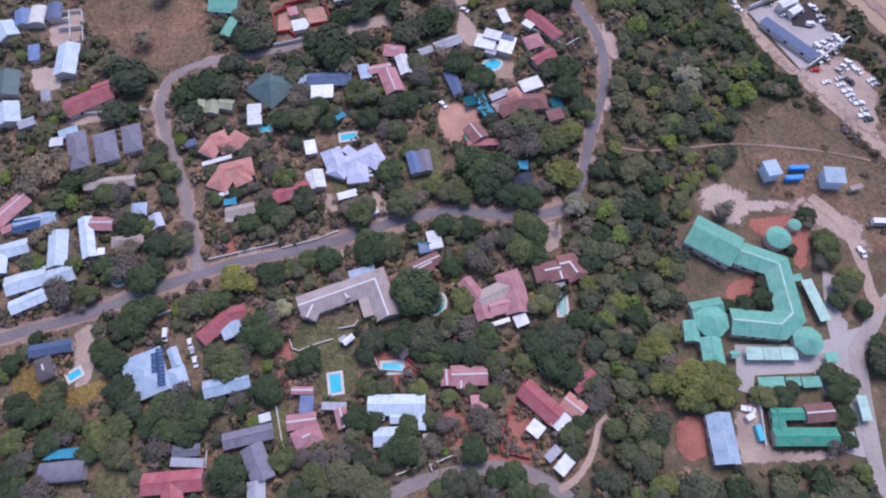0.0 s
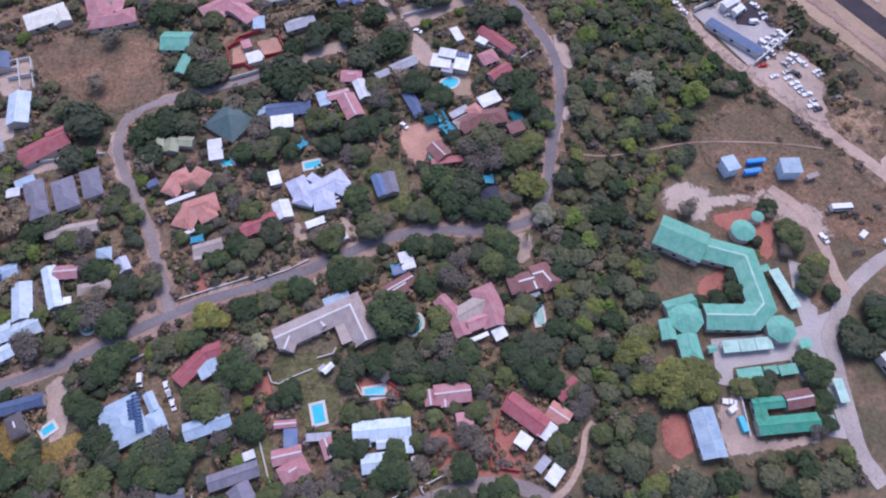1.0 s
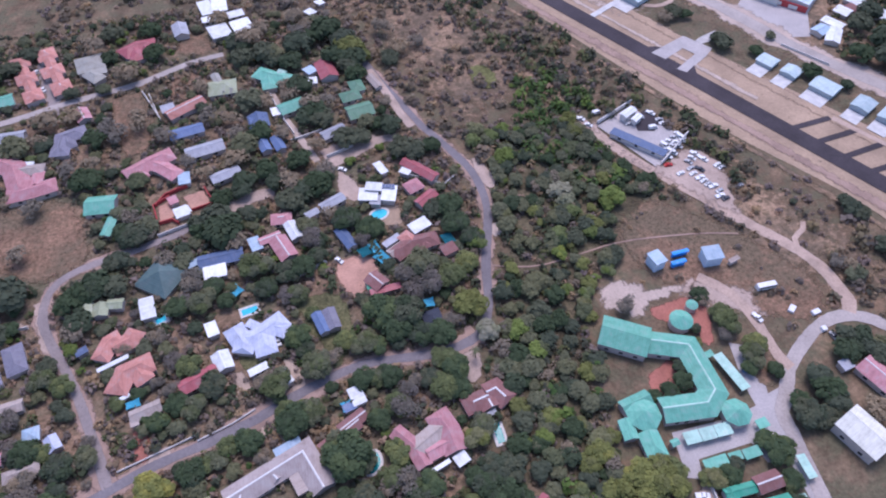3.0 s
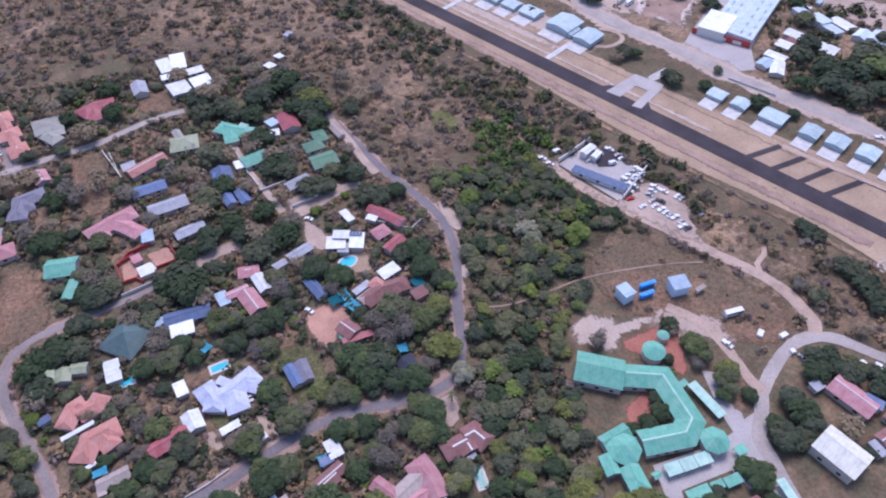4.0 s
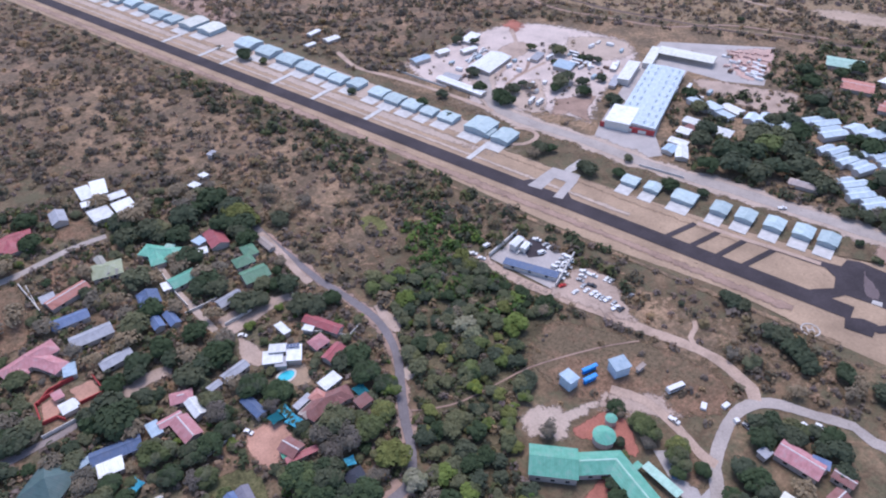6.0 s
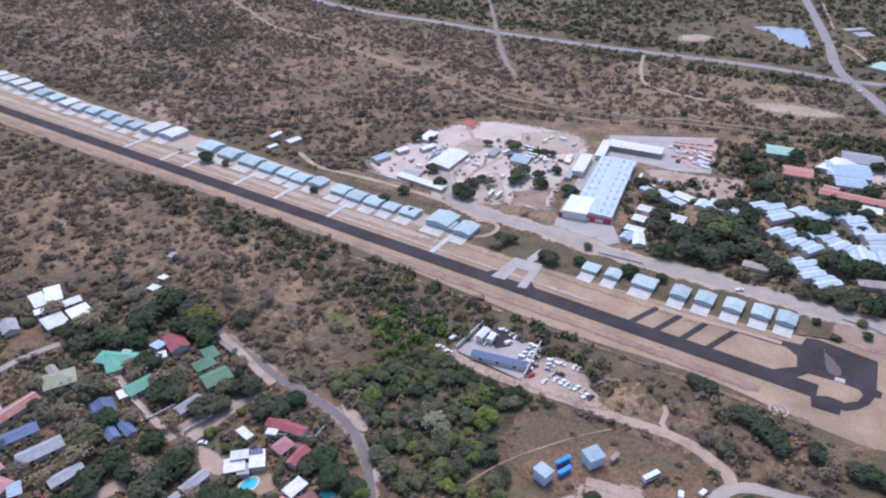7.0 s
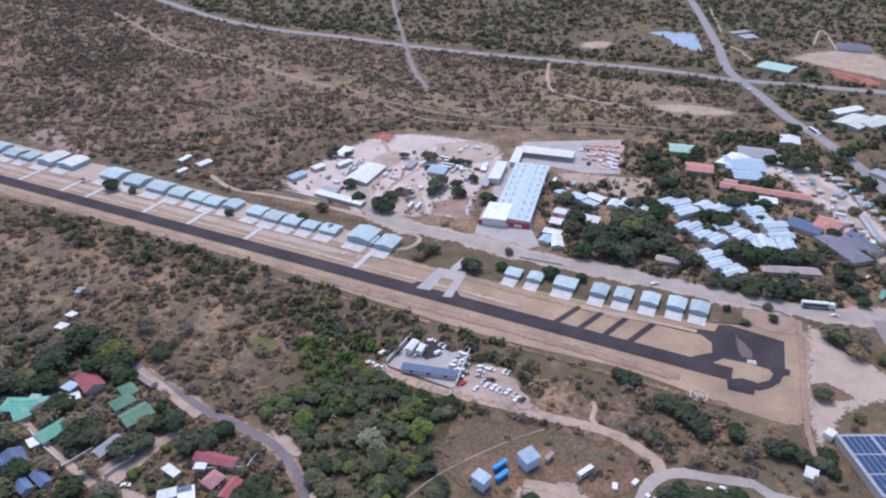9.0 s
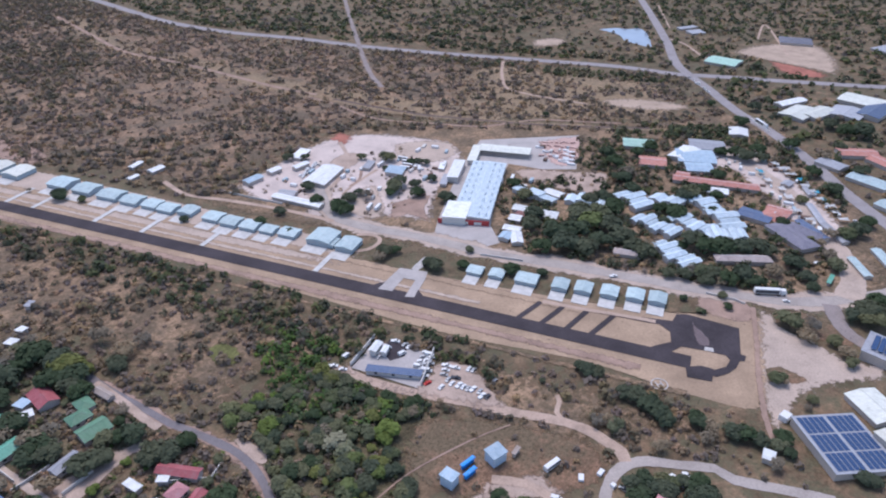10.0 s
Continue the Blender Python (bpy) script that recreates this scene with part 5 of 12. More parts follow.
# roads and tracks
strip("road", [(-170.4, 64.7), (-160.4, 68.7), (-150.2, 72.8), (-138.0, 76.9), (-125.4, 80.7), (-114.8, 85.4), (-98.6, 92.5), (-87.4, 97.1), (-72.2, 102.6), (-54.5, 106.5), (-38.6, 111.2), (-26.6, 116.0), (-14.4, 120.1), (0.1, 123.3), (12.6, 122.7), (25.1, 121.6), (35.5, 122.4), (44.1, 125.6), (49.2, 132.2), (52.6, 142.3), (54.7, 152.7), (57.9, 163.4), (61.6, 174.6), (64.5, 186.2), (65.1, 198.1), (63.2, 210.5), (59.4, 220.2), (54.0, 232.6), (48.2, 243.9), (42.9, 259.7), (37.1, 275.5), (32.3, 290.5), (28.8, 302.4), (24.8, 310.3)], 3.9, STREET_TAR, "narrow grey tar street winding through the suburb", "road")
strip("road", [(-87.3, 98.5), (-91.4, 111.9), (-95.5, 123.6), (-100.8, 138.3), (-107.1, 151.2), (-111.5, 160.5), (-114.9, 170.1), (-114.7, 180.1), (-110.8, 187.5), (-103.4, 192.0), (-92.1, 195.1), (-82.9, 196.8), (-75.0, 199.3), (-64.7, 201.8), (-55.4, 207.3), (-44.5, 212.3), (-32.3, 214.9), (-24.7, 217.8)], 3.7, TAR, "grey tar side street between gardens", "road")
strip("road", [(-171.9, 284.8), (-157.6, 290.0), (-142.6, 293.2), (-122.3, 299.7), (-106.4, 303.1), (-84.5, 307.8), (-70.6, 314.3), (-56.3, 320.1), (-41.5, 323.1)], 4.5, DUST_ROAD, "dusty street with kerbside trees", "road")
strip("road", [(-24.8, 19.4), (-16.4, 23.5), (-11.3, 26.5), (-1.0, 29.9), (9.5, 32.2), (20.1, 32.3), (28.7, 29.7), (34.6, 26.3), (38.7, 23.2)], 4.6, TAR, "curving tar street", "road")
strip("road", [(35.4, 26.0), (40.5, 29.0), (44.7, 34.1), (47.3, 39.3), (49.3, 45.4), (52.5, 48.5)], 2.2, DIRT_ROAD, "sandy footpath", "road")
strip("road", [(137.8, 21.7), (134.9, 29.9), (134.5, 38.3), (136.0, 50.7), (137.1, 63.7), (137.8, 71.5), (142.1, 75.7), (149.4, 86.0), (161.8, 94.9), (171.8, 99.9), (181.1, 101.1), (189.5, 98.1), (195.4, 92.4), (200.6, 86.2), (209.7, 76.4), (210.6, 68.1), (222.6, 50.8), (231.4, 37.2)], 5.4, DUST_ROAD, "dusty tar road past the school", "road")
strip("road", [(135.8, 130.9), (144.7, 120.5), (147.3, 109.4), (148.2, 99.4), (148.1, 91.6), (150.2, 85.7)], 4.5, DIRT_ROAD, "sandy lane to the school", "road")
strip("road", [(123.2, 229.1), (129.6, 214.3), (137.8, 198.2), (148.7, 182.3), (160.2, 166.0), (167.8, 153.6), (175.3, 143.3), (182.3, 132.9), (186.3, 123.4), (187.3, 115.0), (187.4, 106.7), (184.4, 102.1)], 6.0, DIRT_ROAD, "pink dirt track from the vehicle depot", "road")
strip("road", [(182.3, 132.9), (184.1, 139.5), (190.0, 143.0), (192.4, 146.9)], 2.5, DIRT_ROAD, "dirt spur", "road")
strip("road", [(222.7, 411.2), (215.1, 390.8), (209.0, 373.3), (208.5, 354.4), (217.9, 331.4), (230.5, 311.0), (241.5, 289.6), (252.9, 264.6), (265.6, 242.7), (281.1, 219.7), (294.6, 196.2), (306.5, 176.8), (319.1, 155.0), (331.3, 137.4), (343.2, 120.3), (356.2, 107.4), (376.0, 94.4), (406.5, 79.3)], 9.0, DUST_ROAD, "wide dusty main street", "road")
strip("road", [(363.1, 98.1), (346.9, 85.0), (341.2, 71.3), (342.4, 53.1)], 9.0, TAR, "side street at the bend", "road")
strip("road", [(376.0, 94.4), (396.3, 99.9), (412.9, 110.1), (428.1, 123.5), (449.6, 144.0), (465.1, 163.0), (488.2, 191.1), (497.6, 209.4), (507.6, 228.9)], 15.0, PALE_SOIL, "dusty market street", "road")
strip("road", [(213.4, 1911.6), (242.2, 1604.2), (274.0, 1404.5), (305.5, 1238.9), (322.1, 1115.5), (339.8, 1004.8), (376.9, 901.5), (430.2, 814.3), (467.9, 738.9), (506.4, 672.4), (558.5, 596.5), (601.4, 535.9), (649.0, 466.6), (677.1, 403.6), (695.5, 380.2), (713.7, 357.1), (747.4, 311.0), (805.2, 238.0), (850.7, 183.4)], 14.0, HIGHWAY_TAR, "straight grey highway through the bush", "road", wobble=0.0)
strip("road", [(1149.0, 827.4), (990.4, 680.0), (871.4, 569.4), (788.3, 494.0), (717.5, 434.2), (688.1, 400.1), (659.6, 358.0), (617.8, 302.0), (595.7, 261.8), (569.9, 223.0), (541.8, 186.4), (512.5, 152.5), (476.8, 101.7)], 12.0, HIGHWAY_TAR, "grey trunk road crossing the highway", "road", wobble=0.0)
strip("road", [(678.8, 1096.1), (618.0, 983.8), (546.5, 858.6), (490.4, 757.3), (456.4, 696.8), (417.6, 622.8), (397.9, 573.8)], 6.0, TAR, "grey railway cutting", "road")
strip("road", [(565.7, 565.3), (529.9, 530.4), (503.2, 499.5), (495.7, 481.0), (504.4, 445.7), (522.0, 402.3)], 4.0, DIRT_ROAD, "pale sand path", "road")
strip("road", [(333.3, 596.0), (343.5, 549.6), (363.0, 502.2), (388.1, 465.6), (411.3, 436.7), (437.0, 404.0), (465.5, 375.0), (494.0, 340.3), (522.8, 312.9)], 7.0, TAN_BUSH, "tan strip along the railway line", "road")
strip("road", [(323.0, 595.2), (331.6, 561.5), (334.8, 517.4), (346.3, 488.4), (363.6, 468.5), (400.5, 424.9), (451.4, 403.6), (486.9, 366.6), (504.4, 348.3)], 3.0, VERGE, "sandy track beside the railway", "road")
strip("road", [(282.7, 473.6), (275.6, 453.9), (266.6, 434.3), (253.8, 419.5), (241.9, 410.6), (230.6, 402.1)], 3.5, PINK_SOIL, "reddish ruts from the soil heap", "road")
strip("railway", [(338.9, 573.1), (354.3, 536.4), (366.7, 507.2), (382.8, 475.8), (411.3, 436.7), (442.8, 395.5), (477.8, 359.2), (513.5, 324.2)], 3.6, RAIL_BED, "dark rails of a railway line", "railway", wobble=0.0)
strip("road", [(227.0, 1143.7), (232.5, 999.9), (238.7, 885.7), (262.6, 820.8), (283.1, 756.2), (300.2, 692.6), (314.1, 642.9), (333.3, 596.0)], 5.5, VERGE, "cleared tan firebreak", "road")
strip("road", [(250.7, 1013.2), (260.0, 888.6), (280.3, 831.7), (312.5, 761.4), (328.7, 696.1), (341.6, 632.7), (332.4, 552.4)], 3.5, BUSH_PINK, "cleared tan firebreak", "road")
strip("road", [(189.9, 745.3), (197.3, 692.3), (210.3, 638.5), (231.8, 610.6), (257.8, 593.2)], 2.5, BUSH_PINK, "game path through the scrub", "road")
strip("road", [(138.6, 491.1), (143.0, 458.9), (161.1, 432.2), (178.2, 405.5), (193.5, 377.4), (203.2, 356.7)], 4.0, DIRT_ROAD, "dirt service road behind the hangars", "road")
strip("road", [(191.6, 315.3), (200.0, 311.2), (210.0, 313.5), (214.0, 319.6), (210.6, 326.7), (204.7, 331.1)], 3.2, DIRT_ROAD, "sandy loop beside the hangars", "road")
strip("road", [(803.6, 500.2), (797.7, 475.3), (770.9, 438.2), (752.4, 411.7)], 4.0, DIRT_ROAD, "sandy side road", "road")
strip("road", [(973.9, 636.1), (912.0, 583.2), (857.5, 536.7)], 2.5, DIRT_ROAD, "sandy path", "road")
strip("road", [(843.5, 362.1), (976.5, 461.0), (891.9, 427.7)], 3.0, DIRT_ROAD, "sandy path", "road")
strip("road", [(58.3, 155.3), (67.8, 152.3), (78.6, 150.8), (94.1, 152.5), (112.0, 154.5), (133.5, 152.9), (150.4, 150.4), (162.6, 147.2)], 0.8, VERGE, "footpath through the scrub", "road")

# the airstrip
strip("mown_streak", [(238.2, 133.6), (149.2, 294.5), (60.2, 455.5), (-28.9, 616.4), (-117.9, 777.3), (-206.9, 938.3), (-296.0, 1099.2)], 7, VERGE, "pinkish worn streak in the dry grass", "ground", wobble=0.12, step=14.0, clear=0.5, fray=0.8)
strip("mown_streak", [(239.5, 108.6), (148.6, 272.8), (57.8, 437.0), (-33.1, 601.2), (-123.9, 765.4), (-214.8, 929.7), (-305.6, 1093.9)], 5, BUSH_PINK, "browner streak in the dry grass", "ground", wobble=0.12, step=14.0, clear=0.5, fray=0.8)
strip("mown_streak", [(214.7, 223.6), (133.0, 371.4), (51.2, 519.2), (-30.6, 667.0), (-112.3, 814.8), (-194.1, 962.5), (-275.8, 1110.3)], 4, PALE_SOIL, "pale worn streak in the dry grass", "ground", wobble=0.12, step=14.0, clear=0.5, fray=0.8)
strip("mown_streak", [(254.2, 181.1), (167.9, 337.1), (81.6, 493.1), (-4.7, 649.1), (-91.0, 805.1), (-177.3, 961.1), (-263.6, 1117.1)], 8, DRY_GRASS, "tawny streak of taller grass", "ground", wobble=0.12, step=14.0, clear=0.5, fray=0.7)
strip("runway", [(-284.6, 1105.5), (-139.4, 843.0), (5.8, 580.5), (151.1, 318.0), (260.5, 120.2)], 10.0, TAR_DARK, "long straight strip of dark tar", "runway", wobble=0.0, step=40.0)
slab("runway_mark", [(102.5, 396.3), (102.9, 395.5), (111.0, 399.9), (110.5, 400.7)], TAR, "pale cross mark on the runway")
slab("runway_mark", [(189.6, 238.8), (190.1, 238.0), (198.1, 242.4), (197.7, 243.2)], TAR, "pale cross mark on the runway")
slab("apron", [(248.0, 141.9), (258.3, 139.1), (266.7, 135.7), (273.7, 140.9), (275.1, 149.2), (272.8, 158.3), (282.7, 145.5), (289.6, 147.7), (293.8, 144.1), (304.2, 119.3), (285.1, 107.6), (285.9, 105.2), (281.8, 103.6), (279.9, 105.2), (273.9, 103.6), (267.0, 104.0), (260.6, 106.2), (259.5, 109.2), (263.7, 109.9), (270.9, 107.2), (277.0, 108.7), (278.5, 112.0), (274.7, 119.7), (267.7, 130.1), (261.1, 131.0), (254.1, 131.2), (250.1, 136.7)], TAR_DARK, "dark tar apron at the end of the runway")
slab("turning_pad", [(255.6, 119.9), (262.1, 115.6), (264.7, 110.2), (256.0, 105.8), (249.7, 115.2)], TAR_DARK, "dark tar turning pad")
patch("apron_patch", [(293.2, 141.3), (288.5, 134.9), (284.9, 125.4), (279.0, 120.8), (275.1, 125.1), (281.4, 132.0)], FADED_TAR, "faded grey patch on the apron")
slab("apron_pad", [(276.4, 122.3), (278.9, 119.1), (276.3, 117.2), (273.7, 121.0)], M_CONC, "pale concrete pad")
strip("taxiway", [(261.0, 172.7), (266.5, 164.2), (273.2, 152.8), (279.6, 144.5)], 2.6, TAR_DARK, "tar edge before the hangars", "taxiway", wobble=0.0)
strip("taxiway", [(215.7, 199.9), (228.4, 201.3), (241.6, 202.7)], 3.0, TAR_DARK, "narrow tar taxiway to the hangars", "taxiway", wobble=0.0)
strip("taxiway", [(220.5, 188.3), (233.9, 190.0), (248.0, 191.8)], 3.0, TAR_DARK, "narrow tar taxiway to the hangars", "taxiway", wobble=0.0)
strip("taxiway", [(225.4, 176.1), (240.0, 178.4), (255.4, 180.8)], 3.0, TAR_DARK, "narrow tar taxiway to the hangars", "taxiway", wobble=0.0)
strip("taxiway", [(232.6, 165.3), (248.2, 167.1), (264.8, 169.0)], 3.0, TAR_DARK, "narrow tar taxiway to the hangars", "taxiway", wobble=0.0)
strip("path", [(242.7, 202.5), (249.1, 191.6), (257.4, 178.5), (265.9, 166.1), (275.3, 151.0)], 3.2, DIRT_ROAD, "strip before the hangars", "road")
slab("parking_loop", [(179.1, 271.3), (202.4, 280.9), (212.5, 266.9), (205.9, 261.3), (190.1, 251.2), (186.3, 255.1), (201.2, 264.4), (197.3, 270.7), (184.2, 264.1)], PAVING, "pale concrete parking loop")
slab("taxiway", [(174.9, 277.1), (183.8, 275.7), (186.7, 274.1), (178.8, 270.9)], TAR_DARK, "dark tar fillet")
slab("taxiway", [(190.1, 251.2), (196.7, 256.0), (195.4, 251.9), (193.1, 242.3)], TAR_DARK, "dark tar fillet")
slab("path", [(206.9, 275.6), (212.5, 278.4), (222.0, 281.5), (220.2, 277.0), (213.3, 272.7), (208.3, 271.9)], M_CONC, "pale concrete path")

ring = bmesh.new()
for k in range(40):
    a, b = 2 * math.pi * k / 40, 2 * math.pi * (k + 1) / 40
    ring.faces.new([ring.verts.new((r * math.cos(c), r * math.sin(c), 0.0)) for r, c in ((3.5, a), (4.1, a), (4.1, b), (3.5, b))])
for u0, u1, v0, v1 in ((-1.5, -1.0, -2, 2), (1.0, 1.5, -2, 2), (-0.99, 0.99, -0.3, 0.3)):
    ring.faces.new([ring.verts.new((u, v, 0.0)) for u, v in ((u0, v0), (u1, v0), (u1, v1), (u0, v1))])
pad = tagged(new("landing_mark", mesh_of(ring, "landing_mark", M_CONC)), "faded white circle with a letter H on dry grass", "landing mark", kind="structure")
pad.matrix_basis = pose(235.2, 120.7, next_layer(), 0, 0, -26)


# hangars along the airstrip
def hangar(x, y, rot, deep, wide, eave, mat, apron):
    """A sheet-metal hangar, its ridge across the runway, sliding doors to the runway side and a concrete pad before them."""
    h = house(x, y, rot, "hangar with pale sliding doors and " + ("an ivory" if mat == "I" else "a pale blue") + " metal roof", "hangar", "hangars by the runway", "hangar")
    wing(h, x, y, rot, deep, wide, eave, 0.085 * wide, "gable", mat, M_SHEET, cap=False)
    flip = -1 if deep >= wide else 1
    for k in (-0.23, 0.23):
        bm = bmesh.new()
        box(bm, -deep / 2 + 0.3, -deep / 2 + 0.42, k * wide - 0.21 * wide, k * wide + 0.21 * wide, 0.05, eave - 0.4)
        part("sliding_door", bm, M_DOOR, h)
    if apron:
        c = Vector((x, y, 0))
        q = [(pose(x, y, 0, 0, 0, rot) @ Vector(v)).to_tuple()[:2] for v in ((-deep / 2, -wide * 0.45, 0), (-deep / 2, wide * 0.45, 0), (-deep / 2 - apron, wide * 0.45, 0), (-deep / 2 - apron, -wide * 0.45, 0))]
        slab("hangar_pad", q, M_PADS, "pale concrete pad before a hangar")


M_PADS = plain("pale_concrete", (0.60, 0.585, 0.57), 0.9, vary=0.15, scale=0.3)
hangar(79.5, 532.1, 29.0, 16, 18, 3.24, "X", 9)
hangar(90.2, 510.6, 29.0, 15, 17, 3.024, "X", 9)
hangar(100.9, 489.1, 29.0, 14, 18, 3.024, "X", 9)
hangar(109.8, 471.1, 29.0, 13, 15, 2.88, "X", 9)
hangar(118.2, 455.8, 29.0, 12, 13, 2.736, "X", 9)
hangar(124.4, 442.7, 29.0, 12, 13, 2.736, "X", 9)
hangar(133.4, 430.5, 29.0, 12, 12, 2.736, "X", 9)
hangar(143.2, 410.8, 29.0, 12, 13, 2.736, "X", 9)
hangar(149.5, 397.2, 29.0, 12, 13, 2.736, "X", 9)
hangar(156.8, 384.0, 29.0, 12, 12.5, 2.736, "X", 9)
hangar(163.6, 371.8, 29.0, 10, 11, 2.304, "X", 9)
hangar(171.7, 359.1, 29.0, 11, 13, 2.52, "X", 9)
hangar(185.1, 339.1, 29.0, 17, 17, 3.6, "X", 9)
hangar(192.5, 321.5, 29.0, 15, 13, 3.24, "X", 9)
hangar(234.1, 248.5, 29.0, 9, 9.5, 2.304, "X", 9)
hangar(241.2, 237.6, 29.0, 9, 9, 2.304, "X", 9)
hangar(250.8, 222.3, 29.0, 11, 13, 2.736, "X", 9)
hangar(261.2, 205.8, 29.0, 11, 9.5, 2.736, "X", 9)
hangar(268.8, 195.1, 29.0, 11, 10, 2.736, "X", 9)
hangar(277.1, 183.2, 29.0, 11, 10, 2.736, "X", 9)
hangar(285.6, 171.9, 29.0, 11, 10, 2.736, "X", 9)
hangar(292.3, 161.9, 29.0, 11, 10, 2.736, "X", 9)
hangar(-70.5, 821.7, 29.0, 16, 16, 3.24, "I", 9)
hangar(-61.7, 803.7, 29.0, 16, 16, 3.24, "I", 9)
hangar(-51.9, 784.0, 29.0, 16, 16, 3.24, "I", 9)
hangar(-42.0, 762.0, 29.0, 17, 17, 3.24, "I", 9)
hangar(-31.7, 739.2, 29.0, 14, 15, 2.88, "X", 9)
hangar(-22.8, 719.0, 29.0, 14, 14, 2.88, "X", 9)
hangar(-12.9, 697.0, 29.0, 15, 15, 3.24, "I", 9)
hangar(-4.1, 679.0, 29.0, 13, 14, 2.88, "I", 9)
hangar(6.8, 663.4, 29.0, 13, 14, 2.88, "X", 9)
hangar(17.0, 645.0, 29.0, 13, 14, 2.88, "X", 9)
hangar(25.0, 624.3, 29.0, 14, 15, 2.88, "X", 9)
hangar(33.3, 609.4, 29.0, 13, 13, 2.736, "X", 9)
hangar(47.4, 592.1, 29.0, 20, 17, 3.96, "I", 9)
hangar(58.5, 574.2, 29.0, 18, 17, 3.6, "I", 9)
hangar(-90.8, 858.5, 29.0, 15, 16, 3.024, "I", 0)
hangar(-101.5, 877.7, 29.0, 15, 16, 3.024, "I", 0)
hangar(-114.1, 902.7, 29.0, 15, 16, 3.024, "I", 0)
hangar(-126.3, 924.6, 29.0, 15, 16, 3.024, "I", 0)
h = house(186.7, 329.5, 29, "lean-to store between two hangars under a pale blue roof", "store", "hangars by the runway", "store")
wing(h, 186.7, 329.5, 29.0, 10.0, 4.0, 2.6, 0.4, "shed", "X", M_SHEET)
slab("taxi_path", [(39.2, 530.4), (40.9, 527.4), (61.9, 539.0), (60.2, 542.0)], M_PADS, "pale concrete taxi path")
slab("taxi_path", [(51.3, 508.5), (53.0, 505.5), (74.0, 517.1), (72.3, 520.2)], M_PADS, "pale concrete taxi path")
slab("taxi_path", [(78.0, 460.4), (79.7, 457.4), (100.7, 469.0), (99.0, 472.0)], M_PADS, "pale concrete taxi path")
slab("taxi_path", [(97.3, 425.4), (99.0, 422.4), (120.0, 434.0), (118.3, 437.0)], M_PADS, "pale concrete taxi path")
slab("taxi_path", [(120.6, 383.4), (122.3, 380.4), (143.3, 392.0), (141.6, 395.0)], M_PADS, "pale concrete taxi path")
slab("taxi_path", [(17.5, 569.8), (19.2, 566.7), (40.2, 578.4), (38.5, 581.4)], M_PADS, "pale concrete taxi path")
slab("taxi_path", [(160.3, 311.7), (162.0, 308.6), (183.0, 320.2), (181.3, 323.3)], M_PADS, "pale concrete taxi path")

def lodge(x0, y0, x1, y1, n, L, mat):
    """A lodge of short gabled bays stepping along a line, every other bay a little higher and deeper."""
    d = Vector((x1 - x0, y1 - y0, 0))
    turn = math.degrees(math.atan2(d.y, d.x)) + 90
    h = house((x0 + x1) / 2, (y0 + y1) / 2, round(turn), "lodge of stepped bays under pale cyan metal gables among trees", "lodge", "lodges among the trees", "lodge")
    w = d.length / max(n - 1, 1)
    for k in range(n):
        shift = 0.14 * L * ((k * 5) % 3 - 1)
        u = Vector((-d.y, d.x, 0)).normalized() * shift
        c = Vector((x0, y0, 0)) + d * (k / max(n - 1, 1)) + u
        deep = L * (1.22 if k % 2 else 1.02)
        if w * 1.1 < deep:
            wing(h, c.x, c.y, turn, deep, w * 1.1, 3.0 + 0.7 * (k % 2), 0.14 * w + 0.3, "gable", mat, M_PALE)
        else:
            wing(h, c.x, c.y, turn, deep, w * 1.1, 3.0 + 0.7 * (k % 2), 0.6, "shed", mat, M_PALE)


# warehouse and shops beyond the airstrip
h = house(302.3, 323.3, -141, "large warehouse with white and pale ribbed roofs and a red front", "warehouse", "commercial buildings", "warehouse")
wing(h, 308.2, 324.4, -141.5, 93.8, 26.1, 5.0, 0.6, "gable", "J", M_PALE)
wing(h, 317.0, 361.8, -141.5, 33.3, 9.0, 4.6, 0.4, "shed", "W", M_PALE)
wing(h, 271.7, 308.8, -141.5, 24.4, 16.5, 5.55, 0.3, "shed", "W", M_PALE)
wing(h, 349.7, 376.7, -141.4, 33.4, 7.3, 4.0, 0.3, "shed", "I", M_PALE)
wing(h, 373.4, 365.8, -53.1, 41.9, 14.4, 4.4, 0.9, "gable", "I", "open", cap=False)
for row in (0.12, 0.31, 0.69, 0.88):
    for step in range(9):
        roof_light(h, 353.0 + -16.27 * row + -73.37 * (0.06 + 0.11 * step), 343.4 + 20.43 * row + -58.41 * (0.06 + 0.11 * step), -231.5, 5.05 + 1.2 * min(row, 1 - row))
front = thing("shop_front", 267.5, 297.3, -47.8, "red painted shop front of the warehouse with pale posters", "shop front")
bm = bmesh.new()
box(bm, -17.2, 17.2, -0.25, 0.25, 0, 3.6)
part("panel", bm, M_WALL_RED, front)
for k in (-0.3, 0.02, 0.28):
    bm = bmesh.new()
    box(bm, k * 34.4 - 2.5, k * 34.4 + 2.5, -0.33, -0.26, 0.4, 2.6)
    part("poster", bm, M_PALE, front, "pale poster")
h = house(234.7, 420.6, 32, "small house under a white metal gable roof", "building", "commercial buildings", "building")
wing(h, 234.7, 420.6, 31.6, 33.8, 18.5, 2.8, 1.39, "gable", "W")
h = house(198.4, 395.9, 116, "house with wings under light grey and white roofs", "building", "commercial buildings", "building")
wing(h, 199.3, 411.5, -55.5, 13.3, 8.0, 2.2, 1.01, "gable", "M")
wing(h, 198.4, 395.9, 115.7, 40.7, 7.2, 2.5, 0.91, "gable", "W")
h = house(190.0, 447.7, 14, "small house under a pale blue metal gable roof", "building", "commercial buildings", "building")
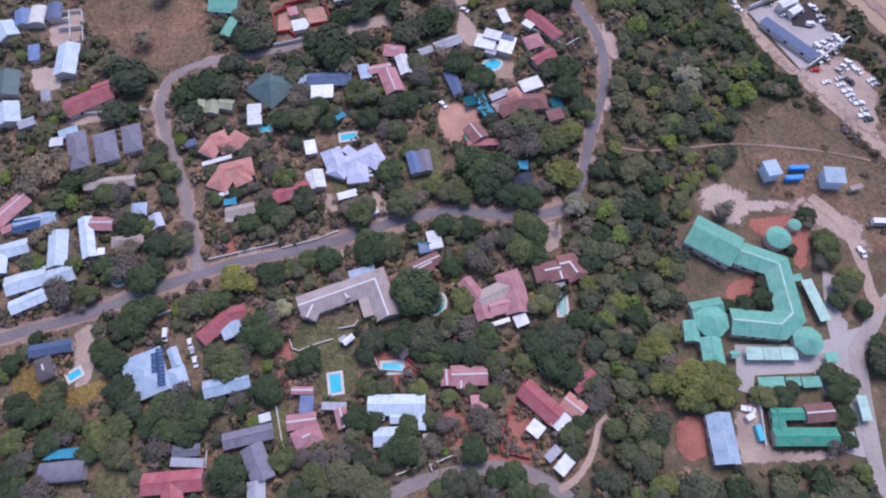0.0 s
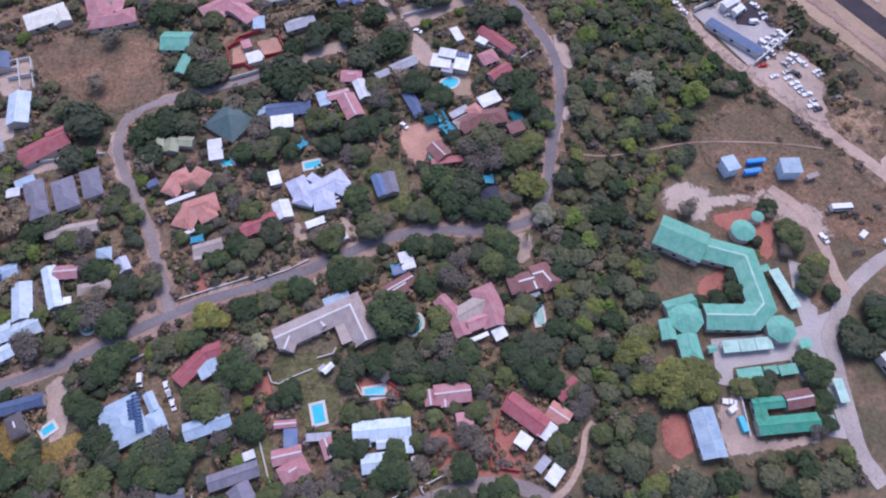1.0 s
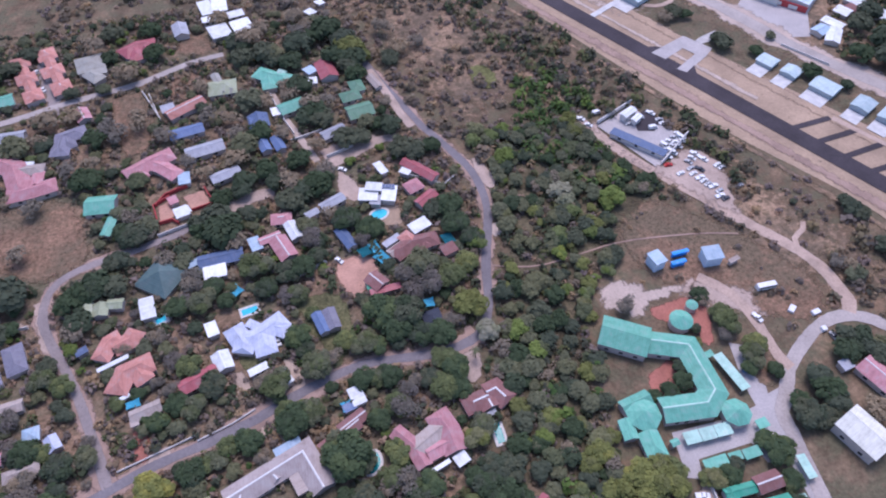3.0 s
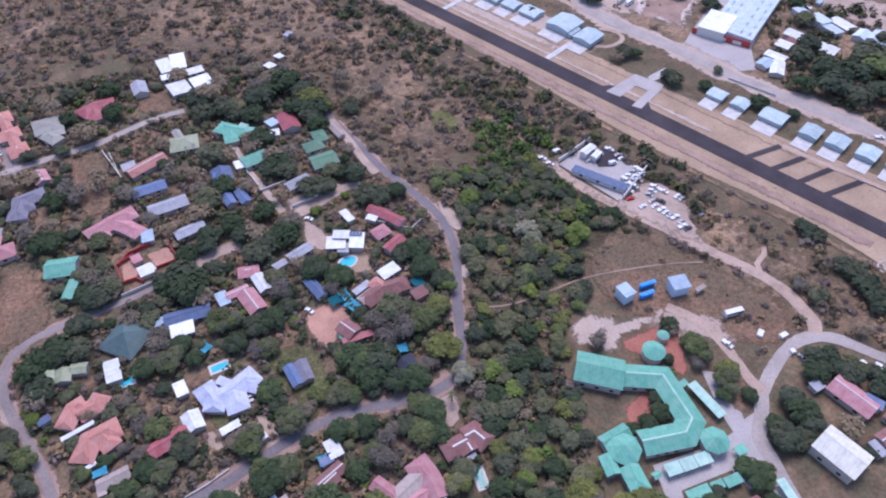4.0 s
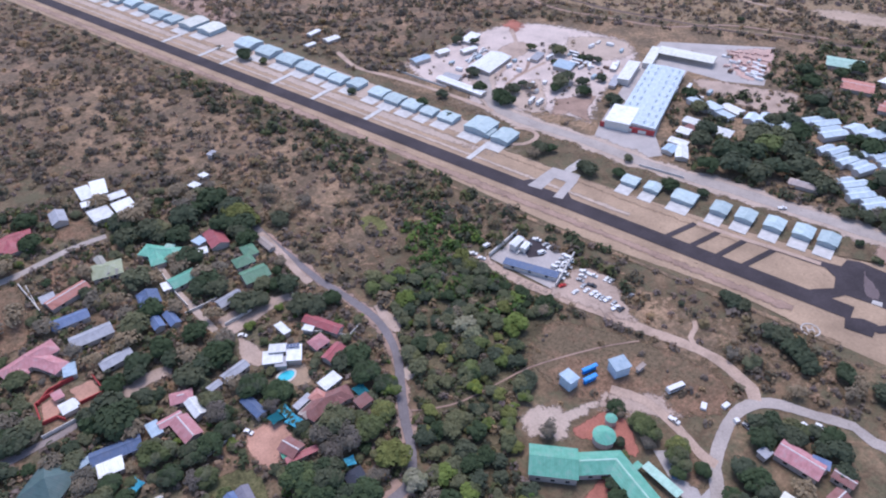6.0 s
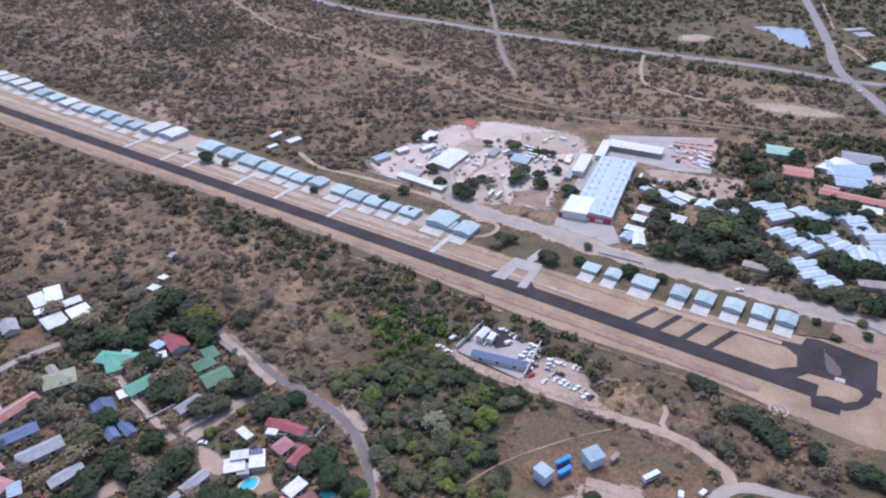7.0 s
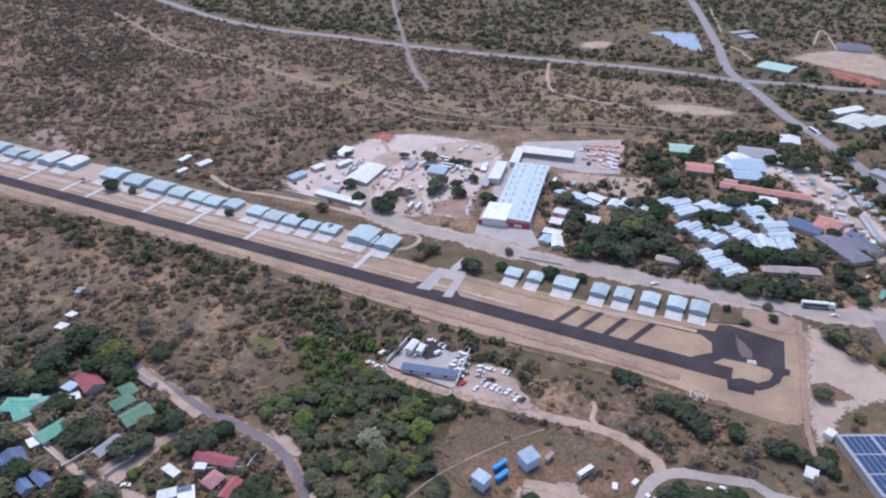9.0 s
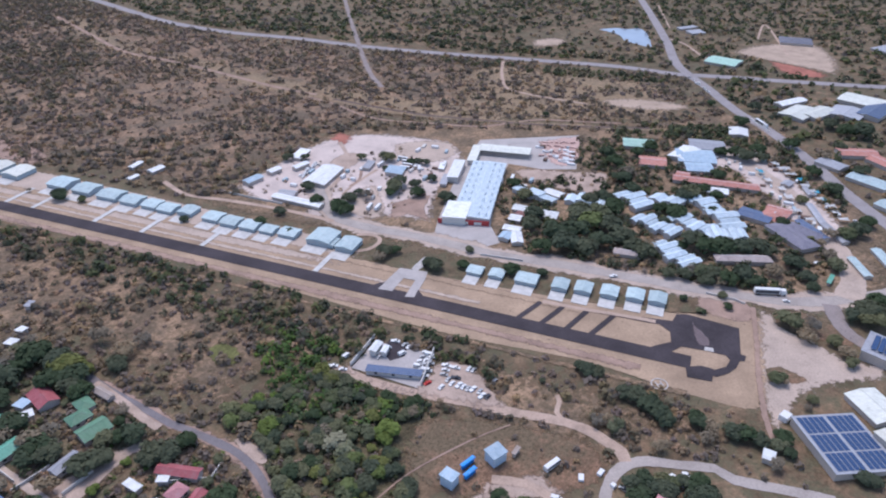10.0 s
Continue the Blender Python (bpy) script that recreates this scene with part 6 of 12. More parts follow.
wing(h, 190.0, 447.7, 13.6, 15.0, 8.0, 2.9, 1.01, "gable", "B")
h = house(210.3, 452.7, 11, "small house under a white metal gable roof", "building", "commercial buildings", "building")
wing(h, 210.3, 452.7, 11.1, 11.0, 6.8, 2.9, 0.85, "gable", "W")
h = house(230.5, 447.5, 10, "small house under a white metal gable roof", "building", "commercial buildings", "building")
wing(h, 230.5, 447.5, 10.4, 14.2, 5.9, 2.9, 0.75, "gable", "W")
h = house(312.4, 284.3, -64, "small house under a white metal gable roof", "building", "commercial buildings", "building")
wing(h, 312.4, 284.3, -63.9, 16.2, 8.8, 2.5, 1.11, "gable", "W")
h = house(298.3, 279.1, -61, "small house under a white metal gable roof", "building", "commercial buildings", "building")
wing(h, 298.3, 279.1, -61.3, 8.6, 8.6, 2.5, 1.08, "gable", "W")
h = house(286.3, 270.1, -61, "small house under a white metal gable roof", "building", "commercial buildings", "building")
wing(h, 286.3, 270.1, -61.3, 12.2, 7.1, 2.5, 0.90, "gable", "W")
h = house(276.2, 265.9, -67, "small house under a pale blue metal gable roof", "building", "commercial buildings", "building")
wing(h, 276.2, 265.9, -67.2, 7.8, 9.6, 2.5, 0.98, "gable", "B")
h = house(279.8, 259.8, -40, "small house under a white metal gable roof", "building", "commercial buildings", "building")
wing(h, 279.8, 259.8, -39.7, 7.9, 14.5, 2.5, 0.99, "gable", "W")
h = house(305.8, 280.2, -78, "outbuilding under a sloping brown-red tile roof", "building", "commercial buildings", "building")
wing(h, 305.8, 280.2, -78.5, 9.1, 5.8, 2.2, 0.35, "shed", "K")
h = house(131.9, 531.0, 31, "small house under a white metal gable roof", "building", "commercial buildings", "building")
wing(h, 131.9, 531.0, 30.9, 12.7, 5.2, 2.5, 0.66, "gable", "W")
h = house(141.1, 512.9, 18, "small house under a white metal gable roof", "building", "commercial buildings", "building")
wing(h, 141.1, 512.9, 18.4, 12.6, 7.4, 2.5, 0.93, "gable", "W")
h = house(122.5, 509.8, 21, "small house under a white metal gable roof", "building", "commercial buildings", "building")
wing(h, 122.5, 509.8, 21.2, 9.3, 4.8, 2.2, 0.61, "gable", "W")
h = house(347.1, 288.4, -80, "house with wings under white and light grey roofs", "building", "commercial buildings", "building")
wing(h, 347.1, 288.4, -79.6, 14.2, 8.9, 2.2, 1.12, "gable", "W")
wing(h, 332.3, 297.8, -78.8, 7.2, 9.0, 2.2, 0.43, "shed", "M")
h = house(315.3, 376.3, 40, "outbuilding under a sloping white metal roof", "building", "commercial buildings", "building")
wing(h, 315.3, 376.3, 39.8, 12.1, 4.8, 2.2, 0.29, "shed", "W")
h = house(300.7, 355.7, 38, "outbuilding under a sloping light grey metal roof", "building", "commercial buildings", "building")
wing(h, 300.7, 355.7, 38.2, 18.4, 5.2, 2.5, 0.31, "shed", "M")
h = house(311.2, 359.3, 41, "outbuilding under a sloping light grey metal roof", "building", "commercial buildings", "building")
wing(h, 311.2, 359.3, 40.9, 11.5, 3.5, 2.2, 0.21, "shed", "M")
h = house(282.2, 393.0, -53, "outbuilding under a sloping pale blue metal roof", "building", "commercial buildings", "building")
wing(h, 282.2, 393.0, -52.5, 13.9, 14.1, 2.5, 0.83, "shed", "B")
h = house(272.3, 414.7, 35, "outbuilding under a sloping light grey metal roof", "building", "commercial buildings", "building")
wing(h, 272.3, 414.7, 34.6, 14.8, 6.3, 2.5, 0.38, "shed", "M")
h = house(242.3, 467.9, 36, "outbuilding under a sloping white metal roof", "building", "commercial buildings", "building")
wing(h, 242.3, 467.9, 35.7, 19.3, 9.1, 2.5, 0.55, "shed", "W")
h = house(319.4, 267.7, -60, "outbuilding under a sloping white metal roof", "building", "commercial buildings", "building")
wing(h, 319.4, 267.7, -60.3, 11.8, 9.5, 2.2, 0.57, "shed", "W")
lodge(384.4, 254.1, 380.6, 234.9, 4, 15, "J")
lodge(362.5, 225.5, 362.3, 199.1, 6, 12, "J")
lodge(381.8, 210.9, 381.3, 188.0, 5, 12, "J")
lodge(343.3, 196.0, 337.0, 170.7, 6, 13, "J")
lodge(379.4, 183.7, 394.5, 169.0, 5, 13, "J")
lodge(411.1, 197.0, 400.4, 177.6, 4, 14, "J")
lodge(398.8, 234.3, 399.0, 224.1, 2, 12, "J")
lodge(417.4, 217.9, 412.9, 202.8, 3, 12, "J")
lodge(350.0, 274.2, 362.3, 248.4, 5, 11, "J")
lodge(332.8, 306.3, 335.9, 284.4, 3, 8, "J")
h = house(319.3, 202.9, -56, "house under a weathered grey thatch hipped roof", "building", "commercial buildings", "building")
wing(h, 319.3, 202.9, -55.7, 16.9, 7.2, 2.5, 1.51, "hip", "H")
h = house(367.1, 153.2, -43, "house under a weathered grey thatch hipped roof", "building", "commercial buildings", "building")
wing(h, 367.1, 153.2, -43.0, 34.1, 8.6, 2.9, 1.80, "hip", "H")
h = house(426.3, 177.2, 10, "small house under a blue-grey metal gable roof", "building", "commercial buildings", "building")
wing(h, 426.3, 177.2, 10.2, 14.3, 21.9, 2.9, 1.07, "gable", "V")
h = house(417.1, 147.5, -22, "rambling house with several wings under lilac-grey tile roofs", "building", "commercial buildings", "building")
wing(h, 417.1, 147.5, -21.7, 15.1, 33.9, 3.2, 1.89, "hip", "A")
wing(h, 429.3, 144.8, -5.4, 11.1, 24.8, 2.9, 2.32, "hip", "A")
h = house(435.6, 143.2, -26, "small house under a blue-grey metal gable roof", "building", "commercial buildings", "building")
wing(h, 435.6, 143.2, -25.8, 6.6, 26.7, 2.9, 0.83, "gable", "V")
h = house(435.6, 168.8, 6, "rambling house with several wings under salmon tile roofs", "building", "commercial buildings", "building")
wing(h, 435.6, 168.8, 5.5, 18.8, 15.7, 2.9, 1.96, "hip", "T")
wing(h, 447.4, 171.0, -76.8, 16.6, 7.5, 2.5, 0.95, "gable", "T")
h = house(451.8, 222.8, -58, "house with wings under salmon and white roofs", "building", "commercial buildings", "building")
wing(h, 451.8, 222.8, -58.0, 61.1, 10.9, 2.9, 1.37, "gable", "T")
wing(h, 445.9, 246.6, -62.9, 10.3, 8.9, 2.9, 1.12, "gable", "T")
wing(h, 440.1, 214.2, -57.0, 15.4, 10.1, 2.9, 1.27, "gable", "W")
h = house(471.5, 306.0, -50, "small house under a light green metal gable roof", "building", "commercial buildings", "building")
wing(h, 471.5, 306.0, -50.4, 26.0, 18.3, 3.2, 1.37, "gable", "Q")
h = house(483.9, 260.0, -50, "house with wings under white and pale blue roofs", "building", "commercial buildings", "building")
wing(h, 482.8, 269.0, -82.0, 16.8, 30.1, 3.2, 1.26, "gable", "W")
wing(h, 483.9, 260.0, -50.2, 30.0, 27.1, 3.2, 1.56, "gable", "B")
wing(h, 466.2, 245.9, -48.2, 20.9, 17.0, 3.2, 1.27, "gable", "B")
wing(h, 512.6, 267.6, -54.1, 28.8, 22.2, 2.8, 1.56, "gable", "M")
h = house(561.1, 266.5, -59, "small house under a white metal gable roof", "building", "commercial buildings", "building")
wing(h, 561.1, 266.5, -58.8, 16.0, 19.7, 2.8, 1.20, "gable", "W")
h = house(449.2, 276.4, -54, "small house under a salmon tile gable roof", "building", "commercial buildings", "building")
wing(h, 449.2, 276.4, -54.3, 21.4, 17.8, 2.9, 1.34, "gable", "T")
h = house(684.7, 226.9, 7, "house with wings under ivory and light grey roofs", "building", "commercial buildings", "building")
wing(h, 650.7, 255.7, -0.4, 37.9, 24.5, 3.3, 1.56, "gable", "I")
wing(h, 663.7, 244.8, -6.0, 37.3, 19.1, 3.3, 1.43, "gable", "I")
wing(h, 684.7, 226.9, 7.0, 32.9, 29.2, 3.3, 1.56, "gable", "M")
h = house(731.4, 229.7, 4, "house with wings under blue-grey and ivory roofs", "building", "commercial buildings", "building")
wing(h, 709.7, 211.6, 2.0, 48.4, 22.4, 3.9, 1.56, "gable", "V")
wing(h, 731.4, 229.7, 4.1, 30.6, 43.5, 3.9, 1.56, "gable", "I")
h = house(674.9, 276.3, -12, "small house under a white metal gable roof", "building", "commercial buildings", "building")
wing(h, 674.9, 276.3, -12.3, 36.3, 11.2, 2.8, 1.41, "gable", "W")
h = house(592.0, 179.4, -46, "rambling house with several wings under salmon tile roofs", "building", "commercial buildings", "building")
wing(h, 592.0, 179.4, -46.1, 30.3, 16.2, 3.3, 1.21, "gable", "T")
wing(h, 586.6, 154.2, -18.1, 15.6, 29.5, 3.3, 1.17, "gable", "T")
h = house(553.6, 182.8, -8, "small house under a light grey metal gable roof", "building", "commercial buildings", "building")
wing(h, 553.6, 182.8, -8.1, 15.1, 21.3, 2.9, 1.13, "gable", "M")
h = house(543.9, 150.4, -5, "small house under a pale blue-green metal gable roof", "building", "commercial buildings", "building")
wing(h, 543.9, 150.4, -5.1, 16.4, 29.6, 2.9, 1.23, "gable", "X")
h = house(511.0, 121.5, -13, "small house under a pale blue-green metal gable roof", "building", "commercial buildings", "building")
wing(h, 511.0, 121.5, -12.8, 15.6, 20.5, 2.9, 1.17, "gable", "X")
h = house(493.2, 188.4, 4, "rambling house with several wings under light grey metal roofs", "building", "commercial buildings", "building")
wing(h, 493.2, 188.4, 4.0, 10.0, 7.0, 2.2, 0.89, "gable", "M")
wing(h, 491.9, 172.6, -135.9, 14.1, 4.1, 2.2, 0.52, "gable", "M")
h = house(461.5, 152.4, -137, "rambling house with several wings under light grey metal roofs", "building", "commercial buildings", "building")
wing(h, 443.7, 132.1, -125.6, 26.2, 5.7, 2.2, 0.71, "gable", "M")
wing(h, 461.5, 152.4, -137.4, 29.2, 5.1, 2.2, 0.65, "gable", "M")
h = house(435.8, 99.2, -133, "rambling house with several wings under pale blue-green metal roofs", "building", "commercial buildings", "building")
wing(h, 413.0, 103.7, -131.7, 22.1, 5.5, 2.2, 0.69, "gable", "X")
wing(h, 435.8, 99.2, -133.4, 19.9, 6.7, 2.2, 0.84, "gable", "X")
h = house(386.1, 108.9, 12, "outbuilding under a sloping teal metal roof", "building", "commercial buildings", "building")
wing(h, 386.1, 108.9, 12.2, 11.4, 2.5, 2.2, 0.15, "shed", "G")
h = house(756.0, 395.6, -80, "small house under a light green metal gable roof", "building", "commercial buildings", "building")
wing(h, 756.0, 395.6, -79.5, 35.8, 31.1, 2.9, 1.56, "gable", "Q")
h = house(857.9, 496.8, -23, "rambling house with several wings under light grey metal roofs", "building", "commercial buildings", "building")
wing(h, 871.1, 518.6, -13.8, 30.4, 9.2, 2.2, 0.55, "shed", "M")
wing(h, 857.9, 496.8, -22.8, 21.8, 16.0, 2.2, 0.96, "shed", "M")
h = house(913.2, 387.9, -60, "house under a slate grey tile hipped roof", "building", "commercial buildings", "building")
wing(h, 913.2, 387.9, -60.3, 39.0, 33.9, 2.9, 2.60, "hip", "S")
h = house(956.4, 294.3, -109, "outbuilding under a sloping light grey metal roof", "building", "commercial buildings", "building")
wing(h, 956.4, 294.3, -109.4, 27.7, 26.3, 2.9, 1.58, "shed", "M")
h = house(274.0, 55.3, 31, "outbuilding under a sloping white metal roof", "building", "commercial buildings", "building")
wing(h, 274.0, 55.3, 30.8, 3.6, 2.7, 2.2, 0.16, "shed", "W")
h = house(261.5, 47.7, 57, "broad grey shed roof covered with rows of solar panels", "building", "commercial buildings", "building")
wing(h, 261.5, 47.7, 57.5, 32.5, 30.3, 2.6, 1.82, "shed", "M")
panels(h, 262.01, 35.26, 57.5, 9.4, 13.0, 3.23, 3.43, 5, 5)
panels(h, 249.99, 42.92, 57.5, 9.4, 13.0, 4.09, 3.43, 5, 5)
panels(h, 267.51, 43.88, 57.5, 9.4, 13.0, 3.23, 3.43, 5, 5)
panels(h, 255.49, 51.55, 57.5, 9.4, 13.0, 4.09, 3.43, 5, 5)
panels(h, 273.01, 52.51, 57.5, 9.4, 13.0, 3.23, 3.43, 5, 5)
panels(h, 260.99, 60.17, 57.5, 9.4, 13.0, 4.09, 3.43, 5, 5)
h = house(295.1, 48.7, -27, "broad light grey shed roof", "building", "commercial buildings", "building")
wing(h, 295.1, 48.7, -26.8, 16.8, 20.1, 3, 1.26, "gable", "I")
h = house(276.3, 36.2, -19, "cream metal roof of a shed", "building", "commercial buildings", "building")
wing(h, 276.3, 36.2, -19.4, 7.5, 10.4, 5, 0.45, "shed", "Y")
h = house(337.5, 62.9, 9, "white-edged shop roof with solar panels", "building", "commercial buildings", "building")
wing(h, 337.5, 62.9, 9.2, 20.3, 15.3, 5, 0.92, "shed", "M")
panels(h, 338.23, 61.74, 10.4, 13.7, 11.9, 6.3, 2.5, 8, 4)
h = house(230.8, 64.9, 20, "small white store beside the bush")
wing(h, 230.8, 64.9, 20.2, 6.3, 5.0, 3, 0.05, "flat", "W")

yard = random.Random(19)
for i in range(9):
    for j in range(4):
        clutter(421.0 + 16.6 * (i + yard.uniform(0.1, 0.6)) / 9 + -32.7 * (j + yard.uniform(0.1, 0.7)) / 4, 364.4 + -19.4 * (i + yard.uniform(0.1, 0.6)) / 9 + -23.1 * (j + yard.uniform(0.1, 0.7)) / 4,
                yard.uniform(-60, -45), yard.uniform(2.0, 4.5), yard.uniform(1.2, 2.2), yard.uniform(0.7, 1.6), M_BRICK, "brick_pallet", "pallet load of pale red brick in the paved yard", "pallet")

fence_wall("bridge_railing", [(603.8, 277.7), (586.7, 251.2)], 1.6, 0.5, M_WHITE, "white railing of the road bridge over the railway")

# walled vehicle depot
fence_wall("boundary_wall", [(130.0, 224.6), (153.0, 235.8)], 2.6, 0.4, M_PALE, "pale plastered boundary wall of the depot")
fence_wall("boundary_wall", [(168.9, 207.8), (147.9, 191.8)], 2.6, 0.4, M_PALE, "pale plastered boundary wall of the depot")
slab("depot_yard", [(129.9, 223.5), (150.6, 233.0), (167.2, 205.7), (146.3, 190.2)], PAVING, "grey paved depot yard")
patch("parking_ground", [(124.6, 226.3), (133.3, 227.2), (130.7, 215.9), (146.7, 192.4), (164.4, 201.4), (175.8, 189.1), (175.5, 178.6), (171.3, 164.5), (169.8, 153.8), (159.8, 163.5), (146.0, 183.1), (133.3, 201.0)], PINK_SOIL, "pink sand parking ground")
slab("oil_yard", [(148.6, 224.7), (157.2, 229.3), (161.6, 219.7), (154.9, 213.7), (147.2, 215.6)], TAR_DARK, "oil-dark tar yard")
h = house(143.2, 206.6, 41, "long low workshop under a blue-grey roof", "workshop", "commercial buildings", "workshop")
wing(h, 143.2, 206.6, 41.3, 5.4, 27.4, 2.5, 0.32, "shed", "V", M_PALE, windows=3)
h = house(146.1, 225.8, 28, "white container offices in the depot", "office", "commercial buildings", "office")
wing(h, 146.1, 225.8, 28.1, 8.6, 4.2, 4, 0.53, "gable", "W", M_PALE)
wing(h, 148.6, 221.5, 32.5, 6.0, 3.2, 3.6, 0.40, "gable", "W", M_PALE)
vehicle(132.7, 232.2, 9, "van", "W")
vehicle(123.6, 229.9, -41, "pickup", "W")
vehicle(125.9, 224.8, -41, "car", "W")
vehicle(151.8, 224.3, -31, "van", "S")
vehicle(158.3, 225.9, -51, "pickup", "W")
vehicle(160.5, 220.6, -1, "car", "S")
vehicle(161.1, 217.7, -1, "car", "W")
vehicle(155.1, 215.9, -1, "van", "W")
vehicle(144.9, 220.9, -1, "car", "S")
vehicle(144.7, 224.5, -31, "car", "W")
vehicle(155.1, 203.1, -57, "van", "W")
vehicle(158.5, 205.2, -54, "car", "W")
vehicle(161.7, 207.0, -51, "car", "S")
vehicle(164.7, 209.0, -57, "car", "W")
vehicle(164.9, 206.5, -54, "van", "W")
vehicle(161.6, 203.7, -51, "car", "W")
vehicle(158.6, 201.8, -57, "car", "S")
vehicle(155.5, 200.1, -54, "car", "W")
vehicle(156.7, 198.0, -51, "van", "W")
vehicle(153.8, 196.2, -57, "car", "W")
vehicle(161.3, 201.2, -54, "car", "S")
vehicle(164.9, 204.3, -51, "car", "W")
vehicle(166.2, 194.9, -57, "pickup", "W")
vehicle(163.8, 192.6, -57, "car", "W")
vehicle(161.1, 190.6, -57, "car", "S")
vehicle(168.5, 190.8, -57, "pickup", "W")
vehicle(173.0, 186.0, 19, "car", "W")
vehicle(174.1, 184.0, 19, "car", "S")
vehicle(163.9, 185.2, -57, "pickup", "K")
vehicle(159.9, 183.4, 14, "car", "W")
vehicle(160.3, 186.7, 19, "car", "S")
vehicle(161.6, 180.4, 9, "pickup", "W")
vehicle(162.5, 178.2, 14, "car", "W")
vehicle(163.3, 176.0, 19, "car", "S")
vehicle(164.9, 174.2, 9, "pickup", "W")
vehicle(154.5, 184.8, 14, "car", "W")
vehicle(166.3, 171.0, 19, "car", "S")
vehicle(165.1, 168.2, 9, "pickup", "W")
vehicle(166.8, 166.2, 14, "car", "K")
vehicle(176.4, 171.7, 19, "car", "S")
vehicle(151.3, 191.0, -1, "car", "R")
vehicle(346.7, 125.0, -45, "truck", "W")
vehicle(346.7, 115.2, -53, "car", "W")
vehicle(293.1, 193.0, -28, "pickup", "W")
vehicle(159.0, 119.6, -1, "minibus", "W")
vehicle(148.7, 107.7, -71, "pickup", "W")
vehicle(133.6, 89.2, -131, "car", "B")
vehicle(175.2, 85.4, 28, "car", "W")
vehicle(669.9, 379.3, -131, "car", "W")
vehicle(662.0, 368.3, -131, "van", "W")
vehicle(653.6, 357.0, -125, "pickup", "W")
vehicle(647.3, 348.1, -125, "car", "W")
vehicle(675.0, 388.0, -113, "car", "S")
vehicle(192.5, 79.7, 6, "car", "W")
vehicle(196.0, 78.2, -59, "van", "W")
vehicle(196.4, 74.8, -68, "car", "S")
vehicle(-94.2, 74.3, -85, "van", "W")
vehicle(-85.4, 71.4, -70, "car", "W")
vehicle(-83.9, 68.1, -70, "car", "S")
vehicle(-82.6, 65.1, -71, "car", "W")
vehicle(-5.8, 40.5, -83, "car", "W")
vehicle(14.7, 29.8, -25, "car", "W")
vehicle(97.5, 51.1, -14, "pickup", "W")
vehicle(-135.8, 329.1, -103, "car", "W")
vehicle(-130.3, 313.8, -66, "car", "W")
vehicle(-1.5, 171.9, -51, "car", "W")
vehicle(7.3, 222.9, -34, "car", "W")
vehicle(-28.7, 139.8, -82, "car", "W")
vehicle(597.4, 264.5, -121, "truck", "W")
vehicle(510.0, 182.0, -123, "car", "W")
vehicle(483.4, 154.0, -116, "car", "W")
vehicle(473.2, 130.6, -106, "car", "W")
vehicle(660.4, 369.9, -122, "pickup", "W")
vehicle(647.4, 349.9, -127, "pickup", "W")
vehicle(232.7, 356.4, 34, "minibus", "W")
vehicle(236.5, 352.2, 29, "minibus", "W")
vehicle(244.1, 376.4, 33, "minibus", "W")
vehicle(301.4, 409.1, -62, "minibus", "W")
vehicle(299.8, 401.8, -58, "minibus", "W")
vehicle(296.1, 396.3, -58, "minibus", "W")
vehicle(291.5, 393.8, -61, "minibus", "W")
vehicle(299.4, 385.3, -128, "minibus", "W")
vehicle(281.0, 410.9, 22, "minibus", "W")
vehicle(319.7, 378.9, 38, "minibus", "W")
vehicle(343.2, 326.7, 37, "minibus", "W")
vehicle(256.6, 366.5, -115, "van", "W")
vehicle(296.9, 365.8, 37, "minibus", "W")
vehicle(400.0, 123.3, -19, "car", "W")
vehicle(290.1, 302.7, 16, "car", "W")
vehicle(331.9, 327.3, 39, "minibus", "W")
vehicle(172.2, 93.7, -85, "car", "S")
vehicle(192.5, 84.1, -96, "car", "W")
vehicle(197.5, 81.6, -71, "car", "W")
vehicle(196.8, 79.0, -104, "car", "W")
vehicle(536.4, 238.0, 17, "van", "W")
canopy(529.2, 230.6, -41, 5, 4, 2.6, M_WHITE, "pale market stall roof on posts beside the street")
canopy(532.0, 228.7, -41, 4, 4, 2.6, M_AQUA, "pale market stall roof on posts beside the street")
vehicle(524.8, 221.6, 4, "van", "W")
canopy(527.5, 219.6, -41, 6, 4, 2.6, M_WHITE, "pale market stall roof on posts beside the street")
canopy(520.4, 212.6, -41, 5, 6, 2.6, M_WHITE, "pale market stall roof on posts beside the street")
vehicle(522.9, 210.7, 31, "van", "W")
canopy(515.8, 203.8, -41, 7, 6, 2.6, M_WHITE, "pale market stall roof on posts beside the street")
canopy(518.1, 201.8, -41, 6, 4, 2.6, M_WHITE, "pale market stall roof on posts beside the street")
vehicle(517.2, 202.3, 35, "van", "W")
canopy(510.0, 195.5, -41, 7, 4, 2.6, M_WHITE, "pale market stall roof on posts beside the street")
canopy(511.9, 193.3, -41, 6, 5, 2.6, M_WHITE, "pale market stall roof on posts beside the street")
vehicle(504.7, 186.7, 22, "van", "W")
canopy(506.3, 184.5, -41, 4, 6, 2.6, M_AQUA, "pale market stall roof on posts beside the street")
canopy(499.1, 178.0, -41, 7, 4, 2.6, M_WHITE, "pale market stall roof on posts beside the street")
vehicle(500.5, 175.7, 9, "van", "W")
canopy(493.3, 169.4, -41, 5, 6, 2.6, M_WHITE, "pale market stall roof on posts beside the street")
canopy(494.4, 167.1, -41, 4, 4, 2.6, M_AQUA, "pale market stall roof on posts beside the street")
vehicle(492.6, 167.0, 13, "van", "W")
canopy(485.4, 160.9, -41, 5, 4, 2.6, M_WHITE, "pale market stall roof on posts beside the street")
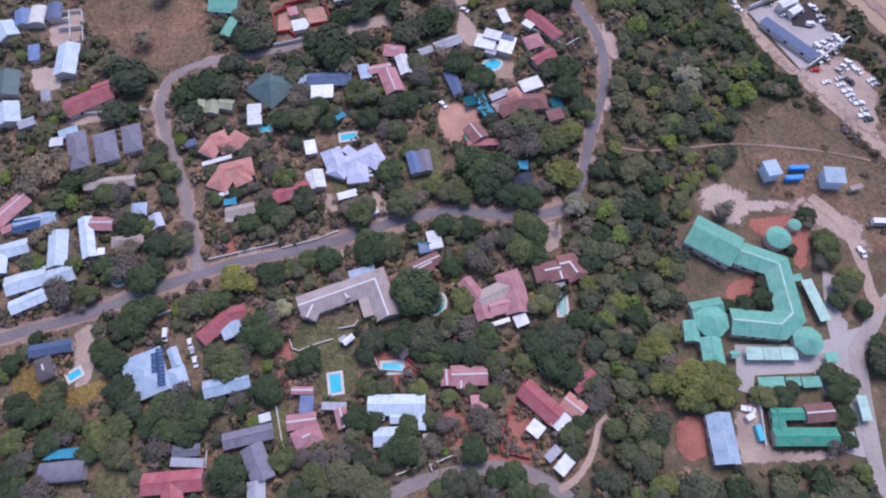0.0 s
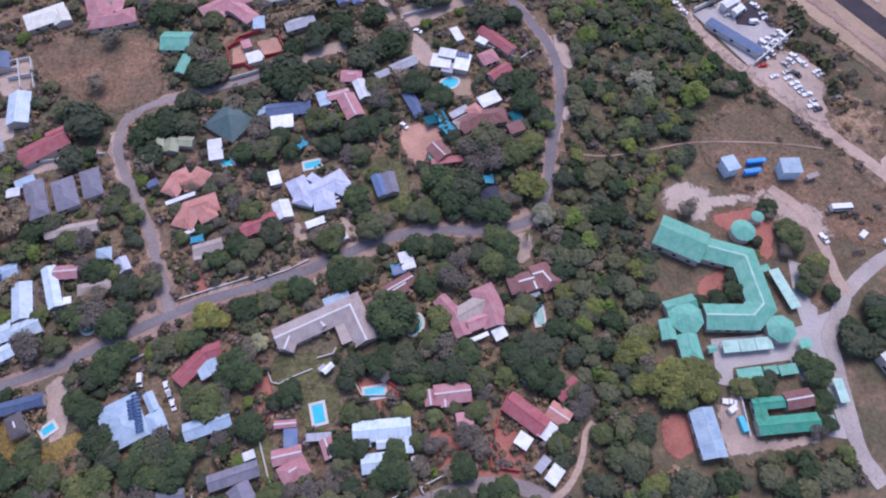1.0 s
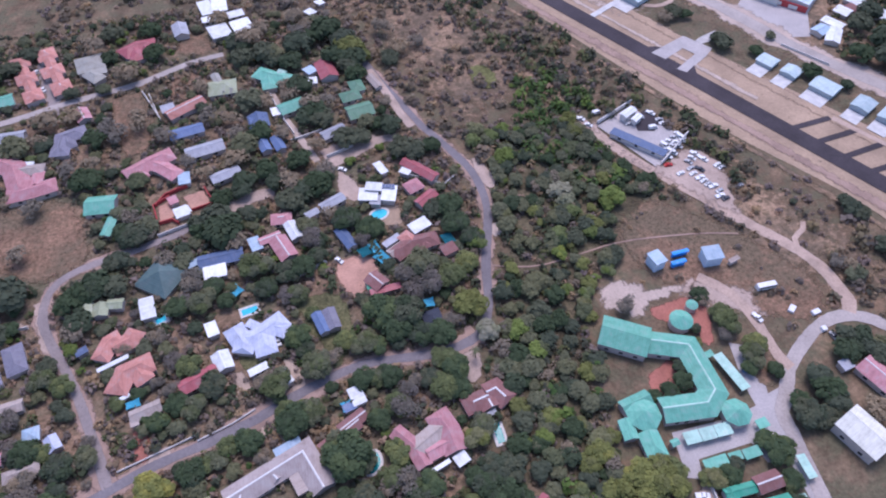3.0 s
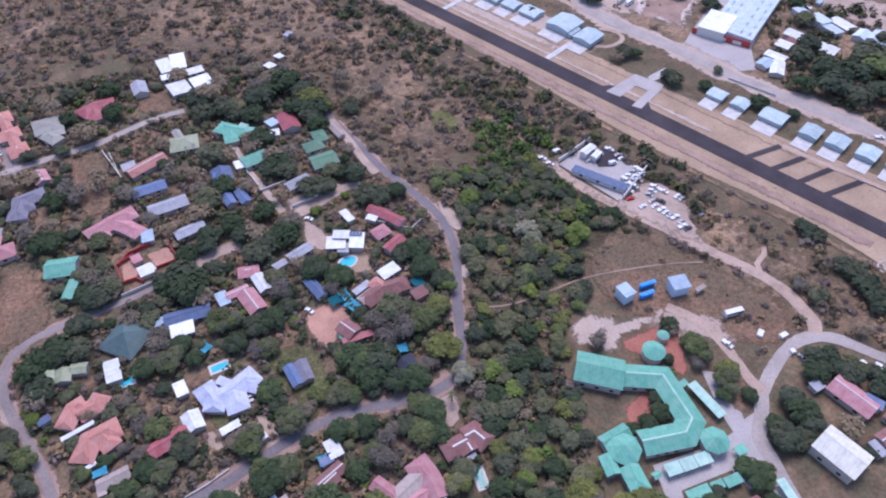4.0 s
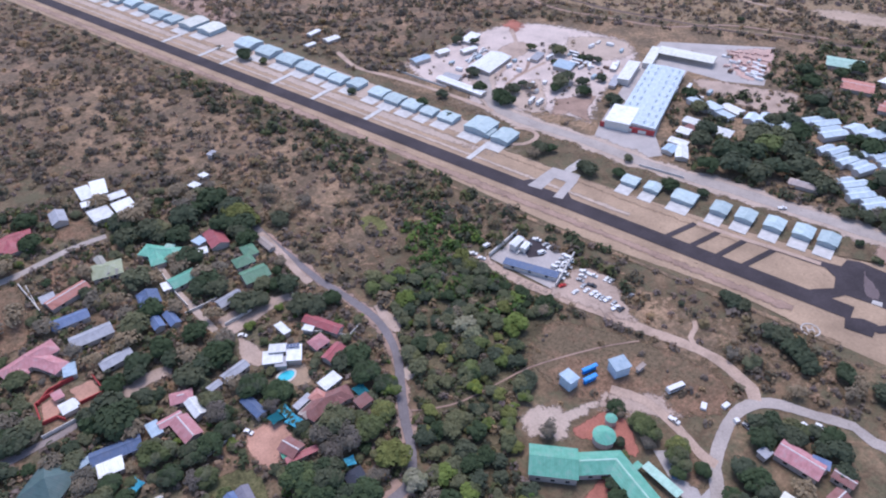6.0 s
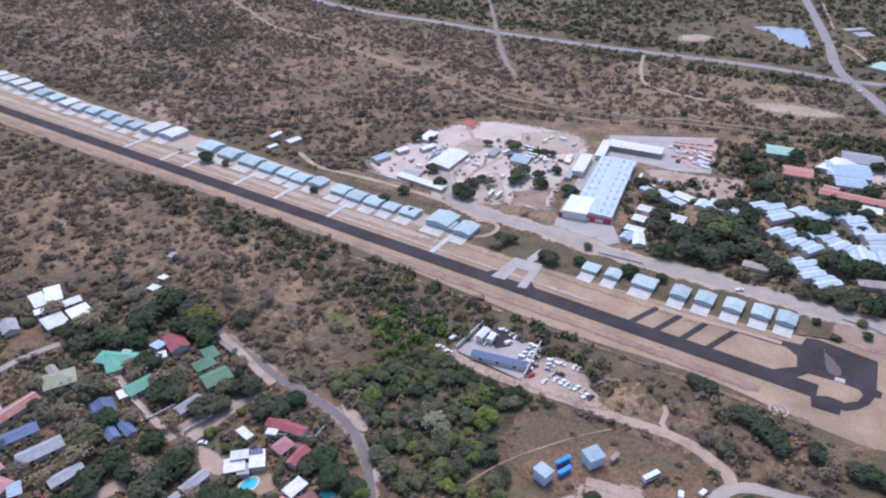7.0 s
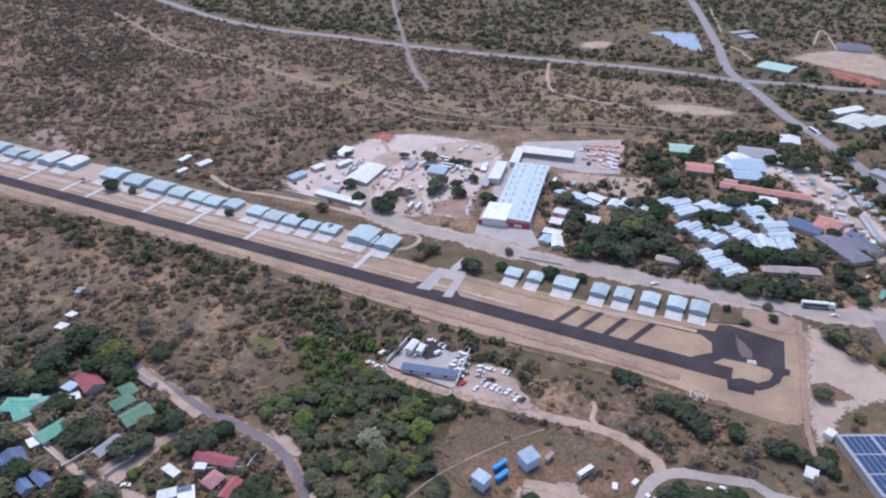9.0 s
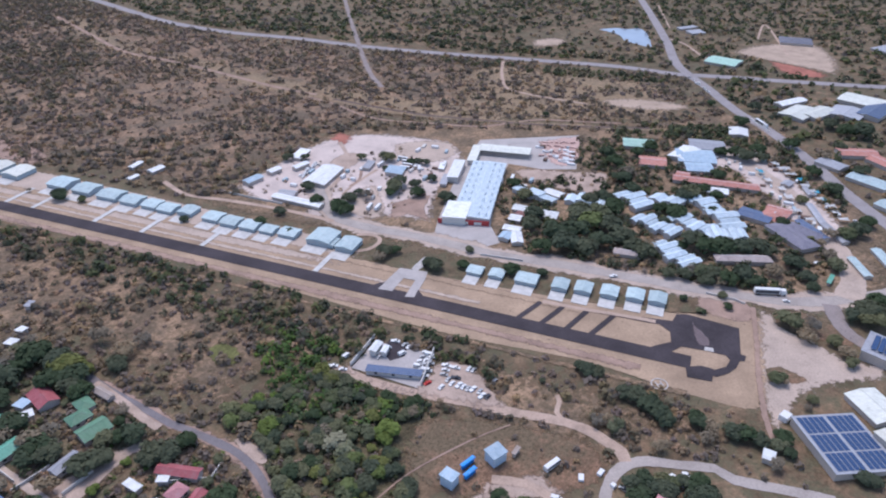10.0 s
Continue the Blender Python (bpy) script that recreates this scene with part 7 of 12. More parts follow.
canopy(486.2, 158.5, -41, 4, 5, 2.6, M_AQUA, "pale market stall roof on posts beside the street")
vehicle(479.1, 152.5, -0, "van", "W")
canopy(479.8, 150.1, -41, 6, 5, 2.6, M_WHITE, "pale market stall roof on posts beside the street")
canopy(472.8, 144.3, -41, 5, 4, 2.6, M_WHITE, "pale market stall roof on posts beside the street")
vehicle(473.5, 141.9, 27, "van", "W")
canopy(466.7, 136.3, -41, 7, 4, 2.6, M_WHITE, "pale market stall roof on posts beside the street")
canopy(514.2, 232.2, -41, 5, 6, 2.6, M_WHITE, "pale market stall roof on posts beside the street")
vehicle(503.0, 217.7, 8, "car", "W")
canopy(497.6, 211.7, -41, 4, 6, 2.6, M_AQUA, "pale market stall roof on posts beside the street")
vehicle(492.3, 205.9, 18, "car", "S")
canopy(487.1, 200.3, -41, 5, 6, 2.6, M_WHITE, "pale market stall roof on posts beside the street")
vehicle(482.1, 194.8, 29, "car", "W")
canopy(480.7, 186.5, -41, 5, 6, 2.6, M_WHITE, "pale market stall roof on posts beside the street")
vehicle(475.9, 181.3, 36, "car", "W")
canopy(471.2, 176.2, -41, 6, 6, 2.6, M_WHITE, "pale market stall roof on posts beside the street")
vehicle(466.6, 171.3, 7, "car", "W")
canopy(454.6, 162.8, -41, 7, 4, 2.6, M_WHITE, "pale market stall roof on posts beside the street")
vehicle(450.3, 158.2, 17, "car", "S")
canopy(449.4, 150.9, -41, 7, 4, 2.6, M_WHITE, "pale market stall roof on posts beside the street")
vehicle(445.3, 146.6, 25, "car", "S")
vehicle(223.0, 434.2, 10, "car", "W")
vehicle(222.7, 430.8, 33, "car", "W")
vehicle(227.6, 436.3, 17, "car", "W")
vehicle(226.3, 433.7, 20, "car", "W")
vehicle(231.2, 439.3, 4, "car", "W")
vehicle(230.9, 435.8, 28, "car", "S")
vehicle(234.9, 442.3, 30, "car", "S")
vehicle(234.5, 438.8, 14, "car", "S")
vehicle(239.7, 444.6, 38, "car", "W")
vehicle(238.2, 441.8, 1, "car", "W")
vehicle(243.5, 447.7, 25, "car", "W")
vehicle(243.1, 444.0, 8, "car", "W")
vehicle(489.8, 276.7, 34, "car", "W")
vehicle(491.5, 269.8, 19, "car", "W")
vehicle(493.2, 263.0, 4, "car", "W")
vehicle(493.1, 257.8, 34, "car", "W")
vehicle(494.8, 251.2, 19, "car", "W")
vehicle(499.9, 249.2, 9, "car", "S")
vehicle(501.6, 242.7, 34, "car", "S")
vehicle(503.2, 236.2, 19, "car", "S")
vehicle(503.1, 231.2, 9, "car", "W")
clutter(404.8, 356.4, -56, 7, 2.4, 1.4, M_WHITE, "pallet_load", "white pallet load standing on paving", "pallet")
clutter(400.2, 334.0, -56, 4, 2.4, 1.4, M_WHITE, "pallet_load", "white pallet load standing on paving", "pallet")
clutter(402.4, 345.9, -56, 4, 2.4, 1.4, M_WHITE, "pallet_load", "white pallet load standing on paving", "pallet")
clutter(397.9, 324.1, -56, 5, 2.4, 1.4, M_WHITE, "pallet_load", "white pallet load standing on paving", "pallet")
clutter(400.0, 335.7, -56, 5, 2.4, 1.4, M_WHITE, "pallet_load", "white pallet load standing on paving", "pallet")
clutter(402.2, 347.6, -56, 5, 2.4, 1.4, M_WHITE, "pallet_load", "white pallet load standing on paving", "pallet")
clutter(397.7, 325.7, -56, 6, 2.4, 1.4, M_WHITE, "pallet_load", "white pallet load standing on paving", "pallet")
clutter(399.8, 337.3, -56, 6, 2.4, 1.4, M_WHITE, "pallet_load", "white pallet load standing on paving", "pallet")
clutter(416.1, 337.7, -56, 5, 2.4, 1.4, M_WHITE, "pallet_load", "white pallet load standing on paving", "pallet")
clutter(416.2, 332.3, -56, 6, 2.4, 1.4, M_WHITE, "pallet_load", "white pallet load standing on paving", "pallet")
clutter(409.9, 332.3, -56, 5, 2.4, 1.4, M_WHITE, "pallet_load", "white pallet load standing on paving", "pallet")
clutter(410.1, 327.0, -56, 6, 2.4, 1.4, M_WHITE, "pallet_load", "white pallet load standing on paving", "pallet")
clutter(404.0, 327.0, -56, 5, 2.4, 1.4, M_WHITE, "pallet_load", "white pallet load standing on paving", "pallet")
clutter(404.2, 321.8, -56, 6, 2.4, 1.4, M_WHITE, "pallet_load", "white pallet load standing on paving", "pallet")
clutter(398.1, 321.9, -56, 5, 2.4, 1.4, M_WHITE, "pallet_load", "white pallet load standing on paving", "pallet")
clutter(398.4, 316.8, -56, 6, 2.4, 1.4, M_WHITE, "pallet_load", "white pallet load standing on paving", "pallet")
clutter(233.4, 441.9, -71, 3.0, 2.0, 1.2, M_WHITE, "container", "white container standing on sand", "container")
clutter(232.5, 434.4, 28, 6.7, 2.5, 2.3, M_SHEET, "container", "blue-grey container standing on sand", "container")
clutter(232.0, 426.8, 37, 6.4, 2.2, 2.0, M_JUNK, "scrap_mound", "rusty heap of scrap on sand", "heap")
clutter(244.2, 422.0, -64, 6.1, 2.7, 1.7, M_JUNK, "scrap_mound", "rusty heap of scrap on sand", "heap")
clutter(250.7, 427.6, 35, 5.8, 2.4, 1.4, M_PALE, "pallet_load", "pale pallet load standing on sand", "pallet")
clutter(246.0, 411.2, 24, 5.5, 2.1, 2.5, M_WHITE, "container", "white container standing on sand", "container")
clutter(209.8, 421.9, -57, 5.2, 2.6, 2.2, M_WHITE, "container", "white container standing on sand", "container")
clutter(209.8, 434.7, 22, 4.9, 2.3, 1.9, M_SHEET, "container", "blue-grey container standing on sand", "container")
clutter(208.2, 410.9, 31, 4.6, 2.0, 1.6, M_JUNK, "scrap_mound", "rusty heap of scrap on sand", "heap")
clutter(245.3, 374.1, -70, 4.3, 2.5, 1.3, M_JUNK, "scrap_mound", "rusty heap of scrap on sand", "heap")
clutter(243.2, 367.6, 29, 4.0, 2.2, 2.4, M_PALE, "pallet_load", "pale pallet load standing on sand", "pallet")
clutter(255.5, 376.6, 38, 3.7, 2.7, 2.1, M_WHITE, "container", "white container standing on sand", "container")
clutter(282.7, 401.1, -63, 3.4, 2.4, 1.8, M_WHITE, "container", "white container standing on sand", "container")
clutter(297.6, 410.1, 36, 3.1, 2.1, 1.5, M_SHEET, "container", "blue-grey container standing on sand", "container")
clutter(296.7, 400.7, 25, 6.8, 2.6, 1.2, M_JUNK, "scrap_mound", "rusty heap of scrap on sand", "heap")
clutter(294.8, 393.8, -56, 6.5, 2.3, 2.3, M_JUNK, "scrap_mound", "rusty heap of scrap on sand", "heap")
clutter(293.0, 387.1, 23, 6.2, 2.0, 2.0, M_PALE, "pallet_load", "pale pallet load standing on sand", "pallet")
clutter(300.6, 391.8, 32, 5.9, 2.5, 1.7, M_WHITE, "container", "white container standing on sand", "container")
clutter(301.0, 385.9, -69, 5.6, 2.2, 1.4, M_WHITE, "container", "white container standing on sand", "container")
clutter(292.1, 369.1, 30, 5.3, 2.7, 2.5, M_SHEET, "container", "blue-grey container standing on sand", "container")
clutter(299.2, 371.1, 19, 5.0, 2.4, 2.2, M_JUNK, "scrap_mound", "rusty heap of scrap on sand", "heap")
clutter(309.8, 378.6, -62, 4.7, 2.1, 1.9, M_JUNK, "scrap_mound", "rusty heap of scrap on sand", "heap")
clutter(302.6, 360.3, 37, 4.4, 2.6, 1.6, M_PALE, "pallet_load", "pale pallet load standing on sand", "pallet")
clutter(265.7, 415.2, 26, 4.1, 2.3, 1.3, M_WHITE, "container", "white container standing on sand", "container")
clutter(249.1, 402.1, -55, 3.8, 2.0, 2.4, M_WHITE, "container", "white container standing on sand", "container")
clutter(254.3, 417.7, 24, 3.5, 2.5, 2.1, M_SHEET, "container", "blue-grey container standing on sand", "container")
clutter(274.9, 383.3, 33, 3.2, 2.2, 1.8, M_JUNK, "scrap_mound", "rusty heap of scrap on sand", "heap")
clutter(273.6, 350.6, -68, 6.9, 2.7, 1.5, M_JUNK, "scrap_mound", "rusty heap of scrap on sand", "heap")
clutter(331.7, 420.1, 31, 6.6, 2.4, 1.2, M_PALE, "pallet_load", "pale pallet load standing on sand", "pallet")
clutter(322.0, 415.5, 20, 6.3, 2.1, 2.3, M_WHITE, "container", "white container standing on sand", "container")
clutter(337.4, 412.2, -61, 6.0, 2.6, 2.0, M_WHITE, "container", "white container standing on sand", "container")
clutter(338.5, 398.8, 38, 5.7, 2.3, 1.7, M_SHEET, "container", "blue-grey container standing on sand", "container")
clutter(384.8, 373.0, 27, 5.4, 2.0, 1.4, M_JUNK, "scrap_mound", "rusty heap of scrap on sand", "heap")
clutter(406.7, 354.9, -54, 5.1, 2.5, 2.5, M_JUNK, "scrap_mound", "rusty heap of scrap on sand", "heap")
clutter(404.9, 343.8, 25, 4.8, 2.2, 2.2, M_PALE, "pallet_load", "pale pallet load standing on sand", "pallet")
clutter(399.7, 332.9, 34, 4.5, 2.7, 1.9, M_WHITE, "container", "white container standing on sand", "container")
clutter(400.7, 324.7, -67, 4.2, 2.4, 1.6, M_WHITE, "container", "white container standing on sand", "container")
clutter(423.1, 341.3, 32, 3.9, 2.1, 1.3, M_SHEET, "container", "blue-grey container standing on sand", "container")
clutter(388.4, 334.9, 21, 3.6, 2.6, 2.4, M_JUNK, "scrap_mound", "rusty heap of scrap on sand", "heap")
clutter(414.7, 328.0, -60, 3.3, 2.3, 2.1, M_JUNK, "scrap_mound", "rusty heap of scrap on sand", "heap")
clutter(412.1, 340.9, 19, 3.0, 2.0, 1.8, M_PALE, "pallet_load", "pale pallet load standing on sand", "pallet")
clutter(342.5, 327.2, 28, 6.7, 2.5, 1.5, M_WHITE, "container", "white container standing on sand", "container")
clutter(340.6, 313.5, -53, 6.4, 2.2, 1.2, M_WHITE, "container", "white container standing on sand", "container")
clutter(351.2, 314.9, 26, 6.1, 2.7, 2.3, M_SHEET, "container", "blue-grey container standing on sand", "container")
clutter(460.6, 240.0, 35, 5.8, 2.4, 2.0, M_JUNK, "scrap_mound", "rusty heap of scrap on sand", "heap")
clutter(476.2, 240.8, -66, 5.5, 2.1, 1.7, M_JUNK, "scrap_mound", "rusty heap of scrap on sand", "heap")
clutter(497.1, 237.6, 33, 5.2, 2.6, 1.4, M_PALE, "pallet_load", "pale pallet load standing on sand", "pallet")
clutter(493.9, 226.1, 22, 4.9, 2.3, 2.5, M_WHITE, "container", "white container standing on sand", "container")
clutter(490.8, 215.0, -59, 4.6, 2.0, 2.2, M_WHITE, "container", "white container standing on sand", "container")
clutter(446.6, 238.4, 20, 4.3, 2.5, 1.9, M_SHEET, "container", "blue-grey container standing on sand", "container")
clutter(516.4, 243.8, 29, 4.0, 2.2, 1.6, M_JUNK, "scrap_mound", "rusty heap of scrap on sand", "heap")
clutter(478.5, 199.2, -52, 3.7, 2.7, 1.3, M_JUNK, "scrap_mound", "rusty heap of scrap on sand", "heap")
clutter(469.7, 188.0, 27, 3.4, 2.4, 2.4, M_PALE, "pallet_load", "pale pallet load standing on sand", "pallet")
clutter(468.2, 180.9, 36, 3.1, 2.1, 2.1, M_WHITE, "container", "white container standing on sand", "container")
clutter(464.3, 172.7, -65, 6.8, 2.6, 1.8, M_WHITE, "container", "white container standing on sand", "container")
clutter(458.9, 165.9, 34, 6.5, 2.3, 1.5, M_SHEET, "container", "blue-grey container standing on sand", "container")
clutter(456.9, 161.0, 23, 6.2, 2.0, 1.2, M_JUNK, "scrap_mound", "rusty heap of scrap on sand", "heap")
clutter(451.8, 154.6, -58, 5.9, 2.5, 2.3, M_JUNK, "scrap_mound", "rusty heap of scrap on sand", "heap")
clutter(448.2, 147.2, 21, 5.6, 2.2, 2.0, M_PALE, "pallet_load", "pale pallet load standing on sand", "pallet")
clutter(443.4, 141.2, 30, 5.3, 2.7, 1.7, M_WHITE, "container", "white container standing on sand", "container")
clutter(528.9, 233.4, -71, 5.0, 2.4, 1.4, M_WHITE, "container", "white container standing on sand", "container")
clutter(523.3, 223.1, 28, 4.7, 2.1, 2.5, M_SHEET, "container", "blue-grey container standing on sand", "container")
clutter(516.9, 214.1, 37, 4.4, 2.6, 2.2, M_JUNK, "scrap_mound", "rusty heap of scrap on sand", "heap")
clutter(512.0, 206.9, -64, 4.1, 2.3, 1.9, M_JUNK, "scrap_mound", "rusty heap of scrap on sand", "heap")

# sheds, tanks and stores near the school
h = house(121.4, 140.1, 14, "tall pale blue-white shed", "shed", "sheds by the clearing", "shed")
wing(h, 121.4, 140.1, 13.5, 5.7, 6.6, 5.5, 0.34, "shed", "B", M_SHED)
h = house(143.9, 137.1, -3, "tall pale blue-white shed", "shed", "sheds by the clearing", "shed")
wing(h, 143.9, 137.1, -2.9, 7.7, 6.7, 5.5, 0.40, "shed", "B", M_SHED)
h = house(152.6, 133.9, 15, "small tan open store", "shed", "sheds by the clearing", "shed")
wing(h, 152.6, 133.9, 15.5, 5.2, 2.0, 2.6, 0.12, "shed", "N")
h = house(133.2, 142.5, 3, "blue tarpaulin over a stack of stores", "covered stack", "sheds by the clearing", "covered_stack")
wing(h, 133.2, 142.5, 2.8, 7.5, 1.9, 2.4, 0.42, "barrel", "w", M_TARP)
h = house(130.4, 138.0, 5, "blue tarpaulin over a stack of stores", "covered stack", "sheds by the clearing", "covered_stack")
wing(h, 130.4, 138.0, 4.5, 6.6, 2.1, 2.4, 0.46, "barrel", "w", M_TARP)
clutter(163.7, 108.1, 40, 3.5, 2.2, 1.2, M_WHITE, "trailer", "small white trailer in the grass", "trailer")
clutter(171.8, 104.7, 10, 3.5, 2.0, 1.2, M_WHITE, "trailer", "small white trailer in the grass", "trailer")
clutter(99.6, 43.6, 8, 2.0, 5.0, 2.0, M_AQUA, "container", "bright blue container beside a wall", "container")
clutter(97.5, 48.6, 30, 3, 2, 2, M_WHITE, "crate", "white crate in the yard", "crate")
clutter(170.4, 97.3, 0, 2, 2, 1.5, M_WHITE, "water_tank", "small white tank beside a house", "tank")
clutter(258.8, 71.8, 0, 5, 4, 3, M_WHITE, "water_tank", "white tank beside the shed", "tank")

# green-roofed school
h = house(113.2, 89.1, -91, "sprawling school of joined wings under teal metal roofs", "school", "school buildings", "school")
wing(h, 95.2, 110.2, 57.7, 13.1, 17.8, 4.2, 2.6, "gable", "G", windows=3, cap=False)
bent_wing(h, [(101.7, 106.4), (115.6, 100.8), (116.5, 82.4), (111.8, 78.5), (95.9, 80.1)], 9.6, 3.6, 2.0, "G", cap=ROOF["Q"])
eight_roof(h, 89.3, 80.1, 6.2, 4.0, 2.9, "G", 8)
eight_roof(h, 120.4, 73.4, 5.2, 3.9, 2.6, "G", 8)
eight_roof(h, 118.6, 111.9, 4.5, 3.8, 2.6, "G", 14)
eight_roof(h, 126.0, 117.6, 2.4, 3.0, 1.0, "G", 12)
bent_wing(h, [(83.2, 83.9), (94.3, 86.2)], 5.6, 3.4, 1.2, "G")
bent_wing(h, [(82.5, 80.2), (82.2, 72.8)], 5.2, 3.4, 1.2, "G")
bent_wing(h, [(88.1, 74.4), (88.3, 64.7)], 7.2, 3.4, 1.5, "G", hips=(False, True))
wing(h, 95.6, 68.7, 9.2, 3.0, 2.5, 3.2, 0.5, "gable", "G")
h = house(127.0, 88.5, 13, "carport with a sloping light green roof on steel posts", "carport", "school buildings", "carport")
wing(h, 127.0, 88.5, 12.8, 4.0, 15.5, 2.6, 0.24, "shed", "Q", "open")
h = house(122.6, 96.8, 13, "carport with a sloping teal roof on steel posts", "carport", "school buildings", "carport")
wing(h, 122.6, 96.8, 13.1, 3.0, 2.5, 2.6, 0.15, "shed", "G", "open")
h = house(102.3, 69.2, 1, "carport with a sloping light green roof on steel posts", "carport", "school buildings", "carport")
wing(h, 102.3, 69.2, 0.5, 5.6, 4.3, 2.6, 0.26, "shed", "Q", "open")
h = house(108.0, 69.2, 1, "carport with a sloping light green roof on steel posts", "carport", "school buildings", "carport")
wing(h, 108.0, 69.2, 0.5, 5.4, 4.3, 2.6, 0.26, "shed", "Q", "open")
h = house(113.7, 69.3, 1, "carport with a sloping light green roof on steel posts", "carport", "school buildings", "carport")
wing(h, 113.7, 69.3, 0.5, 5.6, 4.3, 2.6, 0.26, "shed", "Q", "open")
h = house(106.0, 59.6, 3, "carport with a sloping teal roof on steel posts", "carport", "school buildings", "carport")
wing(h, 106.0, 59.6, 3.0, 8.5, 3.5, 2.6, 0.21, "shed", "G", "open")
h = house(113.2, 59.9, 3, "carport with a sloping teal roof on steel posts", "carport", "school buildings", "carport")
wing(h, 113.2, 59.9, 2.8, 4.6, 3.0, 2.6, 0.18, "shed", "G", "open")
h = house(119.0, 59.8, 4, "carport with a sloping teal roof on steel posts", "carport", "school buildings", "carport")
wing(h, 119.0, 59.8, 4.0, 6.2, 3.5, 2.6, 0.21, "shed", "G", "open")
h = house(127.6, 68.2, 8, "carport with a sloping teal roof on steel posts", "carport", "school buildings", "carport")
wing(h, 127.6, 68.2, 8.3, 4.3, 3.4, 2.6, 0.20, "shed", "G", "open")
h = house(133.9, 51.5, 1, "carport with a sloping light green roof on steel posts", "carport", "school buildings", "carport")
wing(h, 133.9, 51.5, 0.5, 3.3, 8.1, 2.6, 0.20, "shed", "Q", "open")
h = house(127.2, 41.4, 1, "carport with a sloping light green roof on steel posts", "carport", "school buildings", "carport")
wing(h, 127.2, 41.4, 0.5, 3.0, 5.0, 2.6, 0.18, "shed", "Q", "open")
h = house(86.8, 41.4, 3, "long hall under a pale blue-white metal roof", "hall", "school buildings", "hall")
wing(h, 86.8, 41.4, 3.0, 8.1, 15.8, 3.5, 1.70, "gable", "B", windows=3)
h = house(113.0, 42.2, 1, "U-shaped building under green metal roofs with a brown-red end", "building", "school buildings", "building")
wing(h, 108.9, 49.3, 0.5, 10.8, 3.9, 3, 0.82, "gable", "D", windows=2)
wing(h, 105.6, 45.0, 0.5, 4.3, 11.6, 3, 0.91, "gable", "D", windows=2)
wing(h, 113.0, 42.2, 0.5, 20.2, 5.7, 3.2, 1.20, "gable", "D", windows=2)
wing(h, 118.8, 49.7, 5.0, 9.2, 6.0, 3.3, 1.25, "gable", "K", windows=2)
fence_wall("yard_wall", [(101.5, 55.0), (100.7, 39.7)], 1.8, 0.25, M_PALE, "pale yard wall beside the sand yard")

# houses of the suburb
h = house(-185.8, 207.1, 35, "small house under a pale cyan metal gable roof")
wing(h, -185.8, 207.1, 35.0, 9.0, 9.8, 2.9, 1.89, "gable", "J", windows=2)
h = house(-174.8, 215.7, 6, "house with wings under blue and cream roofs")
wing(h, -180.8, 214.6, 14.0, 7.0, 9.2, 2.9, 1.47, "gable", "U", windows=2)
wing(h, -174.8, 215.7, 6.2, 6.7, 9.9, 2.9, 1.46, "barrel", "Y", windows=2)
wing(h, -168.4, 218.3, 12.5, 6.4, 9.5, 2.9, 1.34, "gable", "V", windows=2)
h = house(-156.0, 191.6, 6, "small house under a pale cyan metal gable roof")
wing(h, -156.0, 191.6, 6.4, 9.0, 16.3, 3.2, 1.89, "gable", "J", windows=2)
h = house(-170.8, 195.5, 16, "outbuilding under a sloping blue metal roof")
wing(h, -170.8, 195.5, 16.2, 4.5, 8.7, 2.9, 0.27, "shed", "U", windows=2)
h = house(-177.5, 178.8, 10, "small house under a dark green gable roof")
wing(h, -177.5, 178.8, 10.0, 10.7, 13.0, 2.9, 2.24, "gable", "E", windows=2)
h = house(-172.7, 164.0, 20, "house with wings under pale cyan and light grey roofs")
wing(h, -172.7, 164.0, 20.2, 9.9, 10.7, 2.9, 2.09, "gable", "J", windows=2)
wing(h, -164.0, 160.0, 25.3, 6.5, 4.3, 2.9, 0.91, "gable", "M")
h = house(-160.0, 173.3, 19, "outbuilding under a sloping light grey metal roof")
wing(h, -160.0, 173.3, 19.4, 3.5, 6.7, 2.9, 0.21, "shed", "M")
h = house(-142.7, 171.4, 32, "rambling house with several wings under red metal roofs")
wing(h, -142.7, 171.4, 32.5, 19.3, 9.0, 2.9, 1.88, "gable", "R", windows=2)
wing(h, -138.4, 177.2, 26.9, 7.8, 6.5, 2.9, 1.36, "gable", "R", windows=2)
wing(h, -144.9, 167.6, 33.6, 5.1, 4.0, 2.6, 0.83, "gable", "R")
h = house(-140.9, 147.5, 19, "house with wings under lilac-grey and pale blue roofs")
wing(h, -140.9, 147.5, 19.2, 7.5, 17.6, 2.9, 1.57, "hip", "A", windows=2)
wing(h, -146.5, 155.6, 26.2, 7.4, 4.1, 2.9, 0.25, "shed", "B", windows=2)
wing(h, -150.1, 151.1, 9.5, 5.1, 3.9, 2.9, 0.23, "shed", "W")
h = house(-130.5, 149.0, 20, "house under a lilac-grey tile hipped roof")
wing(h, -130.5, 149.0, 20.4, 8.6, 14.2, 2.9, 1.81, "hip", "A", windows=2)
h = house(-121.4, 153.1, 18, "house under a lilac-grey tile hipped roof")
wing(h, -121.4, 153.1, 17.5, 7.4, 13.0, 2.9, 1.55, "hip", "A", windows=2)
h = house(-98.3, 169.4, 1, "rambling house with several wings under pale green roofs")
wing(h, -98.3, 169.4, 0.5, 5.0, 9.5, 2.9, 1.04, "gable", "F", windows=2)
wing(h, -92.8, 168.1, -2.2, 5.9, 6.3, 2.9, 1.24, "gable", "F")
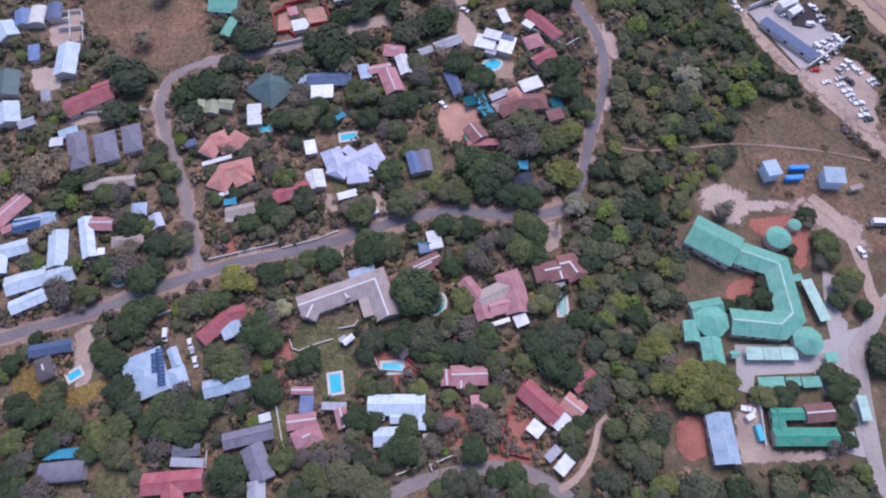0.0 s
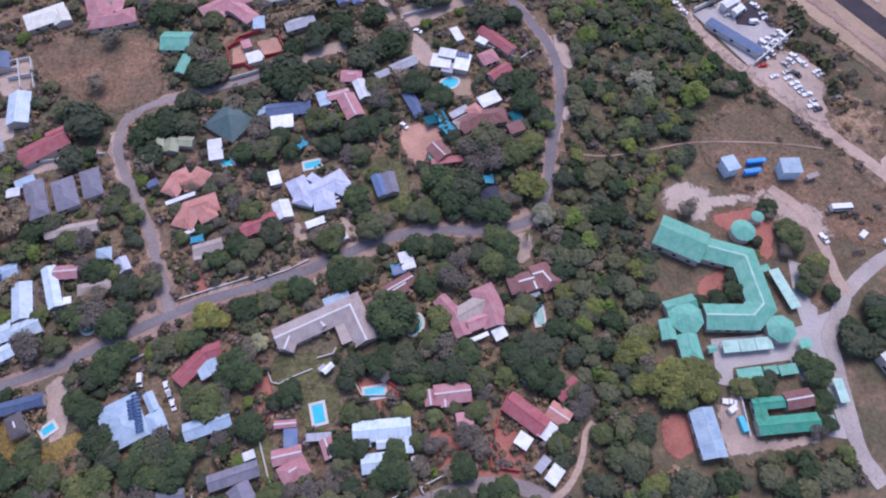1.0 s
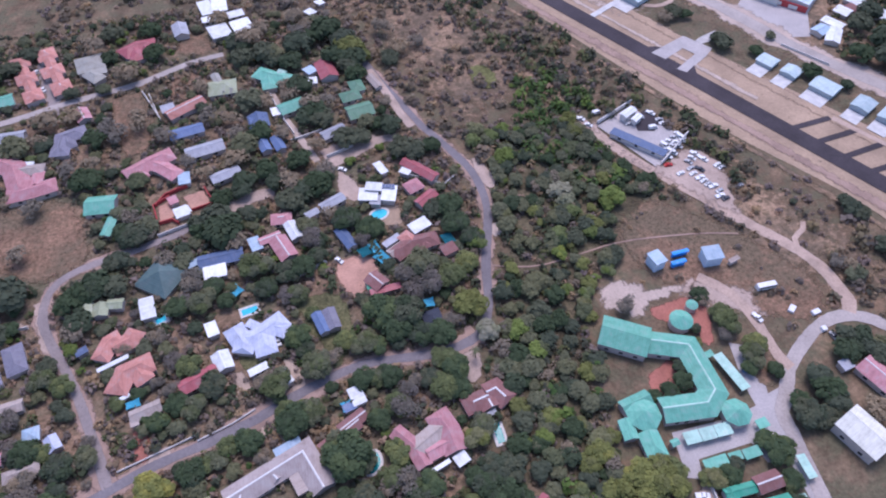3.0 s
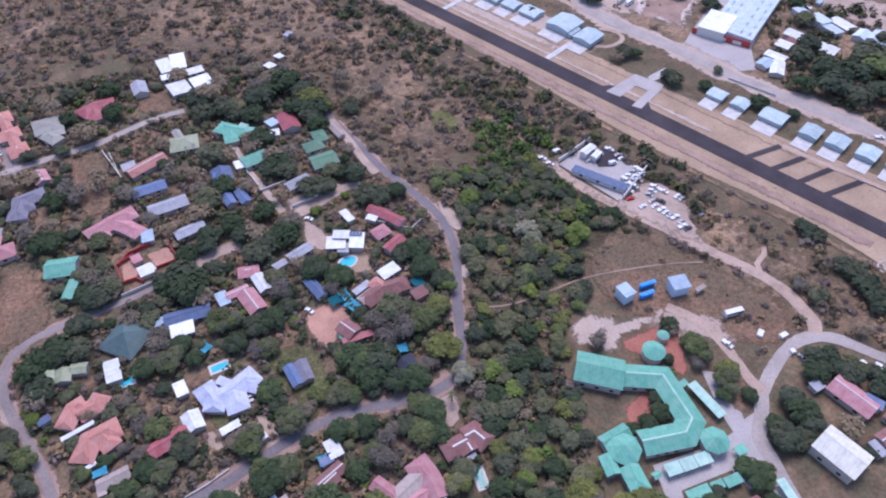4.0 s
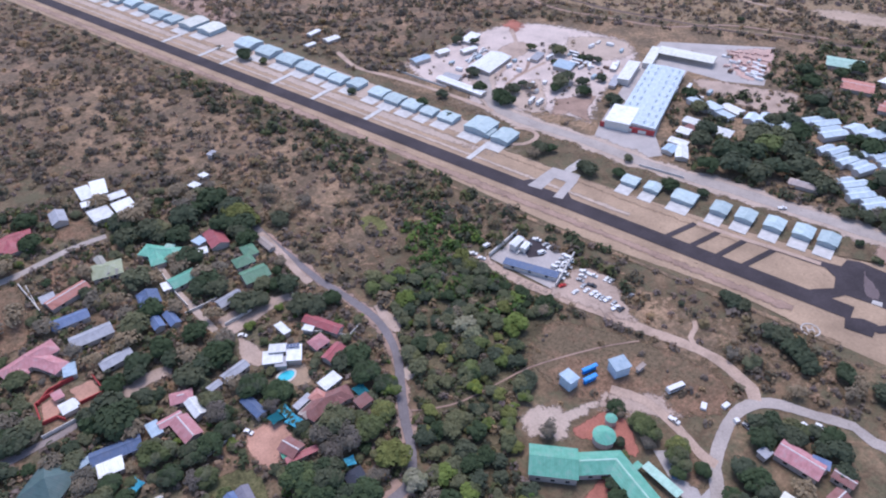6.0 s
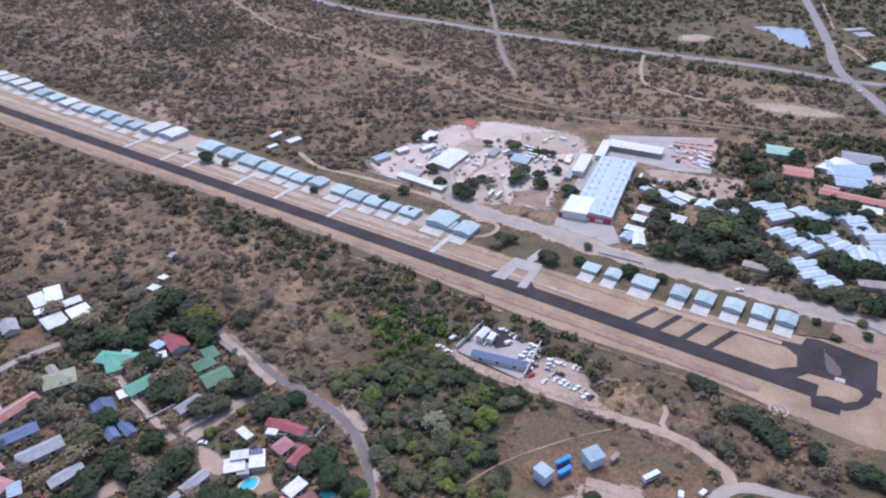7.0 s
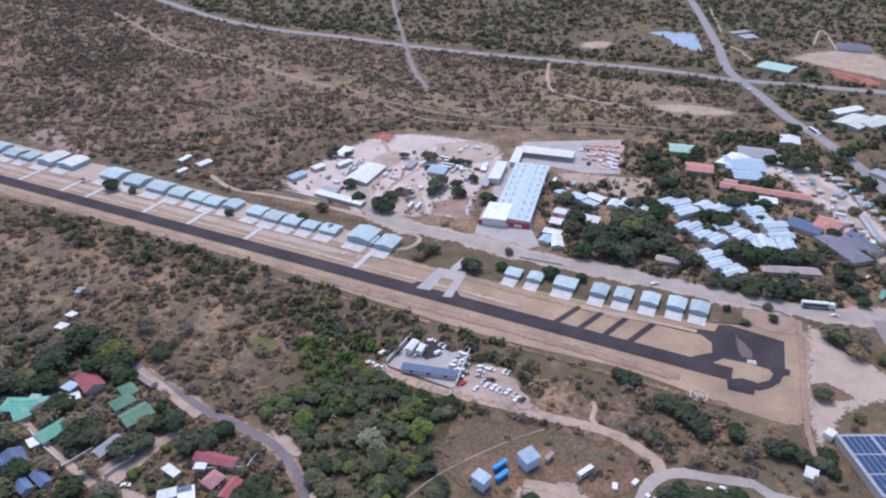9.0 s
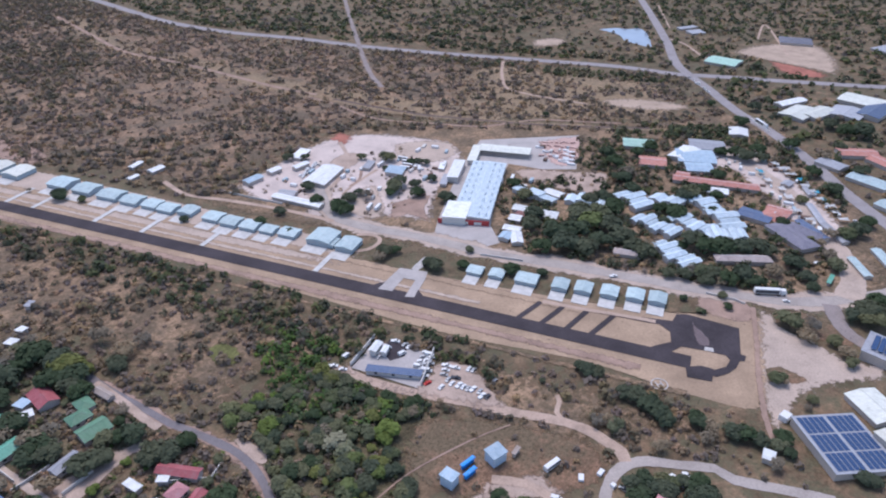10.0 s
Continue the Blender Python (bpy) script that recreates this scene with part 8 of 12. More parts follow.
wing(h, -87.5, 169.7, -9.7, 6.3, 4.8, 2.9, 1.00, "gable", "F")
h = house(-70.5, 178.8, 65, "house with wings under dark green and white roofs")
wing(h, -70.5, 178.8, 52.0, 15.6, 15.4, 2.2, 4.2, "hip", "E", windows=2)
wing(h, -75.6, 164.8, 9.2, 5.6, 10.1, 2.9, 0.33, "shed", "W", windows=2)
h = house(-86.0, 151.2, 13, "house of crossing wings under salmon tiles beside a white lean-to")
bent_wing(h, [(-91.6, 145.3), (-88.4, 152.4), (-84.6, 154.3)], 7.4, 2.9, 1.6, "T", hips=(True, True))
bent_wing(h, [(-87.0, 149.2), (-81.3, 151.6), (-78.9, 155.6)], 7.6, 2.9, 1.6, "T", hips=(False, True))
wing(h, -87.0, 143.4, 19.7, 11.4, 1.7, 2.7, 0.12, "shed", "W")
wing(h, -98.5, 151.2, 25.4, 4.5, 2.9, 2.6, 0.15, "shed", "V")
h = house(-80.2, 137.4, 14, "house of crossing wings under salmon tiles with a white corner")
bent_wing(h, [(-85.5, 130.3), (-82.6, 137.9), (-72.9, 141.0)], 8.6, 2.9, 1.8, "T", hips=(True, True))
bent_wing(h, [(-78.5, 138.9), (-75.1, 132.9)], 7.0, 2.9, 1.5, "T", hips=(False, True))
wing(h, -82.8, 128.5, 21.9, 4.7, 1.5, 2.7, 0.12, "shed", "W")
h = house(-125.4, 133.0, 7, "house with wings under tan and pale blue roofs")
wing(h, -125.4, 133.0, 7.4, 18.7, 4.9, 2.9, 1.02, "gable", "N", windows=2)
wing(h, -132.2, 133.5, 5.8, 5.4, 2.0, 2.9, 0.12, "shed", "B")
h = house(-47.5, 182.7, 4, "house with wings under blue-grey and white roofs")
wing(h, -47.5, 182.7, 4.2, 18.1, 7.0, 2.9, 1.47, "gable", "V", windows=2)
wing(h, -50.0, 176.3, 4.2, 9.1, 6.3, 2.9, 0.38, "shed", "W", windows=2)
wing(h, -57.9, 182.6, 20.0, 6.1, 3.3, 2.9, 0.20, "shed", "B")
h = house(-22.6, 181.9, 21, "house with wings under faded pink and white roofs")
wing(h, -22.0, 197.9, -3.4, 9.0, 6.3, 2.9, 1.33, "hip", "P", windows=2)
wing(h, -17.8, 190.4, 17.0, 5.3, 10.1, 2.9, 1.11, "gable", "W", windows=2)
wing(h, -22.6, 181.9, 20.6, 7.7, 12.4, 2.9, 1.62, "gable", "P", windows=2)
wing(h, -33.6, 186.8, 15.1, 4.7, 7.5, 2.9, 0.28, "shed", "B", windows=2)
wing(h, -27.5, 188.4, 15.1, 9.5, 4.3, 2.9, 0.90, "gable", "P", windows=2)
h = house(20.2, 203.6, -20, "white house of stepped flat-roofed blocks with solar panels")
wing(h, 15.9, 202.7, 74.9, 7.6, 8.5, 3.2, 0.3, "shed", "W", windows=1)
wing(h, 18.9, 206.1, 71.3, 5.2, 7.5, 3.9, 0.3, "shed", "W", windows=1)
wing(h, 24.7, 201.2, 73.3, 9.2, 6.4, 3.4, 0.4, "shed", "W", windows=1)
wing(h, 18.4, 199.2, 72.7, 5.7, 5.0, 2.9, 0.2, "shed", "M")
h = house(23.9, 217.7, 20, "outbuilding under a sloping white metal roof")
wing(h, 23.9, 217.7, 20.0, 3.9, 8.0, 2.9, 0.23, "shed", "W", windows=2)
h = house(40.6, 212.9, -50, "small house under a red metal gable roof")
wing(h, 40.6, 212.9, -49.7, 18.7, 5.8, 2.9, 1.22, "gable", "R", windows=2)
h = house(34.2, 213.0, 52, "outbuilding under a sloping white metal roof")
wing(h, 34.2, 213.0, 51.8, 3.7, 5.0, 2.9, 0.22, "shed", "W")
h = house(39.8, 195.0, 35, "small house under a red metal gable roof")
wing(h, 39.8, 195.0, 34.5, 10.3, 5.5, 2.9, 1.15, "gable", "R", windows=2)
h = house(35.9, 203.4, 22, "house under a faded pink tile hipped roof")
wing(h, 35.9, 203.4, 21.7, 7.8, 7.1, 2.9, 1.50, "hip", "P", windows=2)
h = house(29.5, 173.7, 16, "rambling house under brown-red tiles with a white roofed end")
bent_wing(h, [(20.2, 167.3), (28.1, 172.0), (39.8, 172.6)], 7.6, 2.9, 1.6, "K", hips=(True, True))
bent_wing(h, [(25.4, 178.0), (29.1, 172.7)], 6.0, 2.9, 1.3, "T", hips=(True, False))
bent_wing(h, [(33.2, 172.7), (34.6, 168.1)], 6.0, 2.9, 1.2, "K", hips=(False, True))
wing(h, 33.6, 180.5, 23.3, 8.8, 5.7, 3.4, 0.3, "shed", "W")
wing(h, 20.9, 175.6, 28.8, 8.3, 3.1, 2.7, 0.25, "shed", "M")
bent_wing(h, [(18.6, 168.6), (25.1, 172.3)], 5.0, 2.7, 0.9, "N")
h = house(2.8, 181.3, 21, "small house under a blue-grey metal gable roof")
wing(h, 2.8, 181.3, 21.5, 4.9, 12.0, 2.9, 1.03, "gable", "V", windows=2)
h = house(0.1, 202.4, 26, "rambling house with several wings under light grey metal roofs")
wing(h, 0.1, 202.4, 25.5, 11.7, 5.1, 2.9, 1.07, "gable", "M", windows=2)
wing(h, -9.1, 198.0, 24.1, 6.1, 3.6, 2.9, 0.77, "gable", "M")
h = house(11.2, 156.9, 34, "house with wings under brown-red and red roofs")
wing(h, 11.2, 156.9, 34.4, 7.2, 7.9, 2.9, 1.52, "gable", "K", windows=2)
wing(h, 14.0, 152.6, 4.2, 12.3, 2.9, 2.5, 0.17, "shed", "R", windows=2)
wing(h, 10.1, 155.1, 5.5, 6.2, 2.1, 2.3, 0.13, "shed", "D")
h = house(42.6, 165.9, 18, "outbuilding under a sloping brown-red tile roof")
wing(h, 42.6, 165.9, 18.0, 6.5, 5.2, 2.9, 0.31, "shed", "K")
h = house(-34.8, 142.3, 14, "rambling house with several hipped wings under lilac-white metal roofs")
bent_wing(h, [(-44.6, 148.6), (-40.6, 139.6), (-41.7, 136.4)], 8.0, 2.9, 1.6, "L", hips=(True, True))
bent_wing(h, [(-41.8, 140.3), (-33.5, 143.3), (-25.1, 148.3)], 8.4, 2.9, 1.7, "L", hips=(True, True))
bent_wing(h, [(-33.9, 143.2), (-32.8, 133.7)], 8.2, 2.9, 1.5, "L", hips=(False, True))
bent_wing(h, [(-29.8, 145.1), (-24.8, 141.9)], 6.4, 2.9, 1.3, "L", hips=(False, True))
bent_wing(h, [(-38.4, 146.2), (-35.9, 149.2)], 5.5, 2.9, 1.0, "L", hips=(False, True))
h = house(-52.1, 149.6, 14, "outbuilding under a sloping white metal roof")
wing(h, -52.1, 149.6, 14.4, 4.4, 6.5, 2.9, 0.26, "shed", "W")
h = house(-8.2, 143.7, 9, "house with wings under blue and lilac-grey roofs")
wing(h, -12.5, 142.9, 14.8, 4.2, 10.0, 2.9, 0.88, "gable", "U", windows=2)
wing(h, -8.2, 143.7, 9.4, 5.0, 9.6, 2.9, 1.05, "gable", "A", windows=2)
h = house(28.9, 134.8, 8, "house under a charcoal metal hipped roof")
wing(h, 28.9, 134.8, 8.4, 7.3, 8.5, 2.4, 1.54, "hip", "C", windows=2)
h = house(-57.1, 129.6, 21, "house with wings under red and white roofs")
wing(h, -57.1, 129.6, 21.0, 14.1, 6.1, 2.9, 1.27, "gable", "R", windows=2)
wing(h, -48.7, 134.9, 15.8, 6.7, 8.1, 3, 1.40, "gable", "W", windows=2)
h = house(-36.5, 128.7, 18, "outbuilding under a sloping white metal roof")
wing(h, -36.5, 128.7, 18.0, 7.3, 3.0, 2.9, 0.18, "shed", "W", windows=2)
h = house(-27.4, 123.6, 23, "outbuilding under a sloping white metal roof")
wing(h, -27.4, 123.6, 23.1, 3.8, 6.7, 2.9, 0.23, "shed", "W")
h = house(-159.0, 121.3, 54, "rambling house with several wings under faded pink tile roofs")
wing(h, -159.0, 121.3, 54.3, 13.9, 7.1, 2.9, 1.50, "gable", "P", windows=2)
wing(h, -157.6, 113.3, 30.6, 5.1, 2.8, 2.9, 0.17, "shed", "P")
h = house(-148.6, 116.4, 16, "small house under a pale blue metal gable roof")
wing(h, -148.6, 116.4, 16.1, 14.9, 5.9, 2.9, 1.23, "gable", "B", windows=2)
h = house(-128.3, 110.0, 19, "house with wings under pale cyan and faded pink roofs")
wing(h, -128.3, 110.0, 18.8, 5.2, 17.0, 2.9, 1.10, "gable", "J", windows=2)
wing(h, -124.4, 115.6, 0.5, 8.6, 5.6, 2.9, 1.17, "gable", "P", windows=2)
wing(h, -122.1, 104.5, 9.9, 2.7, 2.8, 2.9, 0.16, "shed", "W")
h = house(-145.3, 92.9, 20, "rambling house with several wings under pale cyan metal roofs")
wing(h, -137.6, 105.4, 11.7, 7.1, 14.5, 2.9, 1.49, "gable", "J", windows=2)
wing(h, -134.2, 95.3, 23.9, 9.4, 7.3, 2.7, 1.53, "gable", "J", windows=2)
wing(h, -145.3, 92.9, 20.2, 14.1, 7.5, 2.9, 1.57, "gable", "J", windows=2)
wing(h, -142.7, 85.4, 27.9, 12.3, 5.5, 2.9, 1.16, "gable", "J", windows=2)
wing(h, -154.3, 104.9, 19.3, 12.6, 6.1, 2.9, 1.28, "gable", "J", windows=2)
wing(h, -156.3, 99.4, 11.1, 4.8, 8.3, 2.9, 1.01, "gable", "J", windows=2)
h = house(-112.1, 121.7, 8, "house with wings under pale blue and lilac-white roofs")
wing(h, -112.1, 121.7, 7.7, 5.7, 5.6, 2.9, 1.18, "hip", "B")
wing(h, -104.7, 116.9, 27.6, 4.6, 6.1, 2.9, 0.97, "gable", "L")
h = house(-113.6, 109.0, 11, "house under a tan hipped roof")
wing(h, -113.6, 109.0, 10.8, 11.5, 4.5, 2.9, 0.95, "hip", "N", windows=2)
h = house(-75.0, 121.5, 15, "rambling house with several wings under tan roofs")
wing(h, -75.0, 121.5, 14.6, 10.7, 5.1, 2.9, 1.08, "gable", "N", windows=2)
wing(h, -78.8, 119.3, 10.0, 2.9, 5.3, 2.9, 0.17, "shed", "N")
h = house(-77.2, 76.4, 47, "house with wings under red and pale blue roofs")
wing(h, -77.2, 76.4, 46.5, 12.3, 5.9, 2.9, 1.25, "gable", "R", windows=2)
wing(h, -70.7, 81.5, 15.6, 6.4, 6.1, 2.9, 1.28, "gable", "R")
wing(h, -71.5, 75.8, 27.9, 7.0, 5.3, 2.9, 0.32, "shed", "B")
h = house(-32.2, 88.4, 19, "L-shaped house under grey thatch with white ridges")
bent_wing(h, [(-49.8, 83.8), (-24.3, 94.0), (-19.0, 80.6)], 8.6, 2.8, 2.2, "H", cap=M_RIDGE)
bent_wing(h, [(-44.7, 85.1), (-46.5, 79.9)], 6.0, 2.8, 1.6, "H", cap=M_RIDGE)
bent_wing(h, [(-34.7, 89.2), (-33.1, 86.9)], 5.0, 2.8, 1.6, "H", cap=M_RIDGE)
wing(h, -29.2, 97.5, 18.2, 9.3, 3.0, 2.9, 0.3, "shed", "B")
wing(h, -26.0, 84.9, 19.2, 5.7, 7.4, 2.6, 0.2, "shed", "N")
h = house(-4.0, 110.3, 14, "house with wings under white and blue roofs")
wing(h, -4.0, 110.3, 13.8, 5.0, 7.3, 2.9, 0.30, "shed", "W", windows=2)
wing(h, -7.1, 106.8, 14.2, 4.7, 3.2, 2.9, 0.19, "shed", "U")
h = house(-11.6, 97.2, 30, "rambling house with several wings under brown-red tile roofs")
wing(h, -11.6, 97.2, 29.6, 15.7, 5.4, 2.9, 1.13, "gable", "K", windows=2)
wing(h, -6.9, 101.1, 27.6, 10.7, 5.1, 2.9, 1.06, "gable", "K", windows=2)
h = house(19.2, 89.6, 30, "house with splayed wings under faded pink roofs")
bent_wing(h, [(6.2, 94.8), (11.1, 88.3), (13.7, 80.0)], 5.6, 2.9, 1.3, "P")
bent_wing(h, [(21.0, 97.9), (23.6, 90.7), (24.9, 82.4)], 8.6, 2.9, 1.9, "P", hips=(True, False))
bent_wing(h, [(11.4, 86.2), (22.2, 92.0)], 7.6, 2.9, 1.5, "N")
bent_wing(h, [(14.9, 84.1), (24.4, 86.8)], 6.0, 2.9, 1.2, "P")
wing(h, 18.8, 79.4, 19.2, 6.6, 1.5, 2.8, 0.1, "shed", "W")
wing(h, 25.7, 80.1, 23.2, 4.8, 4.1, 2.8, 0.3, "shed", "W")
h = house(40.5, 97.3, 22, "house under brown-red tile hips with white ridges")
bent_wing(h, [(30.9, 97.2), (40.1, 99.2)], 7.2, 2.9, 1.5, "K", cap=M_RIDGE, hips=(True, False))
bent_wing(h, [(39.1, 100.3), (40.4, 94.7)], 7.6, 2.9, 1.6, "K", cap=M_RIDGE, hips=(True, False))
bent_wing(h, [(39.6, 100.3), (43.3, 101.2), (46.6, 95.7)], 8.0, 2.9, 1.7, "K", cap=M_RIDGE, hips=(False, True))
wing(h, 38.4, 92.9, 15.0, 6.5, 1.7, 2.6, 0.15, "shed", "M")
h = house(-97.3, 60.1, 24, "rambling house with several wings under pale blue metal roofs")
wing(h, -97.3, 60.1, 24.5, 13.3, 15.5, 3, 1.66, "hip", "B", windows=2)
wing(h, -86.4, 59.1, 25.5, 5.8, 8.1, 3, 1.23, "hip", "B", windows=2)
wing(h, -89.0, 66.1, 27.2, 3.5, 7.0, 2.9, 0.73, "gable", "B", windows=2)
h = house(-70.4, 57.1, 16, "small house under a pale blue metal gable roof")
wing(h, -70.4, 57.1, 15.7, 15.0, 6.0, 2.9, 1.26, "gable", "B", windows=2)
h = house(-130.6, 68.8, 12, "house with wings under blue-grey and dark thatch roofs")
wing(h, -130.6, 68.8, 12.0, 13.9, 4.5, 2.9, 0.95, "gable", "V", windows=2)
wing(h, -130.9, 62.0, 27.4, 5.5, 7.8, 2.9, 1.16, "hip", "O", windows=2)
h = house(-116.7, 29.6, 6, "long building under a curved lilac-grey tile roof")
wing(h, -116.7, 29.6, 6.1, 13.8, 6.4, 2.9, 1.42, "barrel", "A", windows=2)
h = house(-82.5, 26.9, 6, "house with wings under red and light grey roofs")
wing(h, -82.5, 26.9, 5.7, 18.5, 6.7, 2.9, 1.41, "gable", "R", windows=2)
wing(h, -81.6, 22.0, 14.9, 6.6, 9.0, 2.9, 1.39, "gable", "R", windows=2)
wing(h, -79.0, 32.7, -1.3, 10.3, 2.7, 2.9, 0.16, "shed", "M", windows=2)
wing(h, -79.9, 36.3, 5.2, 8.5, 3.9, 2.9, 0.82, "gable", "S", windows=2)
h = house(-57.3, 32.6, 28, "house with wings under lilac-grey and white roofs")
wing(h, -61.3, 40.8, 14.0, 15.8, 5.2, 2.9, 1.09, "gable", "A", windows=2)
wing(h, -57.3, 32.6, 28.0, 7.4, 11.7, 2.9, 1.56, "gable", "A", windows=2)
wing(h, -56.8, 46.6, 16.9, 3.8, 2.7, 2.9, 0.16, "shed", "W")
wing(h, -56.6, 24.3, 7.2, 5.6, 6.3, 2.9, 1.18, "gable", "M")
h = house(-42.9, 40.9, 28, "house with wings under faded pink and blue roofs")
wing(h, -45.0, 45.6, 8.1, 9.5, 5.1, 2.9, 1.06, "gable", "P", windows=2)
wing(h, -42.9, 40.9, 27.9, 9.2, 6.5, 2.9, 1.36, "hip", "P", windows=2)
wing(h, -32.3, 46.7, 18.5, 4.1, 6.6, 2.9, 0.86, "gable", "P")
wing(h, -44.0, 50.9, 0.5, 4.4, 5.8, 2.9, 0.26, "shed", "U")
wing(h, -35.2, 50.5, -0.8, 8.0, 2.5, 2.9, 0.15, "shed", "M", windows=2)
wing(h, -45.8, 55.4, 0.5, 7.1, 2.6, 2.9, 0.54, "gable", "P", windows=2)
h = house(-15.3, 51.0, 1, "rambling house with several wings under pale cyan metal roofs")
wing(h, -15.3, 51.0, 0.5, 18.5, 6.9, 3, 1.44, "gable", "J", windows=2)
wing(h, -7.9, 45.7, 0.5, 4.3, 5.3, 3, 0.90, "gable", "J")
wing(h, -18.1, 41.0, 3.0, 8.0, 6.1, 3, 1.27, "gable", "J", windows=2)
wing(h, -15.3, 46.9, 0.5, 3.9, 3.6, 2.8, 0.75, "gable", "J")
wing(h, -21.5, 47.2, 0.5, 5.2, 2.1, 2.7, 0.45, "gable", "J")
h = house(8.0, 60.9, 2, "rambling house with several wings under faded pink tile roofs")
wing(h, 8.0, 60.9, 2.3, 12.0, 6.9, 2.9, 1.46, "gable", "P", windows=2)
wing(h, 0.6, 60.0, 3.3, 3.9, 5.4, 2.9, 0.81, "gable", "P")
wing(h, 5.3, 58.7, 0.5, 2.9, 4.5, 3, 0.62, "gable", "P")
wing(h, 11.2, 51.3, 4.4, 5.5, 6.5, 2.9, 0.33, "shed", "P")
h = house(30.7, 52.3, -43, "house with wings under red and white roofs")
wing(h, 30.7, 52.3, -42.7, 15.0, 7.3, 2.9, 1.53, "gable", "R", windows=2)
wing(h, 36.9, 46.3, 46.8, 6.2, 4.3, 2.9, 0.26, "shed", "W")
wing(h, 28.8, 44.0, 49.7, 4.7, 4.8, 2.9, 0.28, "shed", "W")
wing(h, 41.2, 51.2, 50.4, 6.2, 7.6, 2.9, 1.30, "gable", "T", windows=2)
wing(h, 45.3, 59.2, 37.5, 9.3, 4.0, 2.9, 0.84, "gable", "R", windows=2)
h = house(37.0, 33.0, 48, "house with wings under white and light grey roofs")
wing(h, 37.0, 33.0, 48.2, 5.9, 4.1, 2.9, 0.24, "shed", "W")
wing(h, 33.7, 36.4, 44.1, 5.4, 2.9, 2.9, 0.18, "shed", "M")
h = house(-13.5, 68.7, 40, "house under a dark thatch hipped roof")
wing(h, -13.5, 68.7, 40.1, 4.3, 3.6, 2.9, 0.76, "hip", "O")
h = house(-32.2, 72.7, 41, "house with wings under white and light grey roofs")
wing(h, -32.2, 72.7, 41.2, 4.2, 2.1, 2.9, 0.44, "gable", "W")
wing(h, -34.1, 73.0, 36.7, 2.7, 1.6, 2.9, 0.09, "shed", "M")
h = house(-62.0, 211.7, 25, "outbuilding under a sloping white metal roof")
wing(h, -62.0, 211.7, 25.4, 6.1, 4.0, 2.9, 0.24, "shed", "W")
h = house(-137.5, 319.5, 28, "row of linked units under salmon tile hips")
wing(h, -143.2, 336.1, -71.6, 10, 9.2, 2.9, 2.0, "hip", "T", windows=1)
wing(h, -138.4, 321.7, 18.4, 10, 9.2, 2.9, 2.0, "hip", "T", windows=1)
wing(h, -133.4, 306.9, -71.6, 10, 9.2, 2.9, 2.0, "hip", "T", windows=1)
bent_wing(h, [(-143.4, 336.7), (-131.6, 302.5)], 5.5, 2.7, 1.2, "T")
h = house(-125.1, 324.0, 29, "row of linked units under salmon tile hips")
wing(h, -131.0, 340.6, -70.5, 11, 9.6, 2.9, 2.0, "hip", "T", windows=1)
wing(h, -126.2, 325.3, 19.5, 11, 9.6, 2.9, 2.0, "hip", "T", windows=1)
wing(h, -120.4, 310.5, -70.5, 11, 9.6, 2.9, 2.0, "hip", "T", windows=1)
bent_wing(h, [(-131.4, 342.2), (-118.7, 306.1)], 5.5, 2.7, 1.2, "T")
h = house(-155.1, 303.4, 15, "small house under a teal metal gable roof")
wing(h, -155.1, 303.4, 15.3, 26.6, 9.7, 2.9, 2.04, "gable", "G", windows=2)
h = house(-108.6, 286.3, 21, "small house under a faded pink tile gable roof")
wing(h, -108.6, 286.3, 20.6, 7.1, 9.7, 2.9, 1.49, "gable", "P", windows=2)
h = house(-114.1, 271.4, 17, "angled house under lilac-grey tiles with a white yard wall")
bent_wing(h, [(-116.8, 259.1), (-115.7, 271.4), (-105.8, 274.6)], 9.0, 2.9, 1.8, "A", hips=(True, True))
bent_wing(h, [(-114.9, 272.5), (-111.9, 263.2)], 6.5, 2.9, 1.4, "A", hips=(False, True))
h = house(-84.8, 335.9, 10, "house of crossing hipped wings under red metal")
bent_wing(h, [(-92.6, 330.7), (-84.8, 336.2), (-75.5, 337.3)], 11.0, 2.9, 2.0, "R", hips=(True, True))
bent_wing(h, [(-86.7, 336.0), (-83.2, 324.2)], 9.0, 2.9, 1.7, "R", hips=(False, True))
bent_wing(h, [(-81.5, 336.2), (-78.2, 326.4)], 7.0, 2.9, 1.5, "R", hips=(False, True))
h = house(-60.6, 280.4, 29, "house with wings under salmon and light grey roofs")
wing(h, -60.6, 280.4, 29.3, 19.4, 7.6, 2.9, 1.59, "gable", "T", windows=2)
wing(h, -68.9, 281.8, 14.8, 6.6, 5.7, 2.9, 0.34, "shed", "M")
h = house(-60.2, 262.8, 10, "small house under a blue metal gable roof")
wing(h, -60.2, 262.8, 10.3, 16.0, 7.1, 2.9, 1.49, "gable", "U", windows=2)
h = house(-52.1, 248.5, 11, "small house under a light grey metal gable roof")
wing(h, -52.1, 248.5, 11.3, 17.6, 8.0, 2.9, 1.68, "gable", "M", windows=2)
h = house(-133.7, 250.7, 7, "rambling house of crossing wings under faded pink tiles")
bent_wing(h, [(-145.7, 263.4), (-135.2, 255.3), (-129.1, 236.2)], 10.5, 2.9, 2.0, "P", hips=(True, True))
bent_wing(h, [(-136.4, 237.9), (-125.4, 239.1), (-115.7, 241.3)], 9.0, 2.9, 1.8, "P", hips=(True, True))
bent_wing(h, [(-134.8, 253.3), (-122.1, 252.5)], 7.0, 2.9, 1.3, "N", hips=(False, True))
